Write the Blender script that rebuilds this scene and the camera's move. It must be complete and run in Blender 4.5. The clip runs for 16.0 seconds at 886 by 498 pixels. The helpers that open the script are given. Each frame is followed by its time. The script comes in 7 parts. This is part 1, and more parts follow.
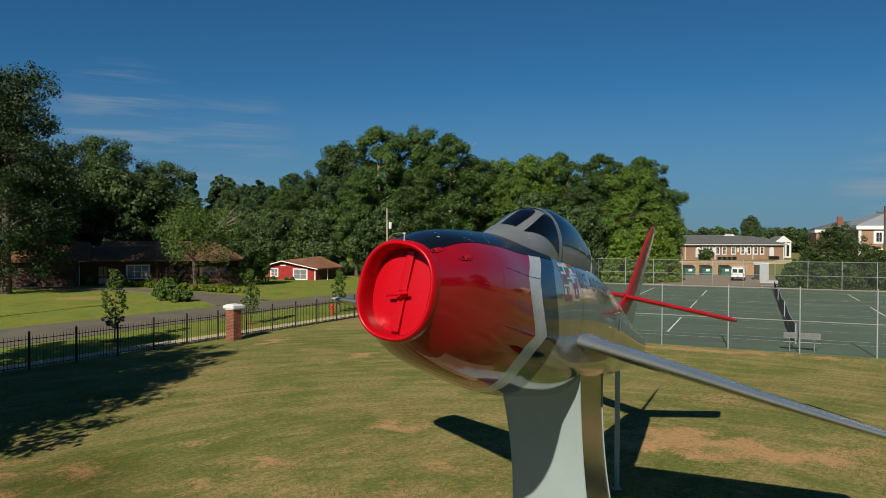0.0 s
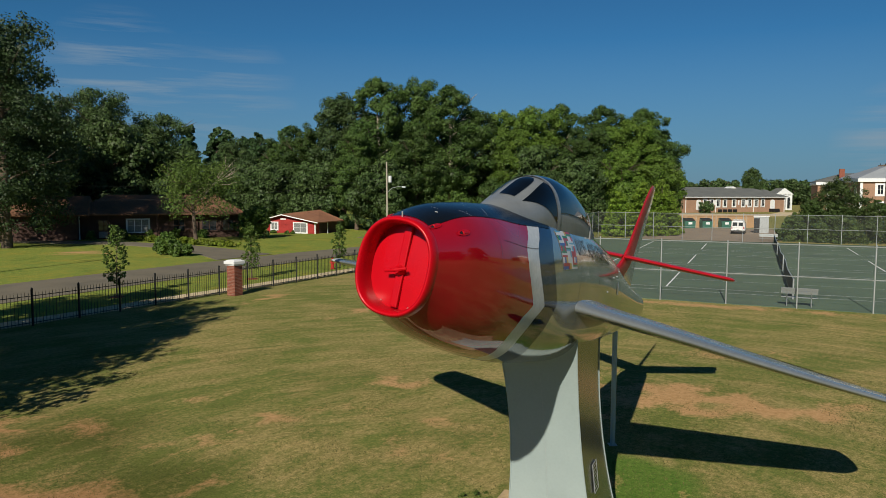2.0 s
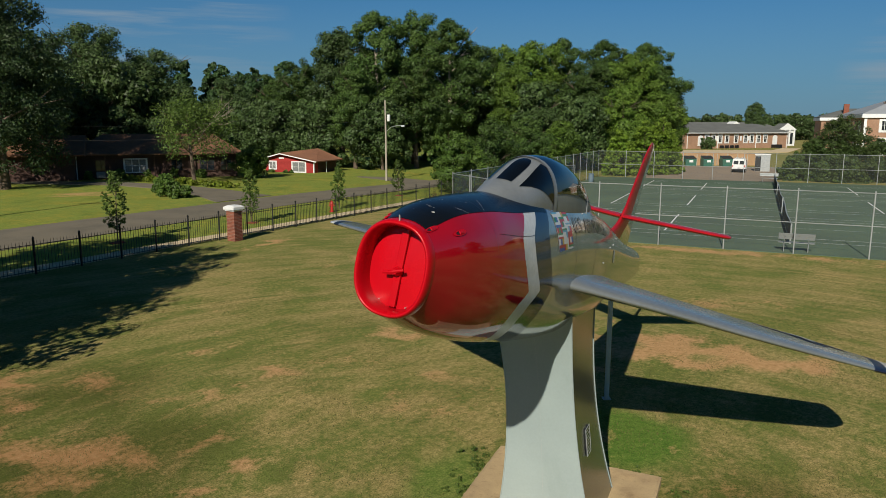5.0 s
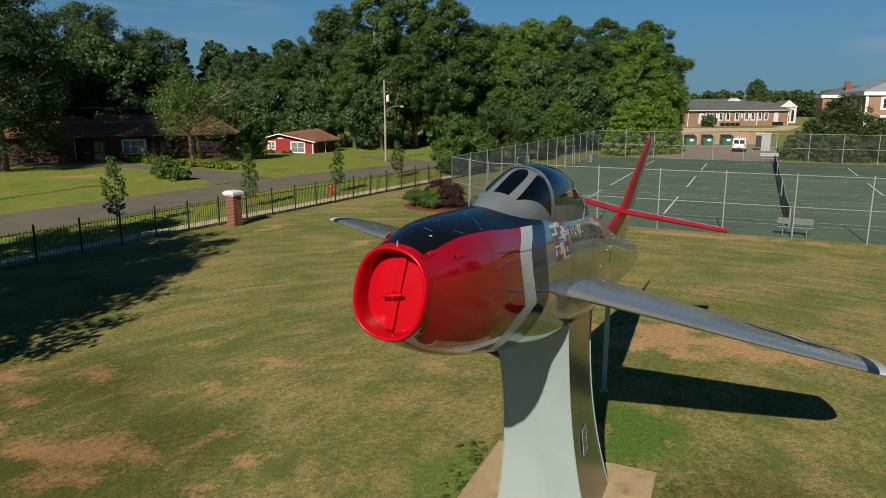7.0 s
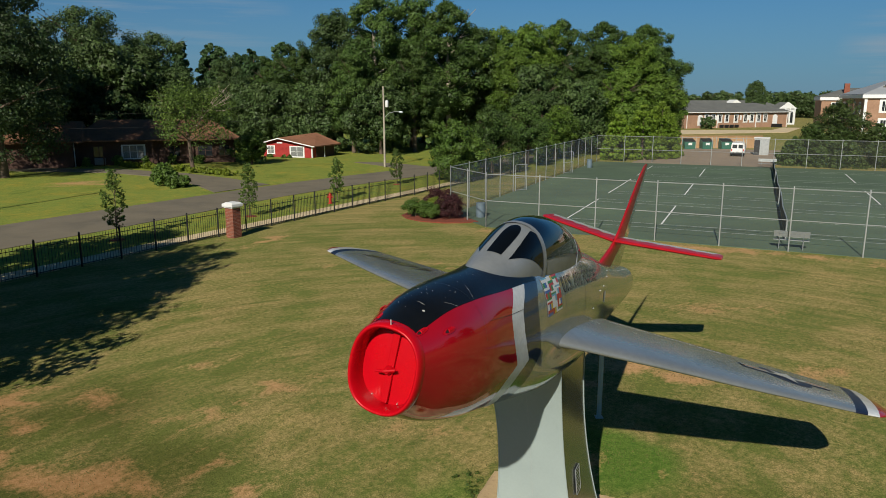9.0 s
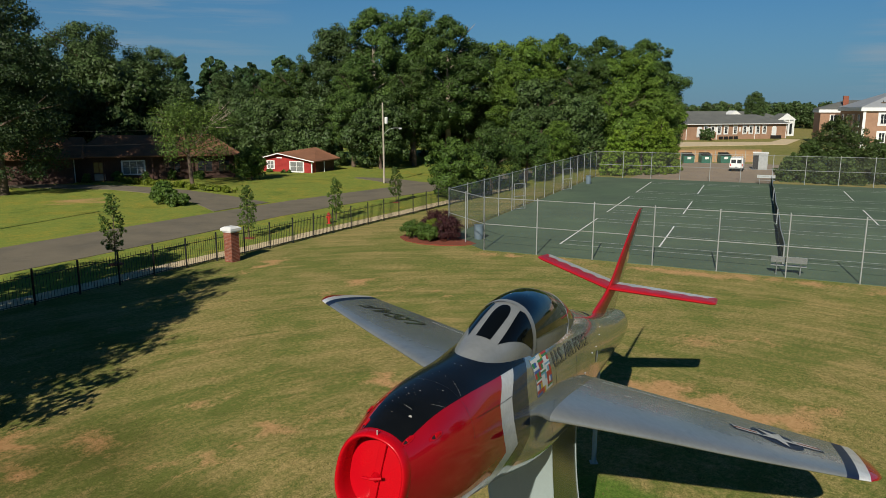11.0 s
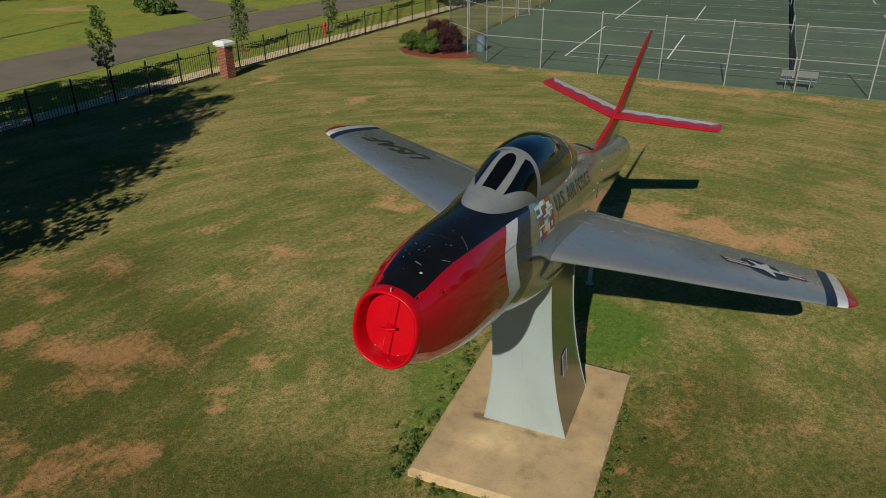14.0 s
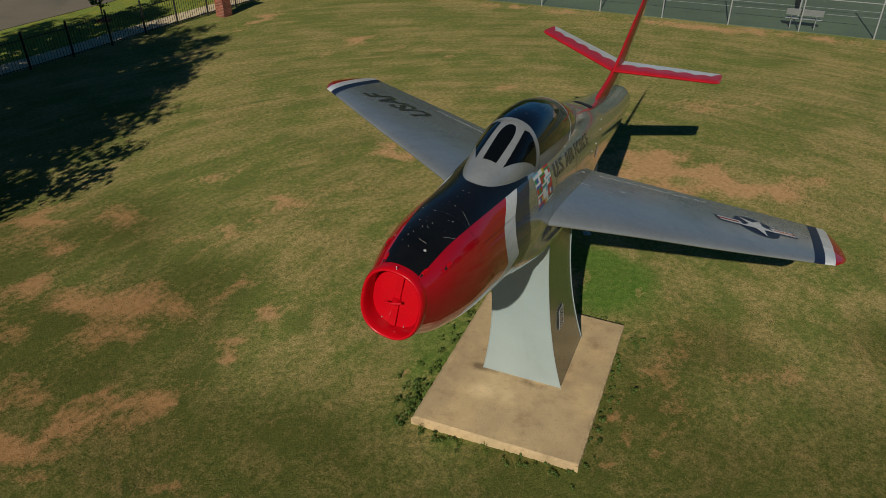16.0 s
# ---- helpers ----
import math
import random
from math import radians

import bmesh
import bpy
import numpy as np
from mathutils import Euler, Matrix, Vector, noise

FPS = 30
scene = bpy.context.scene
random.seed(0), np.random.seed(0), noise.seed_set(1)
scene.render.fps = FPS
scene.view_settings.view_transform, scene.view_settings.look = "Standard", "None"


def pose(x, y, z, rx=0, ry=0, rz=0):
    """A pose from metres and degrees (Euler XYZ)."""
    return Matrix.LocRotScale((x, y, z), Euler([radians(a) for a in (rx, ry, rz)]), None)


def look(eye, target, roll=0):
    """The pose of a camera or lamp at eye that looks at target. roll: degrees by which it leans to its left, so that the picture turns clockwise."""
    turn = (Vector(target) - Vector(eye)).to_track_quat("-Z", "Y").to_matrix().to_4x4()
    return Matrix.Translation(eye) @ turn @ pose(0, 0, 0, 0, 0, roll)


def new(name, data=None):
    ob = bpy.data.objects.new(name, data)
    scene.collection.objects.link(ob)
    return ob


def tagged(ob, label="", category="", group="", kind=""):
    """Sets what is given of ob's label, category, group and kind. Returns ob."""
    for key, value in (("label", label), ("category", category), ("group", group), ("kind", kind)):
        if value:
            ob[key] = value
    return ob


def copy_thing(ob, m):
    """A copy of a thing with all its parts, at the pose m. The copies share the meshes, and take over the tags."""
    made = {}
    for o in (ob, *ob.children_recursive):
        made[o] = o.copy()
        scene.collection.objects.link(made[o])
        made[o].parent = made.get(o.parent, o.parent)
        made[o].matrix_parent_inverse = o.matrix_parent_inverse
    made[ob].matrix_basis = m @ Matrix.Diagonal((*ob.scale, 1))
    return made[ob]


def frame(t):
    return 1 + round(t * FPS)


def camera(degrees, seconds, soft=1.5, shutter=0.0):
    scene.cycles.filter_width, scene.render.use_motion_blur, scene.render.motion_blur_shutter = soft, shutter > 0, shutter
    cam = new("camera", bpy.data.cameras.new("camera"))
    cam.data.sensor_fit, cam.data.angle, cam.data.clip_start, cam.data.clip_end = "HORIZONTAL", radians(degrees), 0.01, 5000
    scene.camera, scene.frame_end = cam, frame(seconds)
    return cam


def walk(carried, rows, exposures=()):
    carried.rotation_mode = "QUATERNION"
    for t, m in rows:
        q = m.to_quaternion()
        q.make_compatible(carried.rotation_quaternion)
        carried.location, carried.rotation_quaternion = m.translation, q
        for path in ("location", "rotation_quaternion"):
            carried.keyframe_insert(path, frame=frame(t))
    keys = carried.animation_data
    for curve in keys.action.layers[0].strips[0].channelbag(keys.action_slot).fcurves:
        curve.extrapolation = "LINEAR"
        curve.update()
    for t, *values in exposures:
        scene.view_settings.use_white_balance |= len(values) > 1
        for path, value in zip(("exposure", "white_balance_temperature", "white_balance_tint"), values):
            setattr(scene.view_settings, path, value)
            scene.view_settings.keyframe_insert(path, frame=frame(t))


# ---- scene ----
cam = camera(63.88, 16.0, soft=0.6)
PATH = [
    (0, pose(0.0000, -0.0000, 5.3156, 89.158, -0.259, -0.000)),
    (0.5, pose(0.0116, -0.0050, 5.3739, 88.088, -0.262, 0.001)),
    (1, pose(0.0208, -0.0085, 5.4298, 87.500, -0.253, 0.005)),
    (1.5, pose(0.0217, -0.0101, 5.4698, 86.586, -0.246, 0.014)),
    (2, pose(0.0155, -0.0089, 5.5054, 85.292, -0.219, 0.009)),
    (2.5, pose(0.0164, -0.0044, 5.5483, 83.890, -0.197, -0.005)),
    (3, pose(0.0249, -0.0013, 5.5854, 83.301, -0.135, -0.016)),
    (3.5, pose(0.0350, -0.0047, 5.6461, 83.300, -0.144, -0.025)),
    (4, pose(0.0430, -0.0149, 5.7746, 83.282, -0.161, -0.043)),
    (4.5, pose(0.0406, -0.0295, 5.9143, 83.208, -0.179, -0.037)),
    (5, pose(0.0370, -0.0444, 6.0485, 80.053, -0.137, -0.032)),
    (7.5, pose(0.0726, -0.0597, 6.5810, 78.187, -0.014, -0.072)),
    (8, pose(0.0910, -0.0675, 6.7578, 78.156, -0.029, -0.070)),
    (8.5, pose(0.1049, -0.0768, 6.9376, 78.149, -0.027, -0.100)),
    (9, pose(0.1169, -0.0865, 7.1153, 78.155, -0.042, -0.108)),
    (11.5, pose(0.2463, 0.0389, 8.1495, 79.413, -0.085, -0.060)),
    (12, pose(0.2300, 0.0397, 8.2795, 81.762, -0.149, -0.036)),
    (12.5, pose(0.2006, 0.0325, 8.3181, 80.430, -0.098, -0.041)),
    (13, pose(0.1762, 0.0226, 8.3431, 72.865, 0.062, -0.075)),
    (13.5, pose(0.1683, 0.0173, 8.3899, 65.627, 0.215, -0.159)),
    (14, pose(0.1613, 0.0280, 8.4799, 63.384, 0.228, -0.160)),
    (14.5, pose(0.1525, 0.0196, 8.5577, 63.356, 0.211, -0.157)),
    (15, pose(0.1402, -0.0073, 8.6921, 63.390, 0.204, -0.190)),
    (15.5, pose(0.1303, -0.0465, 8.8513, 62.104, 0.259, -0.208)),
    (16, pose(0.1328, -0.0744, 9.0287, 58.007, 0.290, -0.242)),
]
walk(cam, PATH, [(0, 0.03), (5, 0.02), (8, 0.06), (9, 0.06), (13, 0.08), (13.5, 0.0), (14.2, -0.2), (16, -0.3)])

# ---- light ----
SUN_FROM = Vector((-0.485, -1.5, 1.0)).normalized()
world = bpy.data.worlds.new("sky")
scene.world = world
world.use_nodes = True
wn, wl = world.node_tree.nodes, world.node_tree.links
wn.clear()
sky = wn.new("ShaderNodeTexSky")
sky.sky_type, sky.sun_disc = "NISHITA", False
sky.sun_elevation = math.asin(SUN_FROM.z)
sky.sun_rotation = math.atan2(SUN_FROM.x, SUN_FROM.y)
sky.altitude, sky.air_density, sky.dust_density, sky.ozone_density = 1200, 1.0, 0.1, 1.6
bg = wn.new("ShaderNodeBackground")
bg.inputs["Strength"].default_value = 0.043
wout = wn.new("ShaderNodeOutputWorld")
# thin wisps of cloud, stretched along the horizon
wtc = wn.new("ShaderNodeTexCoord")
wmap = wn.new("ShaderNodeMapping")
wmap.inputs["Scale"].default_value = (1.3, 1.3, 21.0)
wmap.inputs["Rotation"].default_value = (0, radians(-2), 0)
wnoise = wn.new("ShaderNodeTexNoise")
wnoise.inputs["Scale"].default_value = 2.3
wnoise.inputs["Detail"].default_value = 7
wnoise.inputs["Roughness"].default_value = 0.62
wramp = wn.new("ShaderNodeValToRGB")
wramp.color_ramp.elements[0].position, wramp.color_ramp.elements[0].color = 0.46, (0, 0, 0, 1)
wramp.color_ramp.elements[1].position, wramp.color_ramp.elements[1].color = 0.74, (0.55, 0.55, 0.55, 1)
wmix = wn.new("ShaderNodeMixRGB")
wmix.inputs["Color2"].default_value = (5.6, 7.2, 8.6, 1)
wl.new(wtc.outputs["Generated"], wmap.inputs["Vector"])
wl.new(wmap.outputs["Vector"], wnoise.inputs["Vector"])
wl.new(wnoise.outputs["Fac"], wramp.inputs["Fac"])
cover = None
for way, lo, hi, gain in (((-0.45, 1.0, 0.150), 0.9955, 0.9995, 1.9), ((-0.30, 1.0, 0.125), 0.9955, 0.9995, 1.1), ((0.66, 1.0, 0.055), 0.9955, 0.9995, 1.6)):
    dot, rng_, mulc = wn.new("ShaderNodeVectorMath"), wn.new("ShaderNodeMapRange"), wn.new("ShaderNodeMath")
    dot.operation = "DOT_PRODUCT"
    dot.inputs[1].default_value = Vector(way).normalized()
    rng_.inputs["From Min"].default_value, rng_.inputs["From Max"].default_value, rng_.inputs["To Max"].default_value = lo, hi, gain
    mulc.operation = "MULTIPLY_ADD"
    wl.new(wtc.outputs["Generated"], dot.inputs[0])
    wl.new(dot.outputs["Value"], rng_.inputs["Value"])
    wl.new(rng_.outputs["Result"], mulc.inputs[0])
    mulc.inputs[1].default_value = 1.0
    mulc.inputs[2].default_value = 0.0
    if cover:
        wl.new(cover, mulc.inputs[2])
    cover = mulc.outputs["Value"]
wfac = wn.new("ShaderNodeMath")
wfac.operation = "MULTIPLY"
wl.new(wramp.outputs["Color"], wfac.inputs[0])
wl.new(cover, wfac.inputs[1])
wl.new(wfac.outputs["Value"], wmix.inputs["Fac"])
wtint = wn.new("ShaderNodeMixRGB")
wtint.blend_type = "MULTIPLY"
wtint.inputs["Fac"].default_value = 1.0
wtint.inputs["Color2"].default_value = (0.31, 0.86, 1.22, 1)
wl.new(sky.outputs["Color"], wtint.inputs["Color1"])
sep, hz_r, haze = wn.new("ShaderNodeSeparateXYZ"), wn.new("ShaderNodeMapRange"), wn.new("ShaderNodeMixRGB")
hz_r.inputs["From Min"].default_value, hz_r.inputs["From Max"].default_value = 0.20, 0.0
hz_r.inputs["To Max"].default_value = 0.85
haze.inputs["Color2"].default_value = (3.0, 4.8, 7.1, 1)
wl.new(wtc.outputs["Generated"], sep.inputs["Vector"])
wl.new(sep.outputs["Z"], hz_r.inputs["Value"])
wl.new(hz_r.outputs["Result"], haze.inputs["Fac"])
wl.new(wtint.outputs["Color"], haze.inputs["Color1"])
# the unseen sky overhead is dimmed, blue most, to darken shadows on the ground
zen_r, zenith = wn.new("ShaderNodeMapRange"), wn.new("ShaderNodeMixRGB")
zen_r.inputs["From Min"].default_value, zen_r.inputs["From Max"].default_value = 0.40, 1.0
zenith.blend_type = "MULTIPLY"
zenith.inputs["Color2"].default_value = (0.70, 0.50, 0.40, 1)
wl.new(sep.outputs["Z"], zen_r.inputs["Value"])
wl.new(zen_r.outputs["Result"], zenith.inputs["Fac"])
wl.new(haze.outputs["Color"], zenith.inputs["Color1"])
wl.new(zenith.outputs["Color"], wmix.inputs["Color1"])
wl.new(wmix.outputs["Color"], bg.inputs["Color"])
wl.new(bg.outputs["Background"], wout.inputs["Surface"])
sun = new("sun", bpy.data.lights.new("sun", "SUN"))
sun.data.energy, sun.data.angle, sun.data.color = 5.15, radians(0.5), (1.0, 0.93, 0.80)
sun.matrix_world = look(SUN_FROM * 100, (0, 0, 0))
scene.view_settings.exposure = 0.0

# ---- materials ----
def material(name, color, rough=0.6, metal=0.0, color2=None, scale=4.0, bump=0.0, bump_scale=40.0, spec=0.5, vary=0.0, fine=0.0,
             coat=0.0, coords="Object", island=0.0):
    """A principled material with two scales of noise: color to color2 in large patches, fine grain, relief, and a random shade by object."""
    m = bpy.data.materials.new(name)
    m.use_nodes = True
    n, l = m.node_tree.nodes, m.node_tree.links
    b = n["Principled BSDF"]
    b.inputs["Roughness"].default_value = rough
    b.inputs["Metallic"].default_value = metal
    b.inputs["Specular IOR Level"].default_value = spec
    b.inputs["Coat Weight"].default_value = coat
    b.inputs["Coat Roughness"].default_value = 0.04
    tc = n.new("ShaderNodeTexCoord")
    big = n.new("ShaderNodeTexNoise")
    big.inputs["Scale"].default_value, big.inputs["Detail"].default_value, big.inputs["Roughness"].default_value = scale, 6, 0.6
    l.new(tc.outputs[coords], big.inputs["Vector"])
    ramp = n.new("ShaderNodeValToRGB")
    ramp.color_ramp.elements[0].position, ramp.color_ramp.elements[1].position = 0.35, 0.68
    c2 = color2 or tuple(c * 0.85 for c in color)
    ramp.color_ramp.elements[0].color, ramp.color_ramp.elements[1].color = (*color, 1), (*c2, 1)
    l.new(big.outputs["Fac"], ramp.inputs["Fac"])
    out = ramp.outputs["Color"]
    grain = n.new("ShaderNodeTexNoise")
    grain.inputs["Scale"].default_value, grain.inputs["Detail"].default_value = bump_scale, 4
    l.new(tc.outputs[coords], grain.inputs["Vector"])
    if fine:
        mr = n.new("ShaderNodeMapRange")
        mr.inputs["To Min"].default_value, mr.inputs["To Max"].default_value = 1 - fine, 1 + fine
        mr.inputs["From Min"].default_value, mr.inputs["From Max"].default_value = 0.25, 0.75
        l.new(grain.outputs["Fac"], mr.inputs["Value"])
        mul = n.new("ShaderNodeVectorMath")
        mul.operation = "SCALE"
        l.new(out, mul.inputs[0])
        l.new(mr.outputs["Result"], mul.inputs["Scale"])
        out = mul.outputs["Vector"]
    for amount, node, socket in ((vary, "ShaderNodeObjectInfo", "Random"), (island, "ShaderNodeNewGeometry", "Random Per Island")):
        if amount:
            src = n.new(node)
            mr = n.new("ShaderNodeMapRange")
            mr.inputs["To Min"].default_value, mr.inputs["To Max"].default_value = 1 - amount, 1 + amount
            l.new(src.outputs[socket], mr.inputs["Value"])
            mul = n.new("ShaderNodeVectorMath")
            mul.operation = "SCALE"
            l.new(out, mul.inputs[0])
            l.new(mr.outputs["Result"], mul.inputs["Scale"])
            out = mul.outputs["Vector"]
    l.new(out, b.inputs["Base Color"])
    if bump:
        bp = n.new("ShaderNodeBump")
        bp.inputs["Strength"].default_value, bp.inputs["Distance"].default_value = bump, 0.02
        l.new(grain.outputs["Fac"], bp.inputs["Height"])
        l.new(bp.outputs["Normal"], b.inputs["Normal"])
    # uneven gloss
    rr = n.new("ShaderNodeMapRange")
    rr.inputs["To Min"].default_value, rr.inputs["To Max"].default_value = rough * 0.85, min(1, rough * 1.15)
    l.new(big.outputs["Fac"], rr.inputs["Value"])
    l.new(rr.outputs["Result"], b.inputs["Roughness"])
    return m


def leaf_material(name, color, color2, trans=0.25):
    m = material(name, color, 0.55, color2=color2, scale=0.35, vary=0.18, island=0.45, spec=0.3)
    n, l = m.node_tree.nodes, m.node_tree.links
    b = n["Principled BSDF"]
    t = n.new("ShaderNodeBsdfTranslucent")
    l.new(b.inputs["Base Color"].links[0].from_socket, t.inputs["Color"])
    mix = n.new("ShaderNodeMixShader")
    mix.inputs["Fac"].default_value = trans
    l.new(b.outputs["BSDF"], mix.inputs[1])
    l.new(t.outputs["BSDF"], mix.inputs[2])
    last = mix.outputs["Shader"]
    l.new(last, n["Material Output"].inputs["Surface"])
    return m


RED = material("red_paint", (0.38, 0.003, 0.012), 0.05, color2=(0.32, 0.003, 0.010), scale=1.2, spec=0.58)
TAIL_RED = material("satin_red_paint", (0.46, 0.010, 0.016), 0.36, color2=(0.38, 0.008, 0.014), scale=2, spec=0.35)
LIP_RED = material("bright_red_paint", (0.47, 0.002, 0.008), 0.28, color2=(0.42, 0.002, 0.008), scale=3, spec=0.3)
SILVER = material("polished_aluminium", (0.46, 0.47, 0.46), 0.11, 0.76, color2=(0.36, 0.37, 0.365), scale=1.5, fine=0.05, bump=0.02, bump_scale=5)
FRAME_SILVER = material("silver_paint", (0.24, 0.255, 0.26), 0.36, 0.2, color2=(0.20, 0.215, 0.22), scale=3, fine=0.05, bump_scale=20)
WING_GREY = material("wing_silver_grey_paint", (0.285, 0.305, 0.302), 0.22, 0.42, color2=(0.235, 0.255, 0.255), scale=0.9, fine=0.06, bump_scale=14)
WHITE = material("white_paint", (0.62, 0.64, 0.64), 0.22, color2=(0.50, 0.52, 0.53), scale=4, fine=0.08, bump_scale=25)
NAVY = material("navy_paint", (0.010, 0.016, 0.040), 0.42, color2=(0.016, 0.024, 0.05), scale=3, spec=0.25)
BAND_NAVY = material("glossy_navy_paint", (0.012, 0.020, 0.045), 0.08, color2=(0.02, 0.03, 0.06), scale=3, spec=0.7)
BENCH_GREY = material("dull_aluminium", (0.24, 0.26, 0.26), 0.6, 0.2)
BLACK = material("black_antiglare_paint", (0.004, 0.005, 0.006), 0.20, color2=(0.008, 0.009, 0.010), scale=2, spec=0.2)
CHIP = material("bare_metal_chips", (0.55, 0.53, 0.48), 0.5, 0.2)
DARK = material("dark_gap", (0.01, 0.01, 0.011), 0.6)
GLASS = material("dark_canopy_glass", (0.004, 0.005, 0.007), 0.05, spec=0.6)
PANE = material("dark_windscreen_glass", (0.003, 0.004, 0.005), 0.05, spec=0.22)
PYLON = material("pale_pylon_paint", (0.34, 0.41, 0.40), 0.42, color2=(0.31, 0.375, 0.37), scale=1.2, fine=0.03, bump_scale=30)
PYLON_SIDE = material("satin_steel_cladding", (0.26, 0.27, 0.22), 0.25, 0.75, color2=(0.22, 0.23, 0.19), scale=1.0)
CONCRETE = material("pad_concrete", (0.50, 0.365, 0.195), 0.85, color2=(0.37, 0.265, 0.145), scale=1.3, bump=0.25, bump_scale=60, fine=0.10)
WALK_CONCRETE = material("pavement_concrete", (0.60, 0.485, 0.31), 0.85, color2=(0.50, 0.40, 0.25), scale=0.8, bump=0.2, bump_scale=30, fine=0.08, vary=0.05)
ASPHALT = material("worn_asphalt", (0.172, 0.147, 0.103), 0.9, color2=(0.138, 0.119, 0.085), scale=0.35, bump=0.3, bump_scale=50, fine=0.14)
PARKING = material("parking_asphalt", (0.27, 0.208, 0.147), 0.9, color2=(0.215, 0.168, 0.122), scale=0.2, bump=0.2, bump_scale=30, fine=0.08)
COURT_GREEN = material("court_acrylic", (0.078, 0.124, 0.072), 0.85, color2=(0.060, 0.092, 0.062), scale=0.16, bump=0.1, bump_scale=60, fine=0.08)
COURT_LINE = material("court_line_paint", (0.55, 0.58, 0.55), 0.7, color2=(0.30, 0.34, 0.32), scale=0.9)
GALV = material("galvanised_steel", (0.44, 0.46, 0.46), 0.42, 0.5, color2=(0.36, 0.38, 0.38), scale=3, vary=0.06)
FENCE_BLACK = material("black_iron_paint", (0.008, 0.009, 0.010), 0.4, vary=0.2)
BRICK = material("red_brick", (0.27, 0.085, 0.045), 0.85, color2=(0.20, 0.065, 0.04), scale=7, bump=0.4, bump_scale=70, fine=0.15, vary=0.28)
MORTAR = material("mortar", (0.40, 0.35, 0.29), 0.9, bump=0.3, bump_scale=60, fine=0.1)
SCHOOL_BRICK = material("school_brick", (0.34, 0.205, 0.132), 0.88, color2=(0.28, 0.165, 0.105), scale=0.6, bump_scale=6, fine=0.14)
TAN_WALL = material("tan_block_wall", (0.40, 0.245, 0.125), 0.9, color2=(0.33, 0.20, 0.10), scale=0.5, bump_scale=8, fine=0.1)
WHITE_TRIM = material("white_trim", (0.72, 0.73, 0.72), 0.55, color2=(0.64, 0.65, 0.64), scale=2, fine=0.03)
SHINGLE_GREY = material("grey_shingles", (0.13, 0.135, 0.125), 0.9, color2=(0.10, 0.105, 0.10), scale=0.5, bump_scale=5, fine=0.18)
SHINGLE_BROWN = material("brown_shingles", (0.21, 0.095, 0.048), 0.9, color2=(0.13, 0.07, 0.042), scale=0.4, bump_scale=6, fine=0.2)
SHINGLE_RED = material("rust_shingles", (0.26, 0.115, 0.060), 0.9, color2=(0.20, 0.09, 0.05), scale=0.5, bump_scale=6, fine=0.15)
ROOF_WHITE = material("pale_roof", (0.30, 0.32, 0.34), 0.6, scale=0.4)
HOUSE_DARK = material("dark_brown_brick", (0.075, 0.038, 0.028), 0.9, color2=(0.055, 0.030, 0.022), scale=1.0, bump_scale=12, fine=0.2)
HOUSE_RED = material("red_siding", (0.34, 0.026, 0.022), 0.7, color2=(0.29, 0.022, 0.02), scale=1.5, fine=0.05, bump_scale=8)
WINDOW_GLASS = material("window_glass", (0.02, 0.025, 0.03), 0.06, spec=0.6)
CURTAIN = material("pale_curtain", (0.20, 0.21, 0.20), 0.6, color2=(0.12, 0.13, 0.13), scale=6)
BARK = material("bark", (0.12, 0.085, 0.058), 0.9, color2=(0.075, 0.055, 0.04), scale=3, bump=0.5, bump_scale=18, fine=0.2)
PALE_BARK = material("pale_dead_wood", (0.34, 0.29, 0.23), 0.85, color2=(0.22, 0.18, 0.14), scale=3, fine=0.15, bump_scale=15)
POLE_WOOD = material("weathered_pole_wood", (0.38, 0.34, 0.27), 0.85, color2=(0.28, 0.25, 0.20), scale=2, fine=0.12, bump_scale=20)
LEAF_DARK = leaf_material("leaf_dark_oak", (0.042, 0.078, 0.022), (0.070, 0.110, 0.031), 0.18)
LEAF_MID = leaf_material("leaf_mid_green", (0.039, 0.080, 0.016), (0.073, 0.121, 0.023), 0.18)
LEAF_BRIGHT = leaf_material("leaf_bright_green", (0.068, 0.132, 0.016), (0.122, 0.192, 0.025), 0.18)
LEAF_PINE = leaf_material("needle_pine", (0.030, 0.068, 0.020), (0.046, 0.088, 0.026), 0.1)
LEAF_OLIVE = leaf_material("leaf_olive", (0.085, 0.148, 0.020), (0.140, 0.200, 0.032))
LEAF_YARD = leaf_material("leaf_thin_olive", (0.060, 0.105, 0.018), (0.100, 0.150, 0.028))
LEAF_NEAR = leaf_material("leaf_blue_green_oak", (0.025, 0.050, 0.017), (0.045, 0.075, 0.024), 0.18)
LEAF_WEED = leaf_material("leaf_weed", (0.060, 0.105, 0.018), (0.105, 0.150, 0.030))
LEAF_SHRUB = leaf_material("leaf_shrub", (0.058, 0.112, 0.018), (0.095, 0.155, 0.026))
LEAF_FEATHER = leaf_material("leaf_feathery", (0.100, 0.175, 0.016), (0.165, 0.240, 0.026))
LEAF_CEDAR = leaf_material("leaf_cedar", (0.037, 0.066, 0.014), (0.060, 0.092, 0.020), 0.12)
LEAF_PURPLE = leaf_material("leaf_purple", (0.036, 0.011, 0.014), (0.062, 0.020, 0.020), 0.15)
LEAF_LIME = leaf_material("leaf_lime", (0.12, 0.17, 0.015), (0.17, 0.21, 0.02))
MULCH = material("red_mulch", (0.22, 0.050, 0.022), 0.95, color2=(0.14, 0.035, 0.018), scale=5, bump=0.8, bump_scale=25, fine=0.4)
BIN_BLUE = material("blue_grey_bin_plastic", (0.13, 0.18, 0.22), 0.5, fine=0.05)
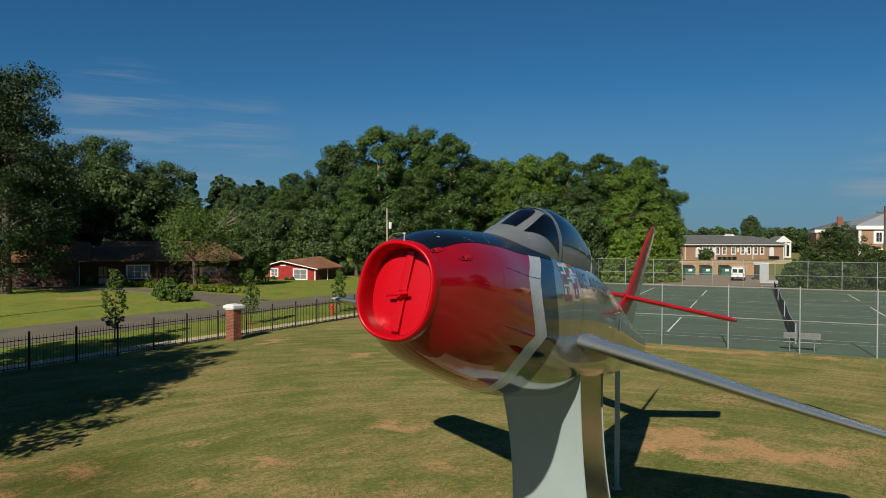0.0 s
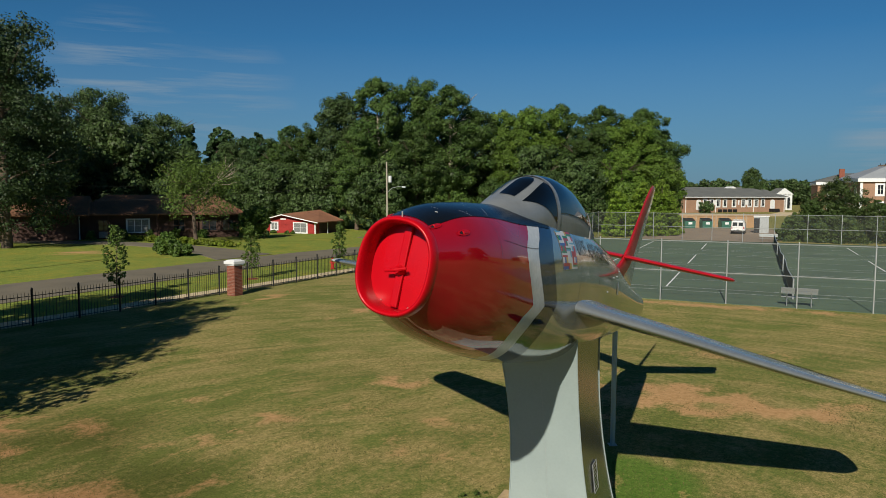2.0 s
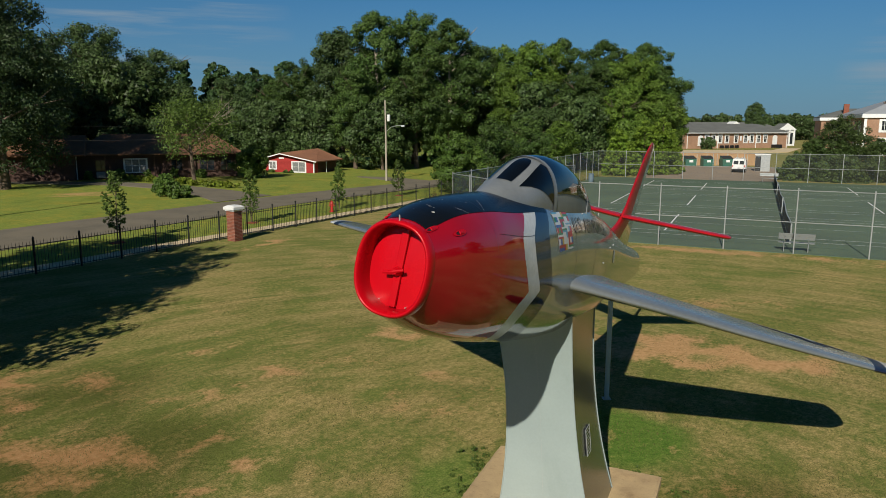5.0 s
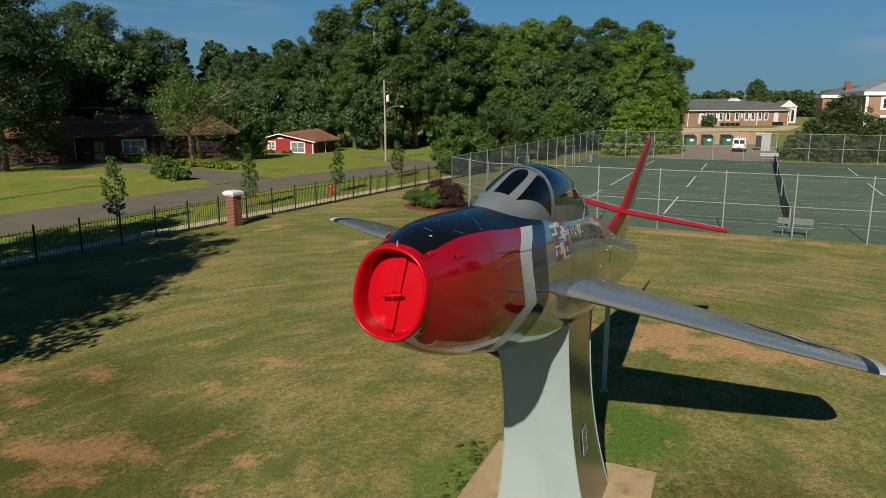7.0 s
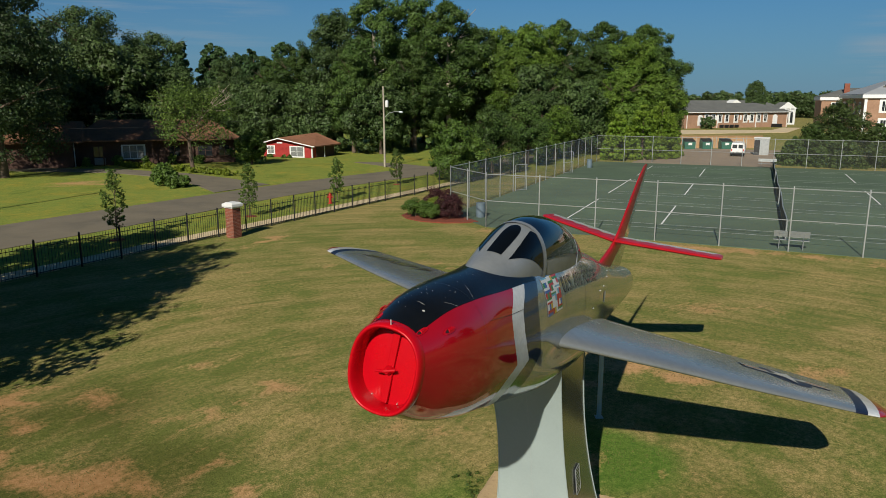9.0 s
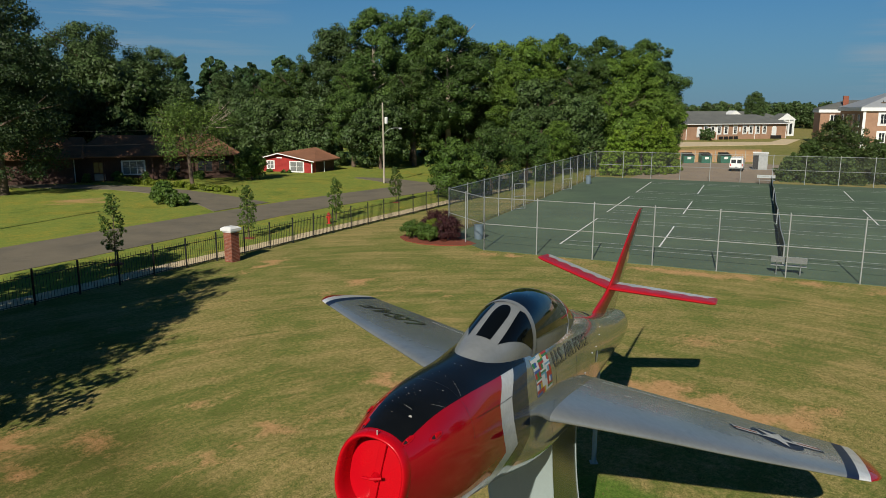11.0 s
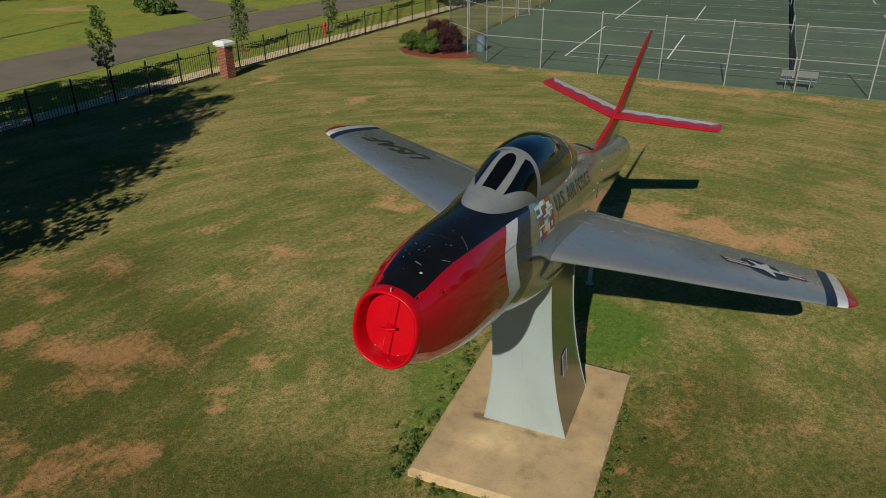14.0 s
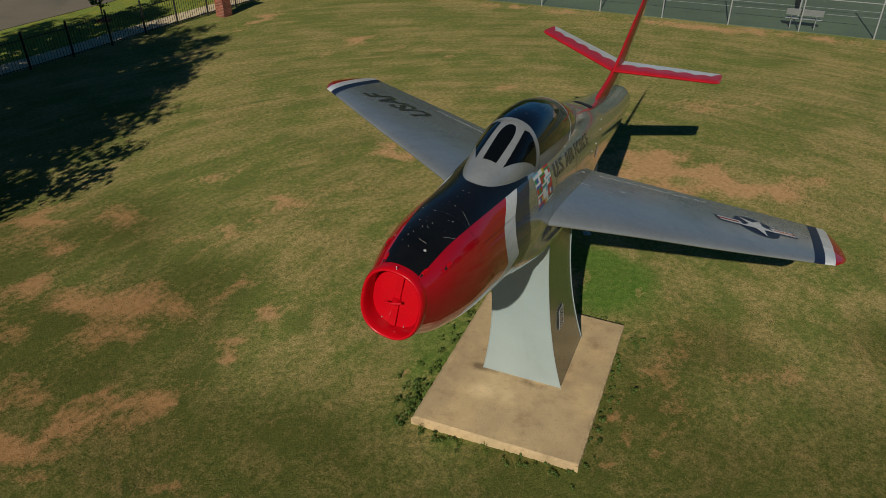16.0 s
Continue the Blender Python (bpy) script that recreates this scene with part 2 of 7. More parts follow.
DUMPSTER = material("green_dumpster_paint", (0.02, 0.13, 0.085), 0.5, color2=(0.03, 0.10, 0.07), scale=2)
RUBBER = material("black_rubber", (0.012, 0.012, 0.012), 0.7)
NET_BLACK = material("black_net", (0.010, 0.011, 0.012), 0.8)
HYDRANT_RED = material("hydrant_red", (0.48, 0.03, 0.02), 0.45)
SIGN_INK = material("dark_lettering", (0.045, 0.05, 0.055), 0.14, spec=0.6)
FLAG_COLS = [material("flag_" + k, c, 0.3) for k, c in (("red", (0.42, 0.02, 0.02)), ("white", (0.65, 0.66, 0.66)), ("blue", (0.03, 0.10, 0.35)),
             ("green", (0.02, 0.20, 0.07)), ("yellow", (0.55, 0.38, 0.03)), ("sky", (0.12, 0.35, 0.50)))]


def chain_link(name, cover):
    """Woven wire too fine to see strand by strand: a grey metal that covers part of its area."""
    m = material(name, (0.34, 0.36, 0.36), 0.5, 0.4)
    m.node_tree.nodes["Principled BSDF"].inputs["Alpha"].default_value = cover
    return m


WIRE = chain_link("chain_link_wire", 0.05)
WIRE_DENSE = chain_link("chain_link_wire_weathered", 0.33)



def stain(m, scale, lo, hi, tint, coords="Object", stretch=(1, 1, 1)):
    """Darker or lighter blotches with ragged edges over a material's colour."""
    n, l = m.node_tree.nodes, m.node_tree.links
    b = n["Principled BSDF"]
    src = b.inputs["Base Color"].links[0].from_socket
    tc, mp, t, r = n.new("ShaderNodeTexCoord"), n.new("ShaderNodeMapping"), n.new("ShaderNodeTexNoise"), n.new("ShaderNodeMapRange")
    mp.inputs["Scale"].default_value = stretch
    t.inputs["Scale"].default_value, t.inputs["Detail"].default_value, t.inputs["Roughness"].default_value = scale, 9, 0.62
    r.inputs["From Min"].default_value, r.inputs["From Max"].default_value = lo, hi
    x = n.new("ShaderNodeMixRGB")
    x.blend_type = "MULTIPLY"
    x.inputs["Color2"].default_value = (*tint, 1)
    l.new(tc.outputs[coords], mp.inputs["Vector"])
    l.new(mp.outputs["Vector"], t.inputs["Vector"])
    l.new(t.outputs["Fac"], r.inputs["Value"])
    l.new(r.outputs["Result"], x.inputs["Fac"])
    l.new(src, x.inputs["Color1"])
    l.new(x.outputs["Color"], b.inputs["Base Color"])


stain(CONCRETE, 2.6, 0.55, 0.72, (0.78, 0.75, 0.72))
stain(CONCRETE, 14.0, 0.56, 0.70, (0.80, 0.78, 0.76))
stain(CONCRETE, 0.9, 0.50, 0.62, (1.18, 1.15, 1.12))
stain(ASPHALT, 0.5, 0.5, 0.62, (0.82, 0.84, 0.86))
stain(COURT_GREEN, 0.22, 0.48, 0.62, (1.22, 1.18, 1.16))
stain(COURT_GREEN, 1.6, 0.55, 0.68, (0.84, 0.86, 0.88))
stain(PYLON, 3.0, 0.55, 0.72, (0.92, 0.93, 0.92), stretch=(1, 1, 0.25))
stain(WALK_CONCRETE, 1.4, 0.55, 0.7, (0.8, 0.78, 0.74))
stain(WING_GREY, 2.0, 0.54, 0.66, (0.88, 0.89, 0.90))
stain(SHINGLE_BROWN, 0.6, 0.5, 0.64, (0.75, 0.75, 0.75))

# ---- builders ----
def flush(bm, name, mat, parent, label="", kind="", smooth=None):
    """Turn a bmesh into one mesh object, under parent if there is one."""
    me = bpy.data.meshes.new(name)
    bmesh.ops.recalc_face_normals(bm, faces=bm.faces)
    bm.to_mesh(me)
    bm.free()
    for m in (mat if isinstance(mat, (list, tuple)) else (mat,)):
        me.materials.append(m)
    if smooth is not None:
        me.polygons.foreach_set("use_smooth", [True] * len(me.polygons))
        me.set_sharp_from_angle(angle=radians(smooth))
    ob = new(name, me)
    if parent:
        ob.parent = parent
    return tagged(ob, label, kind=kind)


def part(name, bm, mat, parent, label="", smooth=None, kind=""):
    return flush(bm, name, mat, parent, label, kind, smooth)


def thing(name, label, category, m=None, group="", kind=""):
    ob = new(name)
    ob.empty_display_size = 0.2
    if m is not None:
        ob.matrix_basis = m
    return tagged(ob, label, category, group, kind)


def box(bm, x0, x1, y0, y1, z0, z1, bev=0.0, m=None):
    v = [bm.verts.new(p) for p in ((x0, y0, z0), (x1, y0, z0), (x1, y1, z0), (x0, y1, z0), (x0, y0, z1), (x1, y0, z1), (x1, y1, z1), (x0, y1, z1))]
    f = [bm.faces.new([v[i] for i in q]) for q in ((3, 2, 1, 0), (4, 5, 6, 7), (0, 1, 5, 4), (1, 2, 6, 5), (2, 3, 7, 6), (3, 0, 4, 7))]
    if bev:
        es = {e for q in f for e in q.edges}
        r = bmesh.ops.bevel(bm, geom=list(es), offset=bev, segments=2, affect="EDGES", profile=0.6)
        v = [q for q in {w for g in r["faces"] for w in g.verts} | set(q for q in v if q.is_valid)]
    if m is not None:
        for q in v:
            q.co = m @ q.co
    return bm


def boxed(*a, **k):
    return box(bmesh.new(), *a, **k)


def tube(bm, pts, radii, sides=8, caps=True):
    """A round tube along points, tapering from radius to radius."""
    pts = [Vector(p) for p in pts]
    if not isinstance(radii, (list, tuple)):
        radii = [radii] * len(pts)
    rings = []
    for i, p in enumerate(pts):
        d = (pts[min(i + 1, len(pts) - 1)] - pts[max(i - 1, 0)]).normalized()
        a = d.orthogonal().normalized() if abs(d.z) < 0.95 else (Vector((1, 0, 0)) - d * d.x).normalized()
        b = d.cross(a)
        rings.append([bm.verts.new(p + (a * math.cos(2 * math.pi * k / sides) + b * math.sin(2 * math.pi * k / sides)) * radii[i]) for k in range(sides)])
    for r0, r1 in zip(rings, rings[1:]):
        for k in range(sides):
            bm.faces.new((r0[k], r0[(k + 1) % sides], r1[(k + 1) % sides], r1[k]))
    if caps:
        bm.faces.new(rings[0][::-1])
        bm.faces.new(rings[-1])
    return bm


def tubed(pts, radii, sides=8):
    return tube(bmesh.new(), pts, radii, sides)


def prism(bm, pts, z0, z1):
    """An upright prism on a flat outline."""
    lo = [bm.verts.new((x, y, z0)) for x, y in pts]
    hi = [bm.verts.new((x, y, z1)) for x, y in pts]
    n = len(pts)
    bm.faces.new(lo[::-1])
    bm.faces.new(hi)
    for i in range(n):
        bm.faces.new((lo[i], lo[(i + 1) % n], hi[(i + 1) % n], hi[i]))
    return bm


def strip(bm, a, b, z0, z1):
    """A ribbon slab between two edge lines of equal count."""
    rows = [[bm.verts.new((*p, z0)), bm.verts.new((*p, z1)), bm.verts.new((*q, z1)), bm.verts.new((*q, z0))] for p, q in zip(a, b)]
    for r, s in zip(rows, rows[1:]):
        for i in range(3):
            bm.faces.new((r[i], r[i + 1], s[i + 1], s[i]))
    return bm


def curve(xs, ys):
    """A smooth function through the given values."""
    xs, ys = np.array(xs, float), np.array(ys, float)
    d = np.diff(ys) / np.diff(xs)
    m = np.concatenate(([d[0]], (d[1:] + d[:-1]) / 2, [d[-1]]))
    for i in range(len(d)):
        if i + 1 < len(d) and d[i] * d[i + 1] <= 0:
            m[i + 1] = 0

    def f(x):
        x = min(max(x, xs[0]), xs[-1])
        i = min(max(int(np.searchsorted(xs, x)) - 1, 0), len(d) - 1)
        h = xs[i + 1] - xs[i]
        t = (x - xs[i]) / h
        return float(ys[i] * (2 * t**3 - 3 * t * t + 1) + m[i] * h * (t**3 - 2 * t * t + t) + ys[i + 1] * (3 * t * t - 2 * t**3) + m[i + 1] * h * (t**3 - t * t))

    return f


def grid_faces(bm, rows, closed=False):
    """Faces between rows of verts."""
    for r0, r1 in zip(rows, rows[1:]):
        n = len(r0)
        for k in range(n if closed else n - 1):
            bm.faces.new((r0[k], r0[(k + 1) % n], r1[(k + 1) % n], r1[k]))
    return bm


# ---- ground ----
def smooth01(v):
    v = np.clip(v, 0, 1)
    return v * v * (3 - 2 * v)


def value_noise(x, y, cell, seed):
    """Smooth random values on a square lattice, for patches in the turf."""
    r = np.random.RandomState(seed).rand(256, 256)
    u, v = x / cell, y / cell
    i, j = np.floor(u).astype(int), np.floor(v).astype(int)
    a, b = smooth01(u - i), smooth01(v - j)
    g = lambda p, q: r[p % 256, q % 256]
    return (g(i, j) * (1 - a) + g(i + 1, j) * a) * (1 - b) + (g(i, j + 1) * (1 - a) + g(i + 1, j + 1) * a) * b


def ground_sheet():
    near_x = np.arange(-30, 30.01, 0.2)
    near_y = np.arange(2, 62.01, 0.2)
    far = np.array([2, 5, 10, 16, 24, 34, 48, 70, 100, 150, 230, 360, 600, 1000, 1700, 2800])
    xs = np.concatenate((-30 - far[::-1], near_x, 30 + far))
    ys = np.concatenate((2 - far[::-1], near_y, 62 + far))
    X, Y = np.meshgrid(xs, ys)
    n1 = value_noise(X, Y, 1.3, 1) * 0.5 + value_noise(X, Y, 0.45, 2) * 0.3 + value_noise(X, Y, 3.7, 3) * 0.2
    bare = np.full_like(X, -1.0)
    # worn earth: x, y, half-lengths, turn, strength
    spots = [(-7.2, 12.1, 1.5, 1.15, 15, 1.1), (-6.2, 12.2, 0.9, 0.35, 30, 0.6), (-8.2, 11.6, 1.2, 0.5, 10, 0.6), (-6.7, 8.75, 1.3, 0.58, -15, 1.15), (-6.4, 9.45, 0.95, 0.24, -5, 0.95), (-6.7, 7.75, 0.8, 0.35, -10, 0.95), (-7.8, 9.0, 0.8, 0.4, 10, 0.85), (-9.3, 12.6, 1.0, 0.4, 10, 0.6), (-10.2, 16.0, 1.5, 0.6, 5, 0.9), (-7.6, 9.5, 0.8, 0.35, 25, 0.7), (-6.3, 13.0, 0.8, 0.35, 30, 0.65), (-2.6, 11.4, 0.5, 0.25, 30, 0.7), (-4.2, 12.4, 0.6, 0.25, 40, 0.6), (-8.6, 15.6, 1.9, 0.9, 30, 0.75), (-4.9, 9.2, 0.9, 0.5, 0, 0.7),
             (-1.0, 20.2, 1.5, 0.55, 15, 0.95), (6.6, 18.4, 2.6, 1.1, -12, 1.15), (8.8, 17.6, 2.2, 0.8, -20, 0.85), (5.4, 20.3, 1.6, 0.7, -25, 0.8),
             (-8.7, 36.0, 2.4, 0.5, 55, 0.8), (-3.4, 32.4, 1.2, 0.5, 20, 0.55), (-6.2, 18.0, 1.4, 0.35, 15, 0.55), (-6.3, 15.0, 1.6, 0.35, 15, 0.55),
             (-4.6, 16.4, 1.3, 0.3, 10, 0.7), (-5.5, 15.1, 0.9, 0.25, 20, 0.65), (-4.1, 10.7, 0.5, 0.3, 20, 0.7), (-2.8, 12.4, 0.5, 0.25, 20, 0.6), (-2.5, 17.6, 1.4, 0.3, 10, 0.45), (0.2, 9.9, 0.45, 1.3, -25, 0.85), (4.3, 10.0, 0.5, 1.9, -25, 0.75),
             (4.7, 8.8, 0.7, 0.7, 0, 0.75), (6.2, 9.4, 1.2, 0.7, 20, 0.65), (9.8, 24.0, 1.8, 0.5, 0, 0.4), (3.0, 12.6, 1.0, 0.5, 65, 0.5), (-31.2, 61.4, 2.6, 1.7, 35, 1.1)]
    rs = random.Random(17)
    for k in range(70):  # small scattered scars
        spots.append((rs.uniform(-13, 14), rs.uniform(7, 34), rs.uniform(0.25, 0.7), rs.uniform(0.12, 0.3), rs.uniform(20, 70), rs.uniform(0.2, 0.48)))
    for k in range(26):  # reddish scuffs beside the slab
        side = rs.choice(((0.1, 10.6), (4.3, 9.4), (3.2, 7.6)))
        spots.append((rs.gauss(side[0], 0.6), rs.gauss(side[1], 1.2), rs.uniform(0.2, 0.45), rs.uniform(0.12, 0.28), rs.uniform(0, 180), rs.uniform(0.7, 1.0)))
    # ragged, wind-swept outlines
    XW = X + (value_noise(X, Y, 0.9, 21) - 0.5) * 1.3 + (value_noise(X, Y, 0.4, 22) - 0.5) * 0.7
    YW = Y + (value_noise(X, Y, 0.9, 23) - 0.5) * 1.3 + (value_noise(X, Y, 0.4, 24) - 0.5) * 0.7
    for x, y, a, b, w, k in spots:
        c, s = math.cos(radians(w)), math.sin(radians(w))
        u, v = ((XW - x) * c + (YW - y) * s) / a, (-(XW - x) * s + (YW - y) * c) / b
        bare = np.maximum(bare, k * (1.25 - np.sqrt(u * u + v * v)))
    # a worn strip beside the court fence
    cu, cv = (X - 7.2) * 0.9135 - (Y - 41.8) * 0.4067, (X - 7.2) * 0.4067 + (Y - 41.8) * 0.9135
    edge = 0.9 - np.abs(cv + 4.45 + 0.0235 * (cu + 3.4)) / 0.9
    bare = np.maximum(bare, np.where((cu > -3.5) & (cu < 40), edge * 0.75, -1))
    dry = smooth01((value_noise(X * 0.9 + Y * 0.35, Y - 0.3 * X, 2.1, 5) * 0.55 + value_noise(X, Y, 0.8, 6) * 0.45 - 0.30) * 2.6)
    bare = np.clip(bare * 0.82 + (n1 - 0.5) * 1.7 * (bare > -0.5), 0, 1)
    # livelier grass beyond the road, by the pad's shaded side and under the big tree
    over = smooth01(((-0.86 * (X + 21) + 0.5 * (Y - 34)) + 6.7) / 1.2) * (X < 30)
    # dark: grass and bare earth turn darker towards the near ground
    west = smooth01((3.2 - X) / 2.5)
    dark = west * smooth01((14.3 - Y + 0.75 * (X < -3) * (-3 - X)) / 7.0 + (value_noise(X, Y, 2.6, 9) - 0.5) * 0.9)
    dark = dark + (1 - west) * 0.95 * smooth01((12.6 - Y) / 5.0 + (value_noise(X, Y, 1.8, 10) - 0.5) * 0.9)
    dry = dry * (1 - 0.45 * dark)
    lush = np.maximum(0.0, 0.95 * smooth01((1.25 - np.sqrt(((X - 3.7) / 1.05) ** 2 + ((Y - 13.2) / 1.5) ** 2) + (n1 - 0.5) * 0.8) * 2))
    lush = np.maximum(lush, 0.7 * smooth01((1.1 - np.sqrt(((X - 0.1) / 0.9) ** 2 + ((Y - 10.2) / 2.6) ** 2) + (n1 - 0.5) * 1.0) * 2))
    Z = (value_noise(X, Y, 1.7, 8) - 0.5) * 0.03
    me = bpy.data.meshes.new("ground")
    ny, nx = X.shape
    idx = np.arange(nx * ny).reshape(ny, nx)
    quads = np.stack((idx[:-1, :-1], idx[:-1, 1:], idx[1:, 1:], idx[1:, :-1]), -1).reshape(-1, 4)
    me.from_pydata(np.stack((X, Y, Z), -1).reshape(-1, 3).tolist(), [], quads.tolist())
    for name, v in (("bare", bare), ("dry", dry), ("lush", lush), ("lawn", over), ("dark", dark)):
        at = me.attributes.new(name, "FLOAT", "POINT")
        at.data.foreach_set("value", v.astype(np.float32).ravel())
    me.polygons.foreach_set("use_smooth", [True] * len(me.polygons))
    m = bpy.data.materials.new("mown_turf")
    m.use_nodes = True
    n, l = m.node_tree.nodes, m.node_tree.links
    b = n["Principled BSDF"]
    b.inputs["Roughness"].default_value, b.inputs["Specular IOR Level"].default_value = 0.95, 0.1
    tc = n.new("ShaderNodeTexCoord")

    def noise_tex(scale, detail, stretch=(1, 1, 1)):
        mp = n.new("ShaderNodeMapping")
        mp.vector_type = "TEXTURE"
        mp.inputs["Scale"].default_value = tuple(1 / k for k in stretch)
        mp.inputs["Rotation"].default_value = (0, 0, radians(50))
        t = n.new("ShaderNodeTexNoise")
        t.inputs["Scale"].default_value, t.inputs["Detail"].default_value, t.inputs["Roughness"].default_value = scale, detail, 0.65
        l.new(tc.outputs["Object"], mp.inputs["Vector"])
        l.new(mp.outputs["Vector"], t.inputs["Vector"])
        return t.outputs["Fac"]

    def spread(sock, a, c):
        r = n.new("ShaderNodeMapRange")
        r.inputs["From Min"].default_value, r.inputs["From Max"].default_value = a, c
        l.new(sock, r.inputs["Value"])
        return r.outputs["Result"]

    def blend(fac, c1, c2, kind="MIX"):
        x = n.new("ShaderNodeMixRGB")
        x.blend_type = kind
        for s, v in (("Fac", fac), ("Color1", c1), ("Color2", c2)):
            if isinstance(v, tuple):
                x.inputs[s].default_value = (*v, 1)
            elif isinstance(v, float):
                x.inputs[s].default_value = v
            else:
                l.new(v, x.inputs[s])
        return x.outputs["Color"]

    def attr(k):
        a = n.new("ShaderNodeAttribute")
        a.attribute_name = k
        return a.outputs["Fac"]

    def total(*terms):
        """A weighted sum of sockets."""
        acc = None
        for sock, k in terms:
            x = n.new("ShaderNodeMath")
            x.operation = "MULTIPLY_ADD"
            l.new(sock, x.inputs[0])
            x.inputs[1].default_value = k
            x.inputs[2].default_value = 0.0
            if acc is not None:
                l.new(acc, x.inputs[2])
            acc = x.outputs["Value"]
        return acc

    # rings left by the mower going round the slab
    off, sp, ln, an, cb = (n.new("ShaderNode" + k) for k in ("VectorMath", "SeparateXYZ", "VectorMath", "Math", "CombineXYZ"))
    off.operation, ln.operation, an.operation = "SUBTRACT", "LENGTH", "ARCTAN2"
    off.inputs[1].default_value = (1.8, 10.5, 0)
    l.new(tc.outputs["Object"], off.inputs[0])
    l.new(off.outputs["Vector"], ln.inputs[0])
    l.new(off.outputs["Vector"], sp.inputs["Vector"])
    l.new(sp.outputs["X"], an.inputs[0])
    l.new(sp.outputs["Y"], an.inputs[1])
    l.new(ln.outputs["Value"], cb.inputs["X"])
    l.new(an.outputs["Value"], cb.inputs["Y"])

    def ring_tex(scale, detail, along):
        mp = n.new("ShaderNodeMapping")
        mp.inputs["Scale"].default_value = (1, along, 1)
        t = n.new("ShaderNodeTexNoise")
        t.inputs["Scale"].default_value, t.inputs["Detail"].default_value, t.inputs["Roughness"].default_value = scale, detail, 0.62
        t.inputs["Distortion"].default_value = 0.5
        l.new(cb.outputs["Vector"], mp.inputs["Vector"])
        l.new(mp.outputs["Vector"], t.inputs["Vector"])
        return t.outputs["Fac"]

    rings, wide_rings = ring_tex(1.5, 9, 3.0), ring_tex(0.55, 8, 3.5)
    fine = noise_tex(26, 6)
    mid = noise_tex(7.5, 8)
    wide = noise_tex(1.7, 10, (0.55, 1.5, 1))
    blades = spread(fine, 0.36, 0.64)
    tufts = spread(mid, 0.36, 0.64)
    dry = spread(total((attr("dry"), 0.16), (wide, 0.25), (rings, 0.85), (mid, 0.60), (fine, 0.30), (attr("dark"), -0.08)), 0.95, 1.28)
    deep = spread(total((noise_tex(1.1, 8), 0.45), (wide_rings, 0.5), (mid, 0.5), (fine, 0.3)), 0.88, 1.10)
    grass = blend(tufts, (0.116, 0.144, 0.034), (0.192, 0.207, 0.056))
    grass = blend(deep, grass, (0.090, 0.111, 0.028))
    straw = blend(tufts, (0.262, 0.207, 0.080), (0.385, 0.295, 0.125))
    c = blend(dry, grass, straw)
    # tan mowing streaks, clumped and broken
    sweep = spread(total((noise_tex(0.45, 9), 0.45), (wide_rings, 0.55), (ring_tex(2.6, 8, 3.0), 0.8), (fine, 0.40), (attr("dark"), -0.04)), 1.17, 1.40)
    c = blend(sweep, c, blend(tufts, (0.36, 0.255, 0.105), (0.46, 0.33, 0.15)))
    green = blend(tufts, (0.068, 0.142, 0.020), (0.128, 0.208, 0.036))
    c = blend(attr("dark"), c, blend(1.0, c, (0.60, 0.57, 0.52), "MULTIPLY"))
    lawn = blend(tufts, (0.130, 0.190, 0.034), (0.225, 0.268, 0.062))
    lawn = blend(spread(wide, 0.45, 0.62), lawn, blend(1.0, lawn, (1.45, 1.12, 1.0), "MULTIPLY"))
    lawn = blend(spread(noise_tex(0.22, 10), 0.50, 0.66), lawn, blend(1.0, lawn, (1.30, 1.05, 1.0), "MULTIPLY"))
    lawn = blend(spread(noise_tex(0.35, 9), 0.52, 0.68), lawn, blend(1.0, lawn, (0.68, 0.76, 0.7), "MULTIPLY"))
    c = blend(attr("lawn"), c, lawn)
    c = blend(attr("lush"), c, green)
    c = blend(blades, blend(1.0, c, (0.71, 0.73, 0.70), "MULTIPLY"), blend(1.0, c, (1.25, 1.25, 1.19), "MULTIPLY"))
    earth = blend(tufts, (0.43, 0.250, 0.108), (0.56, 0.345, 0.165))
    earth = blend(blades, blend(1.0, earth, (0.86, 0.86, 0.86), "MULTIPLY"), earth)
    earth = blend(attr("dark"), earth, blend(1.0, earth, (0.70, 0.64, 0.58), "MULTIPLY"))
    ragged = spread(total((attr("bare"), 1.0), (mid, 1.0), (fine, 0.55), (wide, 0.7)), 1.36, 1.86)
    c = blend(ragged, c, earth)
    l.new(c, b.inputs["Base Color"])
    bp = n.new("ShaderNodeBump")
    bp.inputs["Strength"].default_value, bp.inputs["Distance"].default_value = 0.4, 0.02
    l.new(blades, bp.inputs["Height"])
    l.new(bp.outputs["Normal"], b.inputs["Normal"])
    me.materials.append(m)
    return tagged(new("ground", me), "dry mown grass field with bare reddish earth patches", "grass", kind="structure")


ground_sheet()


def resample(pts, step):
    """Points every step metres along a line."""
    out, left = [Vector(pts[0])], step
    for a, b in zip(pts, pts[1:]):
        a, b = Vector(a), Vector(b)
        d = (b - a).length
        while left <= d:
            out.append(a + (b - a) * (left / d))
            left += step
        left -= d
    return out


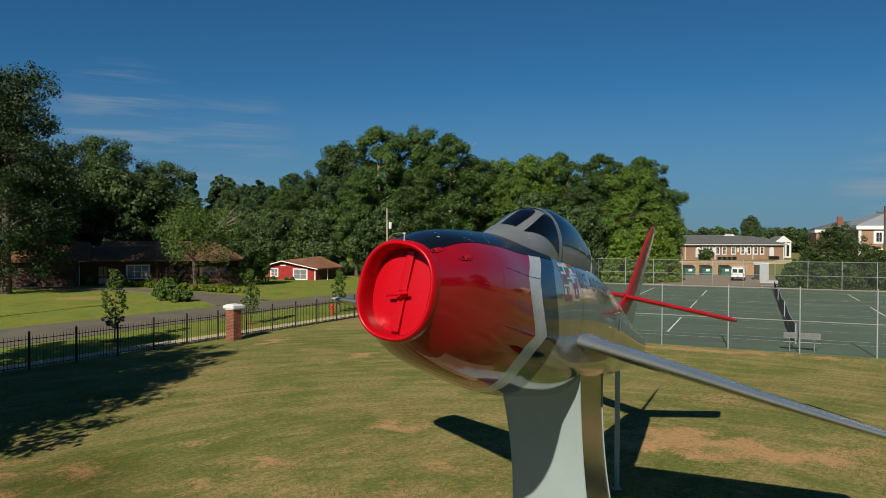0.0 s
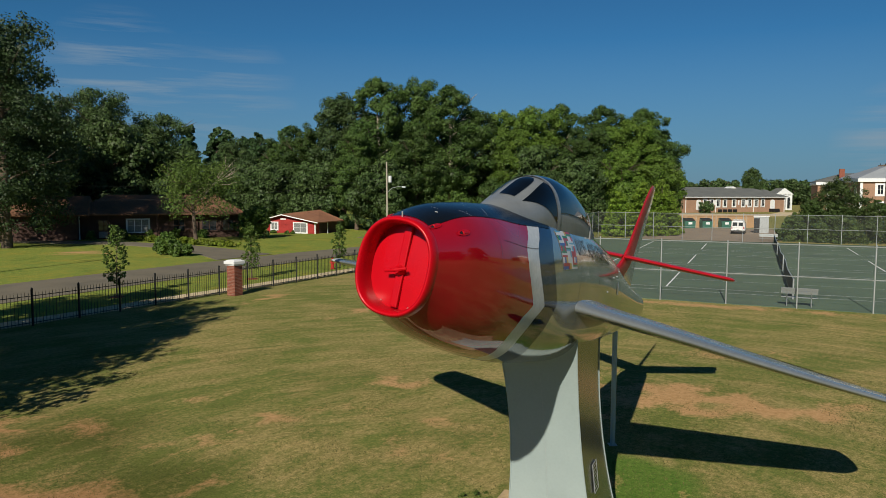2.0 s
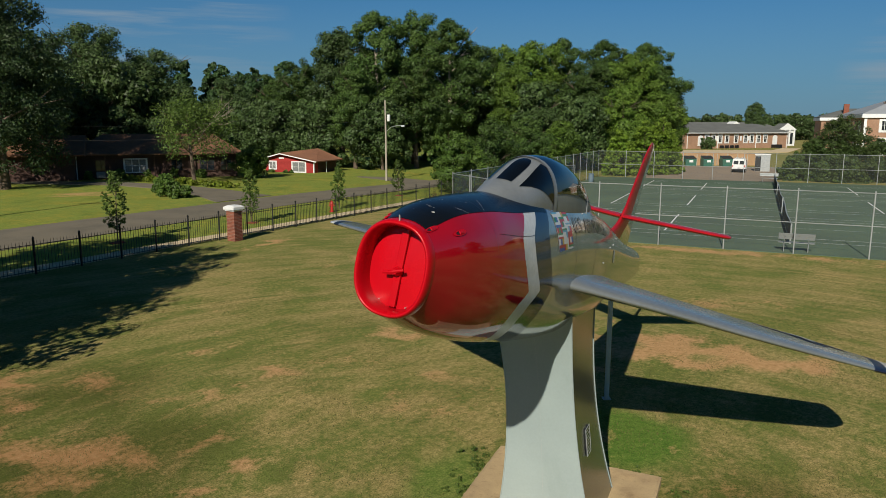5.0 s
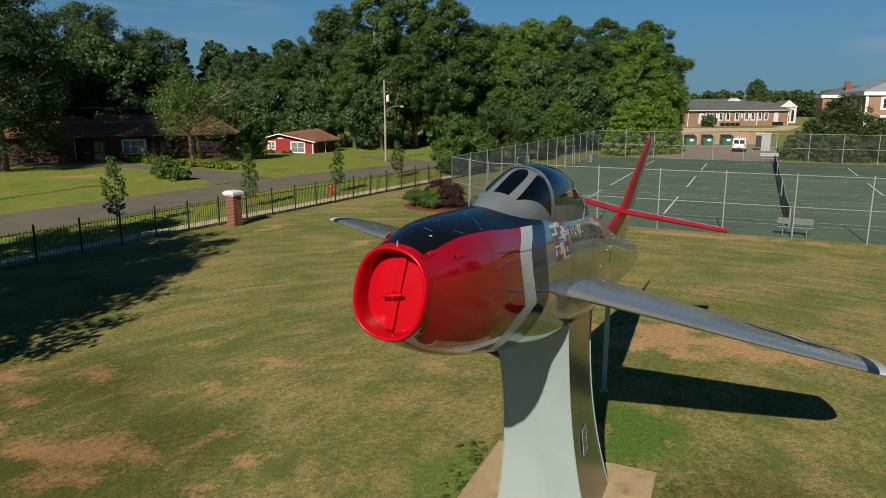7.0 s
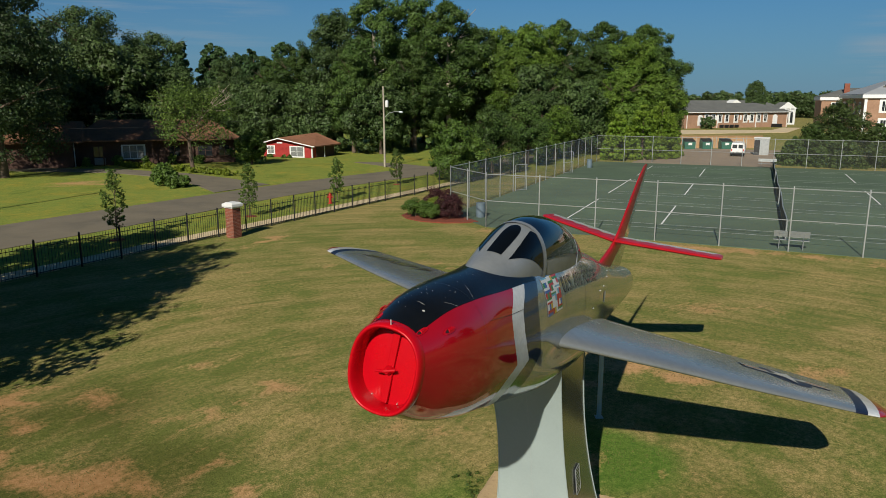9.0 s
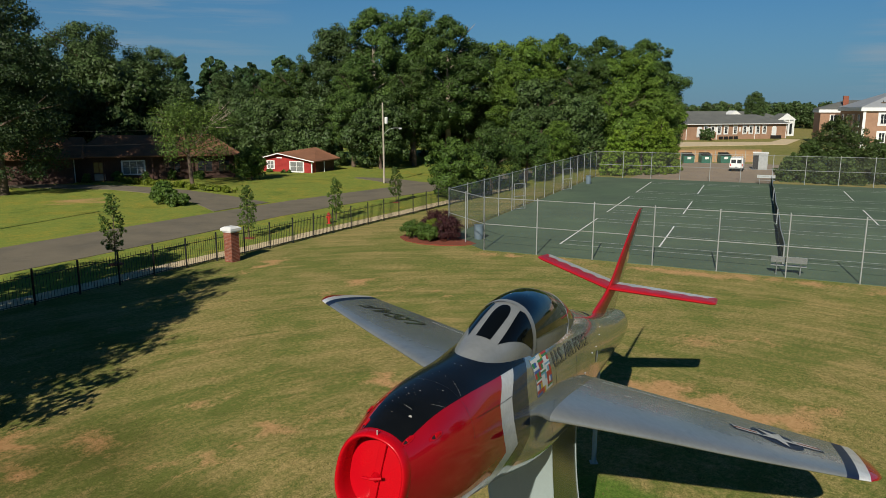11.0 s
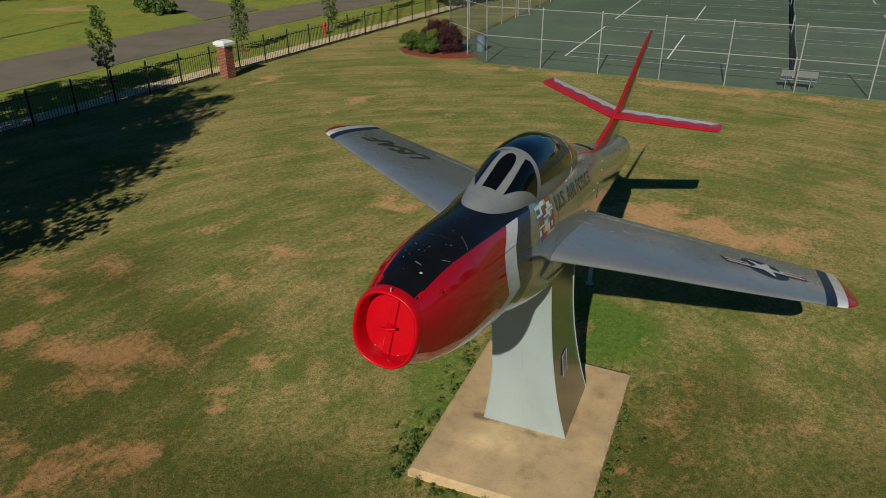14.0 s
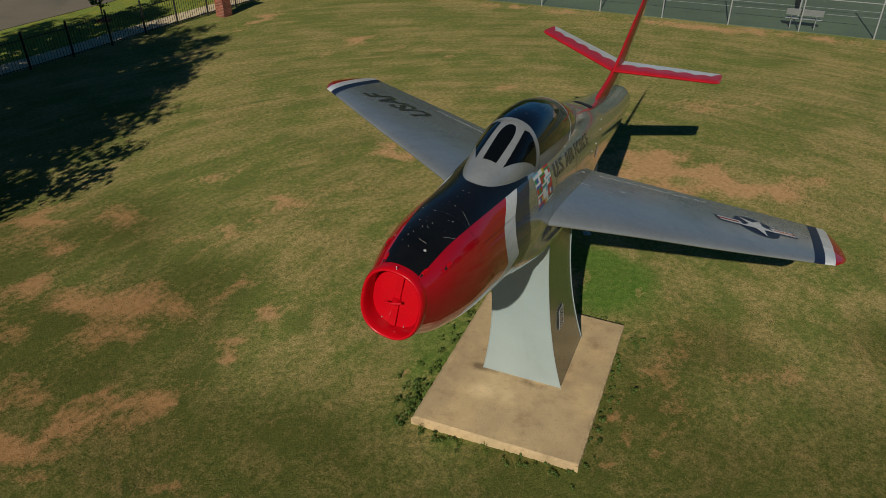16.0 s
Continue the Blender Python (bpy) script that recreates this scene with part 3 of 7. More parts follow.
road_near = [(-50, -24), (-21.2, 33.7), (-18.1, 39.6), (-14.4, 47.4), (-11.8, 52.9), (-8.4, 58.7), (-4.1, 64.9), (4, 75.5), (16, 90)]
road_far = [(-56, -21), (-26.0, 39.0), (-22.6, 45.4), (-19.4, 51.0), (-16.6, 56.0), (-13.0, 62.0), (-8.6, 68.2), (-0.6, 78.5), (11.5, 93)]
tagged(flush(strip(bmesh.new(), road_near, road_far, -0.1, 0.03), "road", ASPHALT, None), "worn grey asphalt street curving past the field", "road", kind="structure")
drive_a = [(-17.6, 55.2), (-20.8, 60.2), (-26.3, 66.6), (-33.0, 70.6), (-45.0, 72.4), (-60, 73.5)]
drive_b = [(-14.6, 60.6), (-19.4, 65.4), (-25.0, 70.0), (-32.8, 74.0), (-45.0, 75.6), (-60, 76.6)]
tagged(flush(strip(bmesh.new(), drive_a, drive_b, -0.1, 0.038), "driveway", ASPHALT, None), "asphalt driveway leading to the brown house", "driveway", kind="structure")
drive_c = [(-3.6, 73.2), (-6.0, 77.6), (-8.2, 80.6), (-10.0, 82.6)]
drive_d = [(-1.2, 77.2), (-4.6, 81.0), (-7.4, 82.8), (-9.6, 83.4)]
tagged(flush(strip(bmesh.new(), drive_c, drive_d, -0.1, 0.036), "driveway", ASPHALT, None), "narrow asphalt driveway by the utility pole", "driveway", kind="structure")

# pavement of single slabs beside the iron fence
FENCE_LINE = [(-27.5, 9.5), (-16.9, 27.6), (-14.9, 31.0), (-13.2, 34.4), (-11.6, 37.1), (-9.3, 41.0), (-6.7, 45.8), (-4.2, 50.3), (-1.4, 55.2), (0.9, 59.4), (5.0, 66.5), (9.5, 74.0)]
pavement = thing("pavement", "pale concrete pavement slabs along the iron fence", "pavement", kind="structure")
walk_pts = resample([(x - 0.30, y + 0.18) for x, y in FENCE_LINE], 1.5)
for a, b in zip(walk_pts, walk_pts[1:]):
    d = (b - a).normalized()
    side = Vector((-d.y, d.x)) * 1.25
    a2, b2 = a + d * 0.012, b - d * 0.012
    part("slab", prism(bmesh.new(), [(*a2,), (*b2,), (*(b2 + side),), (*(a2 + side),)], -0.1, 0.035), WALK_CONCRETE, pavement)

# ---- tennis court ----
CU, CV, C0 = Vector((0.9135, -0.4067)), Vector((0.4067, 0.9135)), Vector((7.2, 41.8))


def on_court(u, v):
    return C0 + CU * u + CV * v


def marked(u, v):
    """Where the painted courts lie on the slab, a little out of square with its fence."""
    return on_court(u * 1.012 + 0.12 - 0.0055 * v, v * 0.99)


def court_quad(bm, u0, u1, v0, v1, z):
    bm.faces.new([bm.verts.new((*marked(u, v), z)) for u, v in ((u0, v0), (u1, v0), (u1, v1), (u0, v1))])
    return bm


court_outline = [(-3.4, -3.55), (31, -4.35), (31, 43.4), (-7.0, 43.4), (-7.0, -0.3)]
tagged(flush(prism(bmesh.new(), [on_court(u, v)[:] for u, v in court_outline], -0.2, 0.03), "tennis_court", COURT_GREEN, None),
       "faded green acrylic surface of three tennis courts", "tennis court", kind="structure")
lines = thing("court_lines", "worn white painted tennis court lines", "court marking", kind="structure")
for k in range(3):
    v0 = k * 14.63
    for u in (0, 23.77):
        part("baseline", court_quad(bmesh.new(), u - 0.05, u + 0.05, v0, v0 + 10.97, 0.036), WHITE_TRIM, lines)
    for v in (0, 1.37, 9.6, 10.97):
        part("sideline", court_quad(bmesh.new(), 0, 23.77, v0 + v - 0.035, v0 + v + 0.035, 0.034), COURT_LINE, lines)
    for u in (5.485, 18.285):
        part("service_line", court_quad(bmesh.new(), u - 0.05, u + 0.05, v0 + 1.37, v0 + 9.6, 0.037), WHITE_TRIM, lines)
    part("centre_line", court_quad(bmesh.new(), 5.485, 18.285, v0 + 5.46, v0 + 5.51, 0.035), COURT_LINE, lines)
    net = thing("tennis_net", "sagging black tennis net with a pale headband on steel posts", "net", group="nets across the courts")
    for v in (v0 - 0.91, v0 + 11.88):
        p = marked(11.885, v)
        part("net_post", tubed([(*p, 0.02), (*p, 1.09)], 0.045, 8), GALV, net)
    bm, hb = bmesh.new(), bmesh.new()
    top = []
    for i in range(17):
        t = i / 16
        v = v0 - 0.88 + t * 12.73
        z = 1.06 - 0.15 * (1 - (2 * t - 1) ** 2)
        p = marked(11.885 + 0.02 * math.sin(t * 9 + k), v)
        top.append((p, z))
    lo = [bm.verts.new((*p, 0.05)) for p, z in top]
    hi = [bm.verts.new((*p, z)) for p, z in top]
    grid_faces(bm, [lo, hi])
    part("netting", bm, NET_BLACK, net)
    tube(hb, [(*p, z) for p, z in top], 0.03, 6)
    part("headband", hb, GALV, net, "pale net headband")


def court_bench(m, label):
    b = thing("bench", label, "bench", m, group="benches by the court")
    for y, z, tilt in ((-0.18, 0.45, 0), (0.0, 0.45, 0), (0.22, 0.72, 70), (0.27, 0.88, 70)):
        bm = boxed(-0.9, 0.9, -0.08, 0.08, -0.018, 0.018, 0.004)
        bmesh.ops.transform(bm, matrix=pose(0, y, z, tilt), verts=bm.verts)
        part("slat", bm, BENCH_GREY, b)
    for x in (-0.6, 0.6):
        for y in (-0.22, 0.15):
            part("leg", tubed([(x, y, 0.43), (x, y, 0.0)], 0.025), BENCH_GREY, b)
        part("back_support", tubed([(x, 0.1, 0.43), (x, 0.22, 0.6), (x, 0.30, 0.96)], 0.022), BENCH_GREY, b)


court_bench(pose(*on_court(12.32, -3.3), 0.03, 0, 0, 155) @ Matrix.Diagonal((0.88, 0.88, 0.95, 1)), "grey metal slatted bench with backrest beside the court fence")
court_bench(pose(*on_court(11.4, 42.4), 0.03, 0, 0, -25), "grey metal slatted bench at the far court fence")


def chain_fence(points, label, wire, spacing=3.1, height=3.05, rails=(0.0, 0.5)):
    """A tall wire fence: posts, top and middle rails, and the woven wire bay by bay."""
    f = thing("chain_link_fence", label, "fence", group="court fences")
    posts = [Vector(points[0])]
    for a, b in zip(points, points[1:]):
        a, b = Vector(a), Vector(b)
        n = max(1, round((b - a).length / spacing))
        posts += [a + (b - a) * (i / n) for i in range(1, n + 1)]
    for p in posts:
        part("post", tubed([(*p, 0), (*p, height + 0.05)], 0.034, 8), GALV, f)
        part("post_cap", tubed([(*p, height + 0.05), (*p, height + 0.09)], [0.042, 0.016], 8), GALV, f)
    for p, q in zip(posts, posts[1:]):
        for k in rails:
            z = height * (1 - k) - (0.02 if k == 0 else 0)
            part("rail", tubed([(*p, z), (*q, z)], 0.022, 6), GALV, f)
        bm = bmesh.new()
        bm.faces.new([bm.verts.new(v) for v in ((*p, 0.05), (*q, 0.05), (*q, height - 0.05), (*p, height - 0.05))])
        ob = part("wire_mesh", bm, wire, f)
    return f


FCOURT = lambda *uv: [on_court(u, v)[:] for u, v in uv]
chain_fence(FCOURT((-3.4, -3.55), (30.92, -4.35)), "tall galvanised chain-link fence with pipe rails beside the grass", WIRE, 3.12)
chain_fence(FCOURT((-3.4, -3.55), (-7.0, -0.3)), "short angled chain-link fence at the court corner", WIRE, 2.4)
chain_fence(FCOURT((-7.0, -0.3), (-7.0, 43.4)), "chain-link fence with weathered wire along the pavement", WIRE_DENSE, 3.1, rails=(0.0,))
chain_fence(FCOURT((-7.0, 43.4), (31, 43.4)), "chain-link fence at the far end of the courts", WIRE, 3.1)
for u, v in ((-6.95, 12.6), (-6.95, 28.0)):
    gate = thing("court_gate", "open chain-link gate with a pipe frame", "gate", group="court gates")
    a, b = on_court(u, v), on_court(u + 0.6, v + 1.0)
    part("gate_frame", tube(tube(tube(tubed([(*a, 0.05), (*a, 2.1)], 0.022), [(*b, 0.05), (*b, 2.1)], 0.022), [(*a, 2.1), (*b, 2.1)], 0.022), [(*a, 0.1), (*b, 0.1)], 0.022), GALV, gate)
    part("gate_rail", tubed([(*a, 1.1), (*b, 1.1)], 0.022), GALV, gate)
    bm = bmesh.new()
    bm.faces.new([bm.verts.new(p) for p in ((*a, 0.1), (*b, 0.1), (*b, 2.1), (*a, 2.1))])
    part("wire_mesh", bm, WIRE, gate)
for u, v in ((-4.9, -0.5), (-6.0, 35.0)):
    p = on_court(u, v)
    can = thing("litter_bin", "blue-grey plastic litter barrel on the court", "bin", pose(*p, 0.03), group="court bins")
    part("barrel", tubed([(0, 0, 0), (0, 0, 0.05), (0, 0, 0.45), (0, 0, 0.82), (0, 0, 0.86)], [0.25, 0.27, 0.30, 0.28, 0.29], 20), BIN_BLUE, can, smooth=40)
    part("rim", tubed([(0, 0, 0.86), (0, 0, 0.89)], [0.30, 0.30], 20), BIN_BLUE, can)

# ---- concrete pad and pylon ----
PA = radians(-24.5)
PX, PY = Vector((math.cos(PA), math.sin(PA))), Vector((-math.sin(PA), math.cos(PA)))
pad_c = [Vector((-0.42, 8.72)), Vector((2.26, 7.62)), Vector((3.79, 11.23)), Vector((1.14, 12.44))]
rs = np.random.RandomState(6)
nu, nv = 60, 84
verts, grime = [], []
for j in range(nv + 1):
    for i in range(nu + 1):
        u, v = i / nu, j / nv
        p = (pad_c[0] * (1 - u) + pad_c[1] * u) * (1 - v) + (pad_c[3] * (1 - u) + pad_c[2] * u) * v
        rim = min(i, nu - i, j, nv - j)
        out = (p - Vector((1.69, 9.98))).normalized() if rim == 0 else Vector((0, 0))
        chip = rs.uniform(-0.012, 0.004) if rim == 0 else 0.0
        verts.append((p.x + out.x * chip, p.y + out.y * chip, 0.15 - (0.018 + rs.uniform(0, 0.012) if rim == 0 else 0.0)))
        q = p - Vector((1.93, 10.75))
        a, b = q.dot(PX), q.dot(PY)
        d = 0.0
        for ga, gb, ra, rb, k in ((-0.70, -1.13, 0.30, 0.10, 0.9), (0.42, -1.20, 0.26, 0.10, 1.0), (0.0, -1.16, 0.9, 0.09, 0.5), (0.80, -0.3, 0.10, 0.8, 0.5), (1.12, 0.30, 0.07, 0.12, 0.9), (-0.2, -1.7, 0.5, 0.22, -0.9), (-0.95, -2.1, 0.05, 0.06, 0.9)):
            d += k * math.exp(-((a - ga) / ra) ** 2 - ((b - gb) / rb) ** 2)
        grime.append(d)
n_top = len(verts)
ring = [i for i in range(nu + 1)] + [j * (nu + 1) + nu for j in range(1, nv + 1)] + [nv * (nu + 1) + i for i in range(nu - 1, -1, -1)] + [j * (nu + 1) for j in range(nv - 1, 0, -1)]
for i in ring:
    verts.append((verts[i][0] + rs.uniform(-0.008, 0.008), verts[i][1] + rs.uniform(-0.008, 0.008), -0.15))
    grime.append(0.0)
faces = [(j * (nu + 1) + i, j * (nu + 1) + i + 1, (j + 1) * (nu + 1) + i + 1, (j + 1) * (nu + 1) + i) for j in range(nv) for i in range(nu)]
faces += [(ring[k], n_top + k, n_top + (k + 1) % len(ring), ring[(k + 1) % len(ring)]) for k in range(len(ring))]
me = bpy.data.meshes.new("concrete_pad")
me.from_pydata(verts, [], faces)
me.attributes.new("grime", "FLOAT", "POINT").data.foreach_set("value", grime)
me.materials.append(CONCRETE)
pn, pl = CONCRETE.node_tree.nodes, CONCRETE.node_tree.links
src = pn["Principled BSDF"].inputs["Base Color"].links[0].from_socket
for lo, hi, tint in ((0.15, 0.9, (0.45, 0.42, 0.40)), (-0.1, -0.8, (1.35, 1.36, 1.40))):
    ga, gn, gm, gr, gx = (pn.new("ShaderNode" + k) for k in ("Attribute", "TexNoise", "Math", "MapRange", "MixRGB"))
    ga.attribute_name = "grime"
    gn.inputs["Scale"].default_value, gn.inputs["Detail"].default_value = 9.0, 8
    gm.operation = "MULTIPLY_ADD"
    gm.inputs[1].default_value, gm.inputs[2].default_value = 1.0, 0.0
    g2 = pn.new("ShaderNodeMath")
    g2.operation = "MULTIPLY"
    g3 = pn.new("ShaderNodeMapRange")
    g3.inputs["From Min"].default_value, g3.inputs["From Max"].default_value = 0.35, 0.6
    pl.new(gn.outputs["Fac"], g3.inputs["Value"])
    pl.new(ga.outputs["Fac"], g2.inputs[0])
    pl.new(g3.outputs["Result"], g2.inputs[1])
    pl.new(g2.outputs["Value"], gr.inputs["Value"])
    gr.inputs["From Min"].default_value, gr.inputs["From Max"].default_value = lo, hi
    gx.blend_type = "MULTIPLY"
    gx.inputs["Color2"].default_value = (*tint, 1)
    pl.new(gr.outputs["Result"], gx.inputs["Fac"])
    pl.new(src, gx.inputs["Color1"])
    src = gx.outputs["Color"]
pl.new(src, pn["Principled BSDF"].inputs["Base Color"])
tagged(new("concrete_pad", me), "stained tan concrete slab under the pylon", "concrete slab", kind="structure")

pylon = thing("pylon", "flared pale steel pylon carrying the jet on a concrete slab", "pylon", pose(1.87, 10.41, 0.15, 0, 0, -23.2))
PH = 3.62


def pylon_at(z):
    """Half-width, front reach and back reach of the forward-leaning pylon at height z."""
    u = z / 3.0
    return (0.734 - 0.646 * u + 0.42 * u * u - 0.018 * u**3, 0.783 + 0.629 * u - 0.276 * u * u + 0.374 * u**3, 0.783 - 0.909 * u - 0.035 * u * u + 0.079 * u**3)


levels = [PH * i / 28 for i in range(29)]
for sgn, name in ((-1, "front_plate"), (1, "back_plate")):
    bm = bmesh.new()
    rows = []
    for z in levels:
        w, df, db = pylon_at(z)
        rows.append([bm.verts.new((x, -df if sgn < 0 else db, z)) for x in (-w, -w * 0.33, w * 0.33, w)])
    grid_faces(bm, rows)
    part(name, bm, PYLON, pylon, smooth=60)
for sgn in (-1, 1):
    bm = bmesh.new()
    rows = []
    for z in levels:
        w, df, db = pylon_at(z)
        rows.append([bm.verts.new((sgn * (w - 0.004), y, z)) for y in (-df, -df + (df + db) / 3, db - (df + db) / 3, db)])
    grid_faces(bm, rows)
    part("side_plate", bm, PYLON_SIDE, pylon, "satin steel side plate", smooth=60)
    for e in (-1, 1):
        pts = [(sgn * pylon_at(z)[0], -pylon_at(z)[1] if e < 0 else pylon_at(z)[2], z) for z in levels]
        part("edge_trim", tubed(pts, 0.010, 6), PYLON, pylon)
seam = bmesh.new()
rows = []
for z in levels:
    d = pylon_at(z)[1] + 0.002
    rows.append([seam.verts.new((x, -d, z)) for x in (-0.0015, 0.0015)])
part("weld_seam", grid_faces(seam, rows), GALV, pylon)
plq = part("plaque", boxed(-0.010, 0.010, -0.12, 0.12, -0.20, 0.20, 0.004), SIGN_INK, pylon, "dark framed information plaque")
w0 = pylon_at(1.33)[0]
plq.matrix_basis = pose(w0 + 0.012, -0.47, 1.33, 0, -6, 0)
part("plaque_frame", tube(tube(tube(tubed([(0.01, -0.12, -0.20), (0.01, 0.12, -0.20)], 0.006, 6), [(0.01, -0.12, 0.20), (0.01, 0.12, 0.20)], 0.006, 6),
     [(0.01, -0.12, -0.20), (0.01, -0.12, 0.20)], 0.006, 6), [(0.01, 0.12, -0.20), (0.01, 0.12, 0.20)], 0.006, 6), GALV, plq)
for k in range(7):
    part("text_bar", boxed(0.010, 0.013, -0.09, 0.09 - 0.03 * (k % 3), 0.15 - k * 0.05, 0.16 - k * 0.05), GALV, plq)

# ---- the jet ----
JET = pose(-0.36, 5.55, 4.85, 0, 0, -23.43) @ pose(0, 0, 0, -7, 0, 0) @ pose(0, 0, 0, 0, 9.87, 0)
jet = thing("jet_aircraft", "red-nosed polished silver swept-wing jet fighter mounted on a pylon", "aircraft", JET)

F_Y = [0.02, 0.5, 1.1, 1.9, 2.6, 3.5, 5.0, 6.5, 8.0, 10.0, 11.5, 12.35]
f_top = curve(F_Y, [0.461, 0.595, 0.685, 0.757, 0.83, 0.85, 0.80, 0.63, 0.36, 0.06, -0.10, -0.19])
f_bot = curve(F_Y, [-0.347, -0.524, -0.682, -0.845, -0.955, -1.02, -1.07, -1.07, -1.06, -1.02, -0.99, -0.97])
f_w = curve(F_Y, [0.341, 0.456, 0.56, 0.612, 0.665, 0.69, 0.71, 0.68, 0.62, 0.52, 0.44, 0.39])
f_mid = curve(F_Y, [0.06, 0.08, 0.0, -0.15, -0.16, -0.16, -0.15, -0.20, -0.30, -0.45, -0.55, -0.58])
LIP, LIP_Z = 0.02, 0.057  # where the rolled lip begins, and its centre height


def fuselage(y, th, lift=0.0):
    """A point of the fuselage skin: th in degrees from the jet's left side (0) over the top (90)."""
    c, s = math.cos(radians(th)), math.sin(radians(th))
    oval = float(smooth01((y - 0.2) / 1.6)) * float(smooth01((4.0 - y) / 1.6))  # nearly elliptical behind the nose
    full = float(smooth01((y - 2.2) / 1.3)) * float(smooth01((8.0 - y) / 3.0))  # wider belly where the wing joins
    box = float(smooth01(y / 0.5)) * float(smooth01((2.2 - y) / 1.6))  # squarer underside of the nose
    e = 2 / (2.35 - 0.30 * oval + (0.45 * box if s < 0 else 0.0))
    x = f_w(y) * math.copysign(abs(c) ** e, c) * (1 + 0.22 * full * float(smooth01(-s / 0.4)))
    mid = f_mid(y)
    z = mid + (f_top(y) - mid) * abs(s) ** e if s >= 0 else mid - (mid - f_bot(y)) * abs(s) ** e
    n = Vector((x / f_w(y) ** 2, 0, (z - mid) / (0.6 ** 2))).normalized()
    return Vector((x, y, z)) + n * lift


sweep_at = curve([-90, -72, -55, -42, -30, -15, -8, 0, 8, 15, 22, 36, 48, 57, 75, 90], [-0.06, -0.1, -0.17, -0.25, -0.29, -0.21, -0.13, 0.03, -0.08, -0.14, -0.19, -0.17, 0.0, 0.1, 0.1, 0.1])


def joint(y, th):
    """Where a skin joint or paint edge at y lies at th: those behind the nose sweep forward above and below the side line."""
    a = math.degrees(math.asin(max(-1.0, min(1.0, math.sin(radians(th))))))
    return y + sweep_at(a) * float(smooth01((y - 0.5) / 1.3)) * float(smooth01((3.3 - y) / 0.95))


def skin(y0, y1, steps, name, mat, label=""):
    bm = bmesh.new()
    rows = []
    for i in range(steps + 1):
        row = []
        for k in range(72):
            row.append(bm.verts.new(fuselage(joint(y0 + (y1 - y0) * i / steps, k * 5), k * 5)))
        rows.append(row)
    return part(name, grid_faces(bm, rows, True), mat, jet, label, smooth=50)


def decal(uv_rows, mat, name, parent, label="", lift=0.004, where=fuselage):
    """A painted patch that follows the skin; rows of (y, th)."""
    bm = bmesh.new()
    rows = [[bm.verts.new(where(a, b, lift)) for a, b in r] for r in uv_rows]
    return part(name, grid_faces(bm, rows), mat, parent, label, smooth=60)


nose = skin(LIP, 1.91, 26, "nose_section", RED, "glossy red painted nose")
skin(1.91, 2.25, 8, "white_band", WHITE, "white band round the fuselage")
skin(2.25, 2.66, 8, "navy_band", BAND_NAVY, "dark navy band round the fuselage")
hull = skin(2.66, 12.35, 70, "fuselage", SILVER, "polished aluminium fuselage")
# intake lip: rolled ring
bm = bmesh.new()
rows = []
for i in range(15):
    a = math.pi * i / 14
    off, yy = 0.031 * (1 - math.cos(a)), LIP - 0.10 * math.sin(a)
    row = []
    for k in range(72):
        p = fuselage(LIP, k * 5)
        d = Vector((p.x, 0, p.z - LIP_Z))
        q = p - d.normalized() * off
        row.append(bm.verts.new((q.x, yy, q.z)))
    rows.append(row)
last = rows[-1]
duct = bmesh.new()
duct_rows = [[duct.verts.new((v.co.x * q, y, LIP_Z + (v.co.z - LIP_Z) * q)) for v in last] for y, q in ((last[0].co.y, 1.0), (0.20, 0.985))]
part("intake_lip", grid_faces(bm, rows, True), LIP_RED, jet, "bright red rolled intake lip", smooth=60)
part("intake_duct", grid_faces(duct, duct_rows, True), LIP_RED, jet, "red inner wall of the intake", smooth=60)
bm = bmesh.new()
ring = []
for s in (1.0, 0.6, 0.25):
    row = []
    for k in range(72):
        p = fuselage(LIP, k * 5)
        d = Vector((p.x, 0, p.z - LIP_Z))
        d -= d.normalized() * 0.064
        row.append(bm.verts.new((d.x * s, 0.115 - 0.02 * (1 - s), LIP_Z + d.z * s)))
    ring.append(row)
grid_faces(bm, ring, True)
bm.faces.new(ring[-1])
cover = part("intake_cover", bm, LIP_RED, jet, "red intake cover plate with a handle", smooth=40)
for nm, bmh in (("stiffener", boxed(-0.034, 0.034, 0.070, 0.107, -0.27, 0.39, 0.012)), ("handle_bar", tubed([(-0.10, 0.015, 0.005), (-0.02, 0.005, 0.025), (0.075, 0.02, 0.06)], 0.014, 8)),
                ("handle_hub", tubed([(0, 0.085, 0.03), (0, 0.035, 0.03), (0, 0.005, 0.03)], [0.045, 0.034, 0.022], 12))):
    part(nm, bmh, LIP_RED, cover)
for x, z in ((-0.13, -0.24), (0.05, -0.29), (0.12, -0.25)):
    part("rivet", tubed([(x, 0.106, z), (x, 0.092, z)], [0.006, 0.004], 8), CHIP, cover)
part("probe", tubed([(-0.015, -0.045, 0.44), (-0.015, -0.07, 0.495)], 0.006, 6), CHIP, jet)

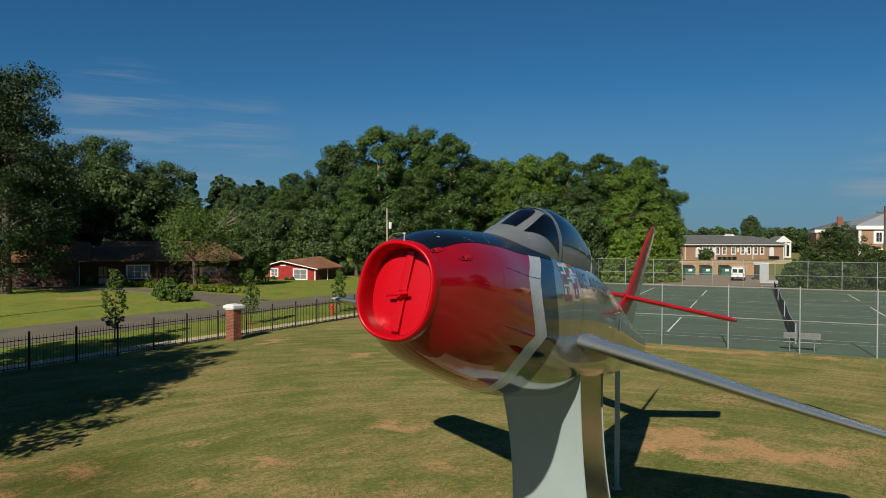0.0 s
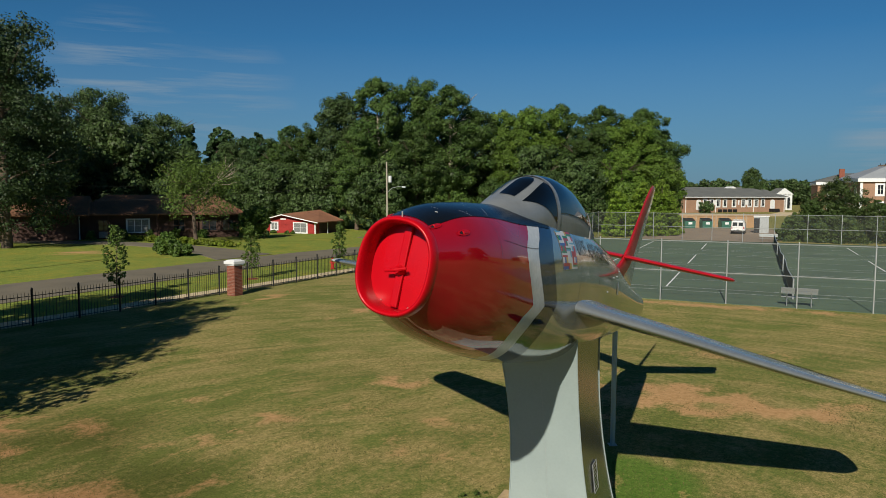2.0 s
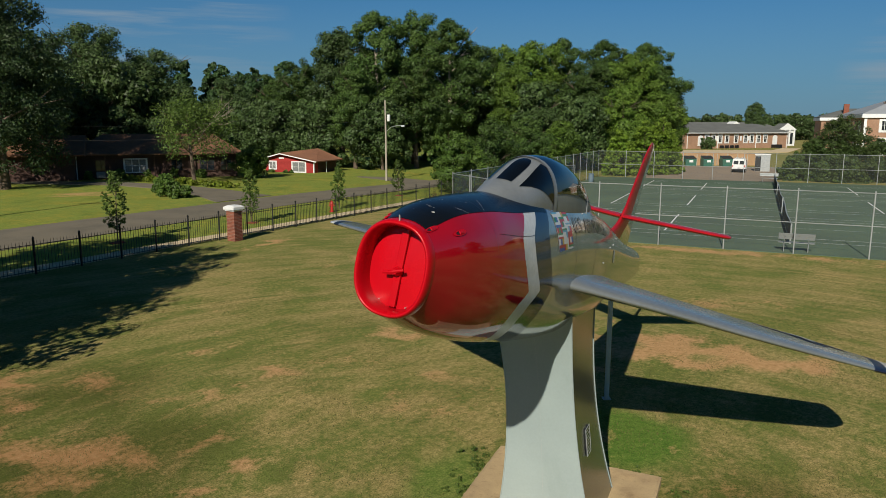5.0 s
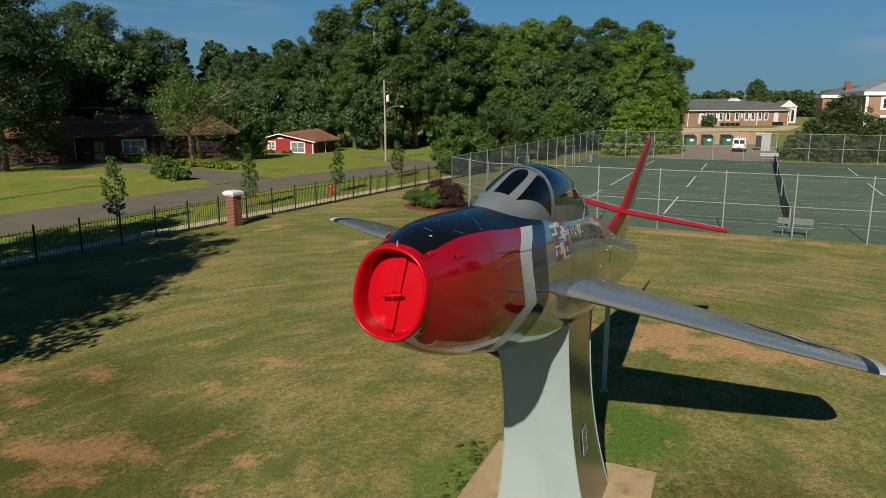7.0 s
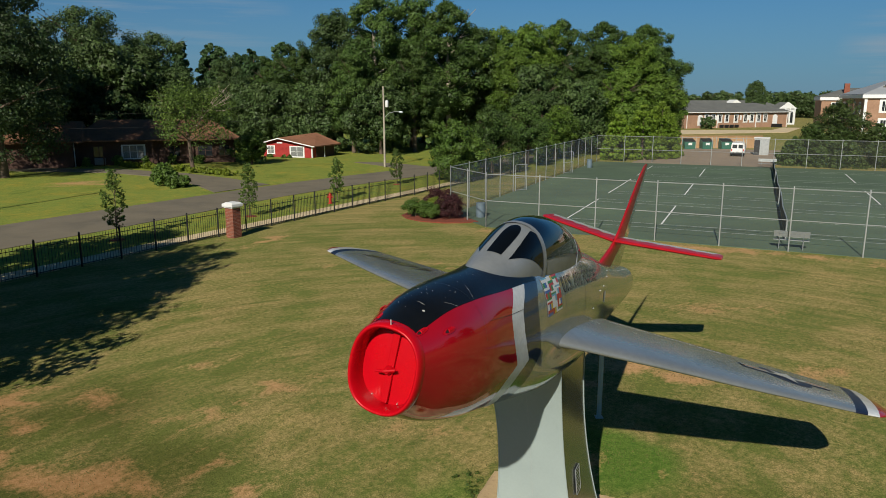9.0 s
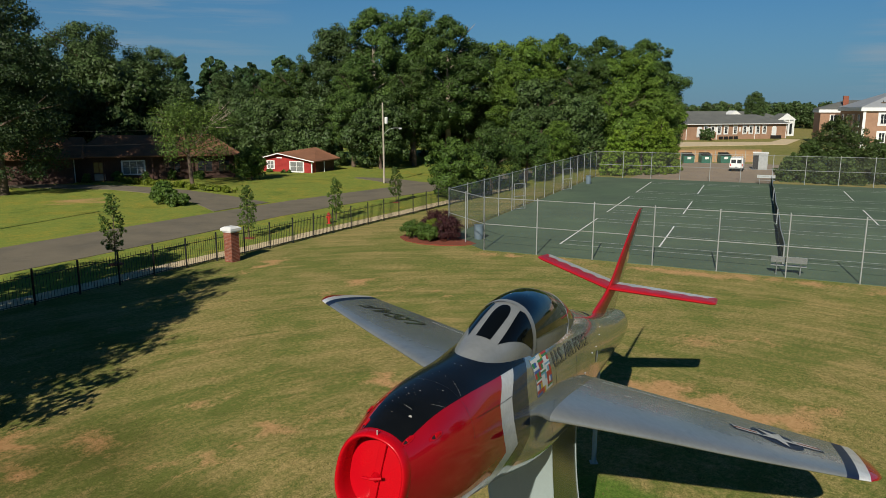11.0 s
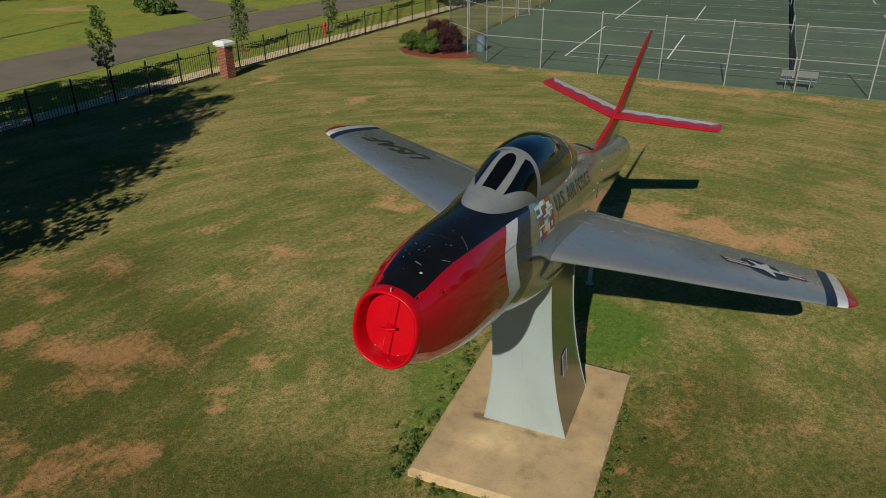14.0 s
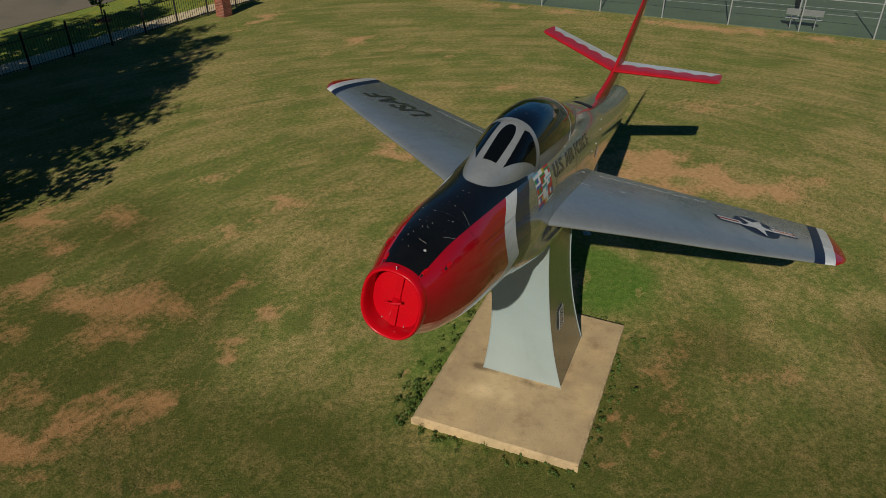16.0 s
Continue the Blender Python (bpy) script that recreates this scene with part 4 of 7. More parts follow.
# anti-glare panel on the nose
rows = []
for i in range(29):
    y = 0.03 + i * (2.68 - 0.03) / 28
    half = curve([0.03, 0.5, 1.0, 1.6, 2.2, 2.7], [30, 27.5, 29, 32, 34.5, 37])(y)
    rows.append([(y, 90 - half + (2 * half + 4) * k / 20) for k in range(21)])
panel = decal(rows, BLACK, "antiglare_panel", jet, "black anti-glare panel with chipped paint", 0.004)
rng = random.Random(5)
for k in range(34):
    y, th = (rng.gauss(0.70, 0.33), 90 + rng.gauss(5, 13)) if k < 50 else (rng.uniform(0.3, 1.8), rng.uniform(60, 120))
    if not 0.2 < y < 2.2:
        continue
    r = rng.uniform(0.002, 0.007) * (3.0 if k % 17 == 0 else 1)
    bm = bmesh.new()
    c = fuselage(y, th, 0.007)
    bm.faces.new([bm.verts.new(fuselage(y + r * math.sin(a) * rng.uniform(0.6, 1.3), th + 95 * r * math.cos(a) * rng.uniform(0.6, 1.3), 0.007)) for a in (0, 1.0, 2.1, 3.1, 4.2, 5.2)])
    part("paint_chip", bm, CHIP, panel)
# scratches through the black paint
for y0, y1, a0, a1 in ((1.02, 1.14, 62, 78), (0.60, 0.70, 74, 62), (0.40, 0.42, 84, 91)):
    decal([[(y0 + (y1 - y0) * k / 8 + d, a0 + (a1 - a0) * k / 8) for k in range(9)] for d in (-0.0016, 0.0016)], CHIP, "scratch", panel, lift=0.008)
# gun ports
for side in (1, -1):
    for y, th in ((0.09, 59), (0.39, 42)):
        a = th if side > 0 else 180 - th
        oval = lambda s, y=y, a=a: [(y + 0.090 * math.cos(t) * s, a + side * 3.6 * math.sin(t) * s) for t in [2 * math.pi * k / 20 for k in range(21)]]
        port = decal([oval(1.0), oval(0.66)], LIP_RED, "gun_port", jet, "recessed red gun port", 0.007)
        decal([oval(0.70), oval(0.02)], DARK, "port_opening", port, lift=0.005)
        p = fuselage(y, a, -0.004)
        part("blast_tube", tubed([p + Vector((0, -0.01, -0.004)), p + Vector((0, 0.06, 0.002))], [0.020, 0.030], 10), LIP_RED, port)
# panel joints on the nose
for y in (0.98,):
    decal([[(y + d, 20 + 140 * k / 40) for k in range(41)] for d in (-0.0015, 0.0015)], DARK, "panel_joint", jet, lift=0.0055)
for a in (37, 143):
    decal([[(1.1 + 1.0 * k / 30, a + d) for k in range(31)] for d in (-0.15, 0.15)], DARK, "panel_joint", jet, lift=0.003)
for y in (3.6, 4.7, 5.8, 7.2, 8.6, 10.2):
    decal([[(y + d, -75 + 330 * k / 70) for k in range(71)] for d in (-0.003, 0.003)], DARK, "panel_joint", jet, lift=0.002)
part("tail_pipe", tubed([(0, 12.3, -0.58), (0, 12.75, -0.58)], [0.385, 0.33], 40), SILVER, jet, smooth=50)
part("tail_pipe_opening", tubed([(0, 12.752, -0.58), (0, 12.756, -0.58)], 0.29, 32), DARK, jet)

# ---- cockpit ----
K_Y = [1.62, 1.9, 2.2, 2.5, 2.8, 3.1, 3.5, 3.9, 4.4, 4.9, 5.4, 5.9, 6.4]
k_top = curve(K_Y, [0.68, 0.80, 0.905, 1.035, 1.16, 1.23, 1.265, 1.26, 1.19, 1.08, 0.93, 0.79, 0.64])
k_w = curve(K_Y, [0.15, 0.235, 0.305, 0.355, 0.39, 0.425, 0.455, 0.465, 0.455, 0.425, 0.37, 0.29, 0.18])


def canopy(y, th, lift=0.0):
    """A point of the cockpit's hood; th in degrees from the left rail (0) over the top."""
    c, s = math.cos(radians(th)), math.sin(radians(th))
    base = f_top(y) - 0.22
    e = 2 / 2.2
    p = Vector((k_w(y) * math.copysign(abs(c) ** e, c), y, base + (k_top(y) - base) * abs(s) ** e))
    return p + Vector((c, -0.25 if y < 3 else 0.1, s)).normalized() * lift


bm = bmesh.new()
rows = [[bm.verts.new(canopy(1.62 + (6.4 - 1.62) * i / 60, -12 + 204 * k / 40)) for k in range(41)] for i in range(61)]
part("cockpit_fairing", grid_faces(bm, rows), FRAME_SILVER, jet, "silver windscreen frame and rear fairing", smooth=60)


def pane(corners, name, label, n=10, round_top=False):
    """A glass patch between four (y, th) corners: low-left, low-right, high-right, high-left."""
    a, b, c, d = corners
    rows = []
    for i in range(n + 1):
        t = i / n
        sh = 1.0
        if round_top and t > 0.62:
            sh = math.sqrt(max(0.0, 1 - ((t - 0.62) / 0.38) ** 2)) * 0.98 + 0.02
        lo = (a[0] + (d[0] - a[0]) * t, a[1] + (d[1] - a[1]) * t)
        hi = (b[0] + (c[0] - b[0]) * t, b[1] + (c[1] - b[1]) * t)
        mid = ((lo[0] + hi[0]) / 2, (lo[1] + hi[1]) / 2)
        row = []
        for k in range(n + 1):
            u = k / n
            y, th = lo[0] + (hi[0] - lo[0]) * u, lo[1] + (hi[1] - lo[1]) * u
            row.append((mid[0] + (y - mid[0]) * sh, mid[1] + (th - mid[1]) * sh))
        rows.append(row)
    return decal(rows, PANE, name, jet, label, 0.008, canopy)


pane(((2.20, 104), (2.20, 76), (2.88, 78), (2.88, 102)), "front_pane", "dark flat windscreen pane", 36, True)
for s in (1, -1):
    th = lambda a: a if s > 0 else 180 - a
    pane(((2.22, th(58)), (2.92, th(10)), (2.945, th(60)), (2.90, th(69))), "side_pane", "dark side windscreen pane", 10)
hood = decal([[(3.00 + 1.60 * i / 16, 21 + 138 * k / 30) for k in range(31)] for i in range(17)], GLASS, "canopy_glass", jet, "dark tinted canopy glass", 0.010, canopy)
decal([[(4.64 + 0.66 * i / 8, 26 + 128 * k / 30) for k in range(31)] for i in range(9)], GLASS, "rear_canopy_glass", jet, "rear canopy glass", 0.007, canopy)
decal([[(2.945 + 0.075 * i / 3, -8 + 196 * k / 30) for k in range(31)] for i in range(4)], FRAME_SILVER, "canopy_bow", jet, "broad silver windscreen bow", 0.014, canopy)
for y, r in ((4.62, 0.012),):
    bm = bmesh.new()
    tube(bm, [canopy(y, -8 + 196 * k / 30, 0.004) for k in range(31)], r, 8)
    part("canopy_bow", bm, FRAME_SILVER, jet, "silver canopy bow", smooth=60)
rng = random.Random(9)
for k in range(26):
    y, th = rng.uniform(3.15, 4.2), rng.uniform(70, 125)
    r = rng.uniform(0.004, 0.009)
    bm = bmesh.new()
    bm.faces.new([bm.verts.new(canopy(y + r * math.sin(a), th + 80 * r * math.cos(a), 0.013)) for a in (0, 1.3, 2.5, 3.8, 5.0)])
    part("paint_chip", bm, CHIP, hood)

# ---- wings ----
w_le = curve([0.0, 0.6, 2.75, 4.94, 5.4], [2.92, 3.42, 5.20, 7.00, 7.37])
w_te = curve([0.0, 0.6, 2.6, 4.66, 5.4], [6.28, 6.60, 7.70, 8.82, 9.20])
w_rise = curve([0, 0.6, 2, 3, 4.6, 5.4], [0.15, 0.14, 0.105, 0.065, 0.03, 0.02])
tip_x = curve([0, 0.08, 0.22, 0.5, 0.8, 1.0], [5.00, 5.14, 5.24, 5.20, 5.08, 4.94])


def wing_point(s, c, side, up=True, lift=0.0):
    """A point of the wing's skin: s from the root (0) to the tip (1), c from the leading edge (0) to the trailing edge (1)."""
    x = 0.35 + s * (tip_x(c) - 0.35)
    y = w_le(x) + c * (w_te(x) - w_le(x))
    chord = w_te(x) - w_le(x)
    t = (0.155 - 0.02 * s) * chord * (1.0 if up else 0.75)
    prof = 2.6 * (0.2969 * math.sqrt(c) - 0.126 * c - 0.3516 * c * c + 0.2843 * c**3 - 0.1036 * c**4)
    round_off = math.sqrt(max(0.0, 1 - max(0, (s - 0.95) / 0.05) ** 2))
    fillet = 0.10 * max(0, 1 - (x - 0.35) / 0.55) ** 2
    z = -0.17 - 0.100 * x - (0.021 * chord + 0.045) * (1 - 0.35 * c) - 0.05 * s * c + w_rise(x) * (1 - c) - 0.075 * c + (1 if up else -1) * (t * prof * round_off + fillet * min(1, 6 * prof)) + lift
    return Vector((side * x, y, z))


chords = [0, 0.004, 0.012, 0.025, 0.045, 0.07, 0.1, 0.135, 0.175, 0.22, 0.27, 0.32, 0.38, 0.44, 0.5, 0.56, 0.62, 0.68, 0.74, 0.8, 0.86, 0.91, 0.96, 1.0]
for side, lab in ((1, "left"), (-1, "right")):
    wing = None
    at_x = lambda x, c: min(1.0, (x - 0.35) / (tip_x(c) - 0.35))
    for nm, x0, x1, steps, mat, label in (("wing", 0.35, 4.61, 26, WING_GREY, "swept silver-grey wing"), ("navy_tip_band", 4.61, 4.80, 4, NAVY, "navy wingtip band"),
                                          ("white_tip_band", 4.80, 4.99, 4, WHITE, "white wingtip band"), ("red_wing_tip", 4.99, 5.5, 6, RED, "red wingtip")):
        bm = bmesh.new()
        rows = []
        for i in range(steps + 1):
            span = lambda c: at_x(x0, c) + (at_x(x1, c) - at_x(x0, c)) * i / steps
            rows.append([bm.verts.new(wing_point(span(c), c, side)) for c in chords[::-1]] + [bm.verts.new(wing_point(span(c), c, side, False)) for c in chords[1:-1]])
        grid_faces(bm, rows, True)
        ob = part(nm, bm, mat, jet, label, smooth=60)
        wing = wing or ob
    # control-surface joints and scuffs
    for s0, s1, c in ((0.12, 0.50, 0.80), (0.52, 0.87, 0.80)):
        bm = bmesh.new()
        rows = [[bm.verts.new(wing_point(s0 + (s1 - s0) * k / 20, c + d, side, True, 0.002)) for k in range(21)] for d in (-0.0015, 0.0015)]
        part("hinge_joint", grid_faces(bm, rows), DARK, wing)
    bm = bmesh.new()
    for k in range(34):
        s = 0.11 + 0.0115 * k
        for row in (0, 1):
            c = 0.865 + 0.014 * row
            s2 = s + 0.0057 * row
            q = [wing_point(s2 + a, c + e, side, True, 0.007) for a, e in ((0, 0), (0.0052, 0), (0.0052, 0.010), (0, 0.010))]
            bm.faces.new([bm.verts.new(p) for p in q])
    part("walkway_dashes", bm, WHITE_TRIM, wing, "white dashed walkway stencil", kind="stuff")
    if side > 0:
        bm = bmesh.new()
        for s, c, ds, dc in ((0.075, 0.60, 0.035, -0.004), (0.05, 0.40, 0.012, 0.02), (0.16, 0.55, 0.02, 0.01), (0.04, 0.15, 0.006, 0.01), (0.05, 0.12, 0.004, 0.01), (0.06, 0.78, 0.02, 0.03), (0.20, 0.62, 0.02, -0.002)):
            a, b = wing_point(s, c, 1, True, 0.004), wing_point(s + ds, c + dc, 1, True, 0.004)
            w = Vector((0, 0.006, 0))
            bm.faces.new([bm.verts.new(p) for p in (a - w, b - w * 0.3, b + w * 0.3, a + w)])
        part("scuff_marks", bm, CHIP, wing, kind="stuff")


def wing_xy(x, y, side, lift):
    """The wing's upper skin above (x, y)."""
    ax = abs(x)
    c = min(max((y - w_le(ax)) / (w_te(ax) - w_le(ax)), 0.001), 0.999)
    s = (ax - 0.35) / (tip_x(c) - 0.35)
    p = wing_point(s, c, side, True, lift)
    return p


def wing_patch(poly, mat, name, parent, side, lift, label=""):
    """A flat outline of (x, y) points laid on the wing, in rings towards its middle."""
    pts = []
    for p, q in zip(poly, poly[1:] + poly[:1]):
        n = max(1, math.ceil(math.dist(p, q) / 0.05))
        pts += [(p[0] + (q[0] - p[0]) * k / n, p[1] + (q[1] - p[1]) * k / n) for k in range(n)]
    cx, cy = sum(p[0] for p in pts) / len(pts), sum(p[1] for p in pts) / len(pts)
    bm = bmesh.new()
    rows = [[bm.verts.new(wing_xy(cx + (x - cx) * s, cy + (y - cy) * s, side, lift)) for x, y in pts] for s in (1, 0.8, 0.6, 0.4, 0.2, 0.02)]
    grid_faces(bm, rows, True)
    bm.faces.new(rows[-1])
    return part(name, bm, mat, parent, label)


# national insignia on the left wing: roundel, bars and star
ins_c, ins_a = Vector((3.61, 7.12)), radians(29)


def ins(u, v):
    return (ins_c.x + u * math.cos(ins_a) - v * math.sin(ins_a), ins_c.y + u * math.sin(ins_a) + v * math.cos(ins_a))


R0 = 0.375
left_wing = [o for o in jet.children if o.name.startswith("wing")][0]
roundel = wing_patch([ins(R0 * 1.08 * math.cos(a), R0 * 1.08 * math.sin(a)) for a in [2 * math.pi * k / 40 for k in range(40)]], NAVY, "roundel", left_wing, 1, 0.005, "navy roundel with a white star and bars")
for sg in (1, -1):
    wing_patch([ins(sg * u, v) for u, v in ((R0 * 0.9, -0.115), (R0 * 2.12, -0.115), (R0 * 2.12, 0.115), (R0 * 0.9, 0.115))], NAVY, "bar_border", left_wing, 1, 0.008)
    wing_patch([ins(sg * u, v) for u, v in ((R0 * 0.8, -0.085), (R0 * 2.02, -0.085), (R0 * 2.02, 0.085), (R0 * 0.8, 0.085))], WHITE, "bar", left_wing, 1, 0.011)
    wing_patch([ins(sg * u, v) for u, v in ((R0 * 0.95, -0.028), (R0 * 2.02, -0.028), (R0 * 2.02, 0.028), (R0 * 0.95, 0.028))], RED, "bar_stripe", left_wing, 1, 0.014)
star = []
for k in range(10):
    r = R0 if k % 2 == 0 else R0 * 0.382
    a = math.pi / 2 + k * math.pi / 5 + math.pi
    star.append(ins(r * math.cos(a), r * math.sin(a)))
bm = bmesh.new()
cv = bm.verts.new(wing_xy(ins_c.x, ins_c.y, 1, 0.017))
sv = [bm.verts.new(wing_xy(x, y, 1, 0.017)) for x, y in star]
for k in range(10):
    bm.faces.new((cv, sv[k], sv[(k + 1) % 10]))
part("star", bm, WHITE, left_wing, "white five-pointed star")


def letters(text, mat, name, parent, place, size, label="", bold=0.0):
    """Lettering from the built-in font; place maps the flat (x, y) of the text onto a surface."""
    cu = bpy.data.curves.new(name, "FONT")
    cu.body, cu.size, cu.resolution_u, cu.offset = text, size, 3, bold
    tmp = bpy.data.objects.new(name, cu)
    scene.collection.objects.link(tmp)
    dg = bpy.context.evaluated_depsgraph_get()
    me = bpy.data.meshes.new_from_object(tmp.evaluated_get(dg))
    bpy.data.objects.remove(tmp)
    bm = bmesh.new()
    bm.from_mesh(me)
    wide = max(v.co.x for v in bm.verts) if bm.verts else 1
    bmesh.ops.triangulate(bm, faces=bm.faces)
    for k in range(3):
        long = [e for e in bm.edges if e.calc_length() > 0.07]
        if long:
            bmesh.ops.subdivide_edges(bm, edges=long, cuts=1)
            bmesh.ops.triangulate(bm, faces=bm.faces)
    for v in bm.verts:
        v.co = place(v.co.x / wide, v.co.y)
    # one part for each letter
    left = set(bm.verts)
    while left:
        todo = [left.pop()]
        isle = set(todo)
        while todo:
            for e in todo.pop().link_edges:
                for w in e.verts:
                    if w in left:
                        left.discard(w)
                        isle.add(w)
                        todo.append(w)
        one = bmesh.new()
        twin = {v: one.verts.new(v.co) for v in isle}
        for f in bm.faces:
            if f.verts[0] in isle:
                one.faces.new([twin[v] for v in f.verts])
        part("letter", one, mat, parent, label)
    bm.free()


right_wing = [o for o in jet.children if o.name.startswith("wing")][1]
letters("USAF", SIGN_INK, "lettering", right_wing, lambda u, h: wing_xy(-(2.48 + 1.50 * u + 0.46 * h), 6.85 + 0.73 * u - 0.80 * h, -1, 0.006), 0.80, "dark painted letter", 0.022)
letters("U.S. AIR FORCE", SIGN_INK, "lettering", hull, lambda u, h: fuselage(3.55 + 2.1 * u, 32.5 - 0.5 * u + h * 46, 0.009), 0.44, "dark painted letter", 0.008)
# patchwork of small painted flags below the cockpit
rng = random.Random(21)
flags = decal([[(2.82 + 0.58 * k / 8, 22 + 30 * i / 8) for k in range(9)] for i in range(9)], FLAG_COLS[1], "flag_panel", hull, "patchwork of small painted flags", 0.004)
for i in range(7):
    for k in range(3):
        y0, t0 = 2.82 + 0.1933 * k, 22 + 30 / 7 * i
        cols = rng.sample((0, 1, 2, 1, 4, 5, 0, 3, 1), 3)
        for q in range(3 if (i * 3 + k) % 4 else 2):
            n = 3 if (i * 3 + k) % 4 else 2
            if (i + k) % 2:
                cell = [[(y0 + 0.1933 * (q + e) / n, t0 + 30 / 7 * h) for e in (0, 1)] for h in (0, 1)]
            else:
                cell = [[(y0 + 0.1933 * e, t0 + 30 / 7 * (q + h) / n) for e in (0, 1)] for h in (0, 1)]
            decal(cell, FLAG_COLS[cols[q]], "flag_stripe", flags, lift=0.007)
# small fittings on the left side
decal([[(6.42 + 0.10 * math.cos(a) * s, 12 + 6.5 * math.sin(a) * s) for a in [2 * math.pi * k / 18 for k in range(19)]] for s in (1.0, 0.02)], WHITE, "hatch", hull, "white oval hatch", 0.006)
for y, th in ((5.9, 20), (6.3, 24), (6.9, 36), (7.4, 48), (3.9, 58), (4.3, 52), (5.4, 6)):
    p = fuselage(y, th, 0.0)
    part("fitting", tube(bmesh.new(), [p, fuselage(y, th, 0.012)], [0.012, 0.007], 8), GALV, hull)
# dorsal intake scoop
decal([[(7.30 + 0.42 * i / 4, 74 + 24 * k / 6) for k in range(7)] for i in range(5)], DARK, "vent_opening", jet, "dark dorsal vent opening", 0.006)


# ---- tail ----
fin_le = curve([-0.3, 0.0, 0.2, 0.38, 0.56, 1.2, 2.22, 2.34], [8.3, 8.75, 9.35, 10.05, 10.45, 11.05, 12.02, 12.25])
fin_te = curve([-0.3, 0.2, 0.56, 1.2, 2.22, 2.34], [12.30, 12.32, 12.35, 12.5, 12.80, 12.78])


def fin_point(z, c, side):
    a, b = fin_le(z), fin_te(z)
    prof = 2.6 * (0.2969 * math.sqrt(c) - 0.126 * c - 0.3516 * c * c + 0.2843 * c**3 - 0.1036 * c**4)
    t = 0.125 * min(b - a, 2.0) * math.sqrt(max(0, 1 - max(0, (z - 2.2) / 0.14) ** 2))
    return Vector((side * t * prof, a + c * (b - a), z))


def fin_piece(c_list, mat, name, label):
    bm = bmesh.new()
    zs = [-0.3, -0.1, 0.05, 0.2, 0.3, 0.38, 0.47, 0.56, 0.8, 1.1, 1.5, 1.9, 2.15, 2.25, 2.31, 2.34]
    rows = [[bm.verts.new(fin_point(z, c, 1)) for c in c_list[::-1]] + [bm.verts.new(fin_point(z, c, -1)) for c in c_list[(1 if c_list[0] == 0 else 0):]] for z in zs]
    grid_faces(bm, rows, False)
    return part(name, bm, mat, jet, label, smooth=60)


fin = fin_piece([0, 0.01, 0.03, 0.07, 0.13, 0.20, 0.30, 0.40, 0.48], TAIL_RED, "fin_leading_edge", "red fin leading edge")
fin_piece([0.48, 0.52, 0.56, 0.6, 0.78, 0.9, 1.0], SILVER, "fin", "polished silver fin")
for sg in (1, -1):
    # tailplane: red leading part with a scalloped edge, pale trailing part
    def tail_skin(s, c, u):
        x = 0.02 + 2.18 * s
        ch = 1.12 - 0.12 * s
        rd = math.sqrt(max(0.0, 1 - max(0, (s - 0.93) / 0.07) ** 2))
        prof = 2.6 * (0.2969 * math.sqrt(c) - 0.126 * c - 0.3516 * c * c + 0.2843 * c**3 - 0.1036 * c**4)
        prof = min(prof, 0.26) if c < 0.3 else 0.26 - 0.05 * (c - 0.3)
        return (sg * x, 10.35 + 0.90 * x + 0.12 * (1 - rd) + c * ch * (0.82 + 0.18 * rd), 0.548 + u * 0.19 * ch * prof * (0.15 + 0.85 * rd))

    def scallop(s):
        return 0.46 + 0.17 * abs(math.sin(s * math.pi * 5.5)) if s < 0.90 else min(1.0, 0.62 + 5.0 * (s - 0.90))

    red_bm, pale_bm = bmesh.new(), bmesh.new()
    red_rows, pale_rows = [], []
    for i in range(97):
        s = i / 96
        e = scallop(s)
        q = (1, 0.8, 0.6, 0.4, 0.25, 0.12, 0.05, 0.015, 0)
        red_rows.append([red_bm.verts.new(tail_skin(s, e * k, 1)) for k in q] + [red_bm.verts.new(tail_skin(s, e * k, -1)) for k in q[-2::-1]])
        w = (0, 0.3, 0.6, 0.85, 1)
        pale_rows.append([pale_bm.verts.new(tail_skin(s, e + (1 - e) * k, 1)) for k in w] + [pale_bm.verts.new(tail_skin(s, e + (1 - e) * k, -1)) for k in w[-2::-1]])
    grid_faces(red_bm, red_rows)
    grid_faces(pale_bm, pale_rows)
    stab = part("tailplane", red_bm, TAIL_RED, jet, "red swept tailplane with a scalloped paint edge", smooth=60)
    part("tailplane_rear", pale_bm, WHITE, stab, "pale rear half of the tailplane", smooth=60)

# slim prop under the tail
strut = thing("support_post", "slim pale steel post under the jet's tail", "post", pose(3.72, 15.05, 0))
part("tube", tubed([(0, 0, 0), (0, 0, 2.95)], 0.055, 14), PYLON, strut, smooth=50)
part("base_plate", boxed(-0.09, 0.09, -0.09, 0.09, 0, 0.02, 0.004), PYLON, strut)

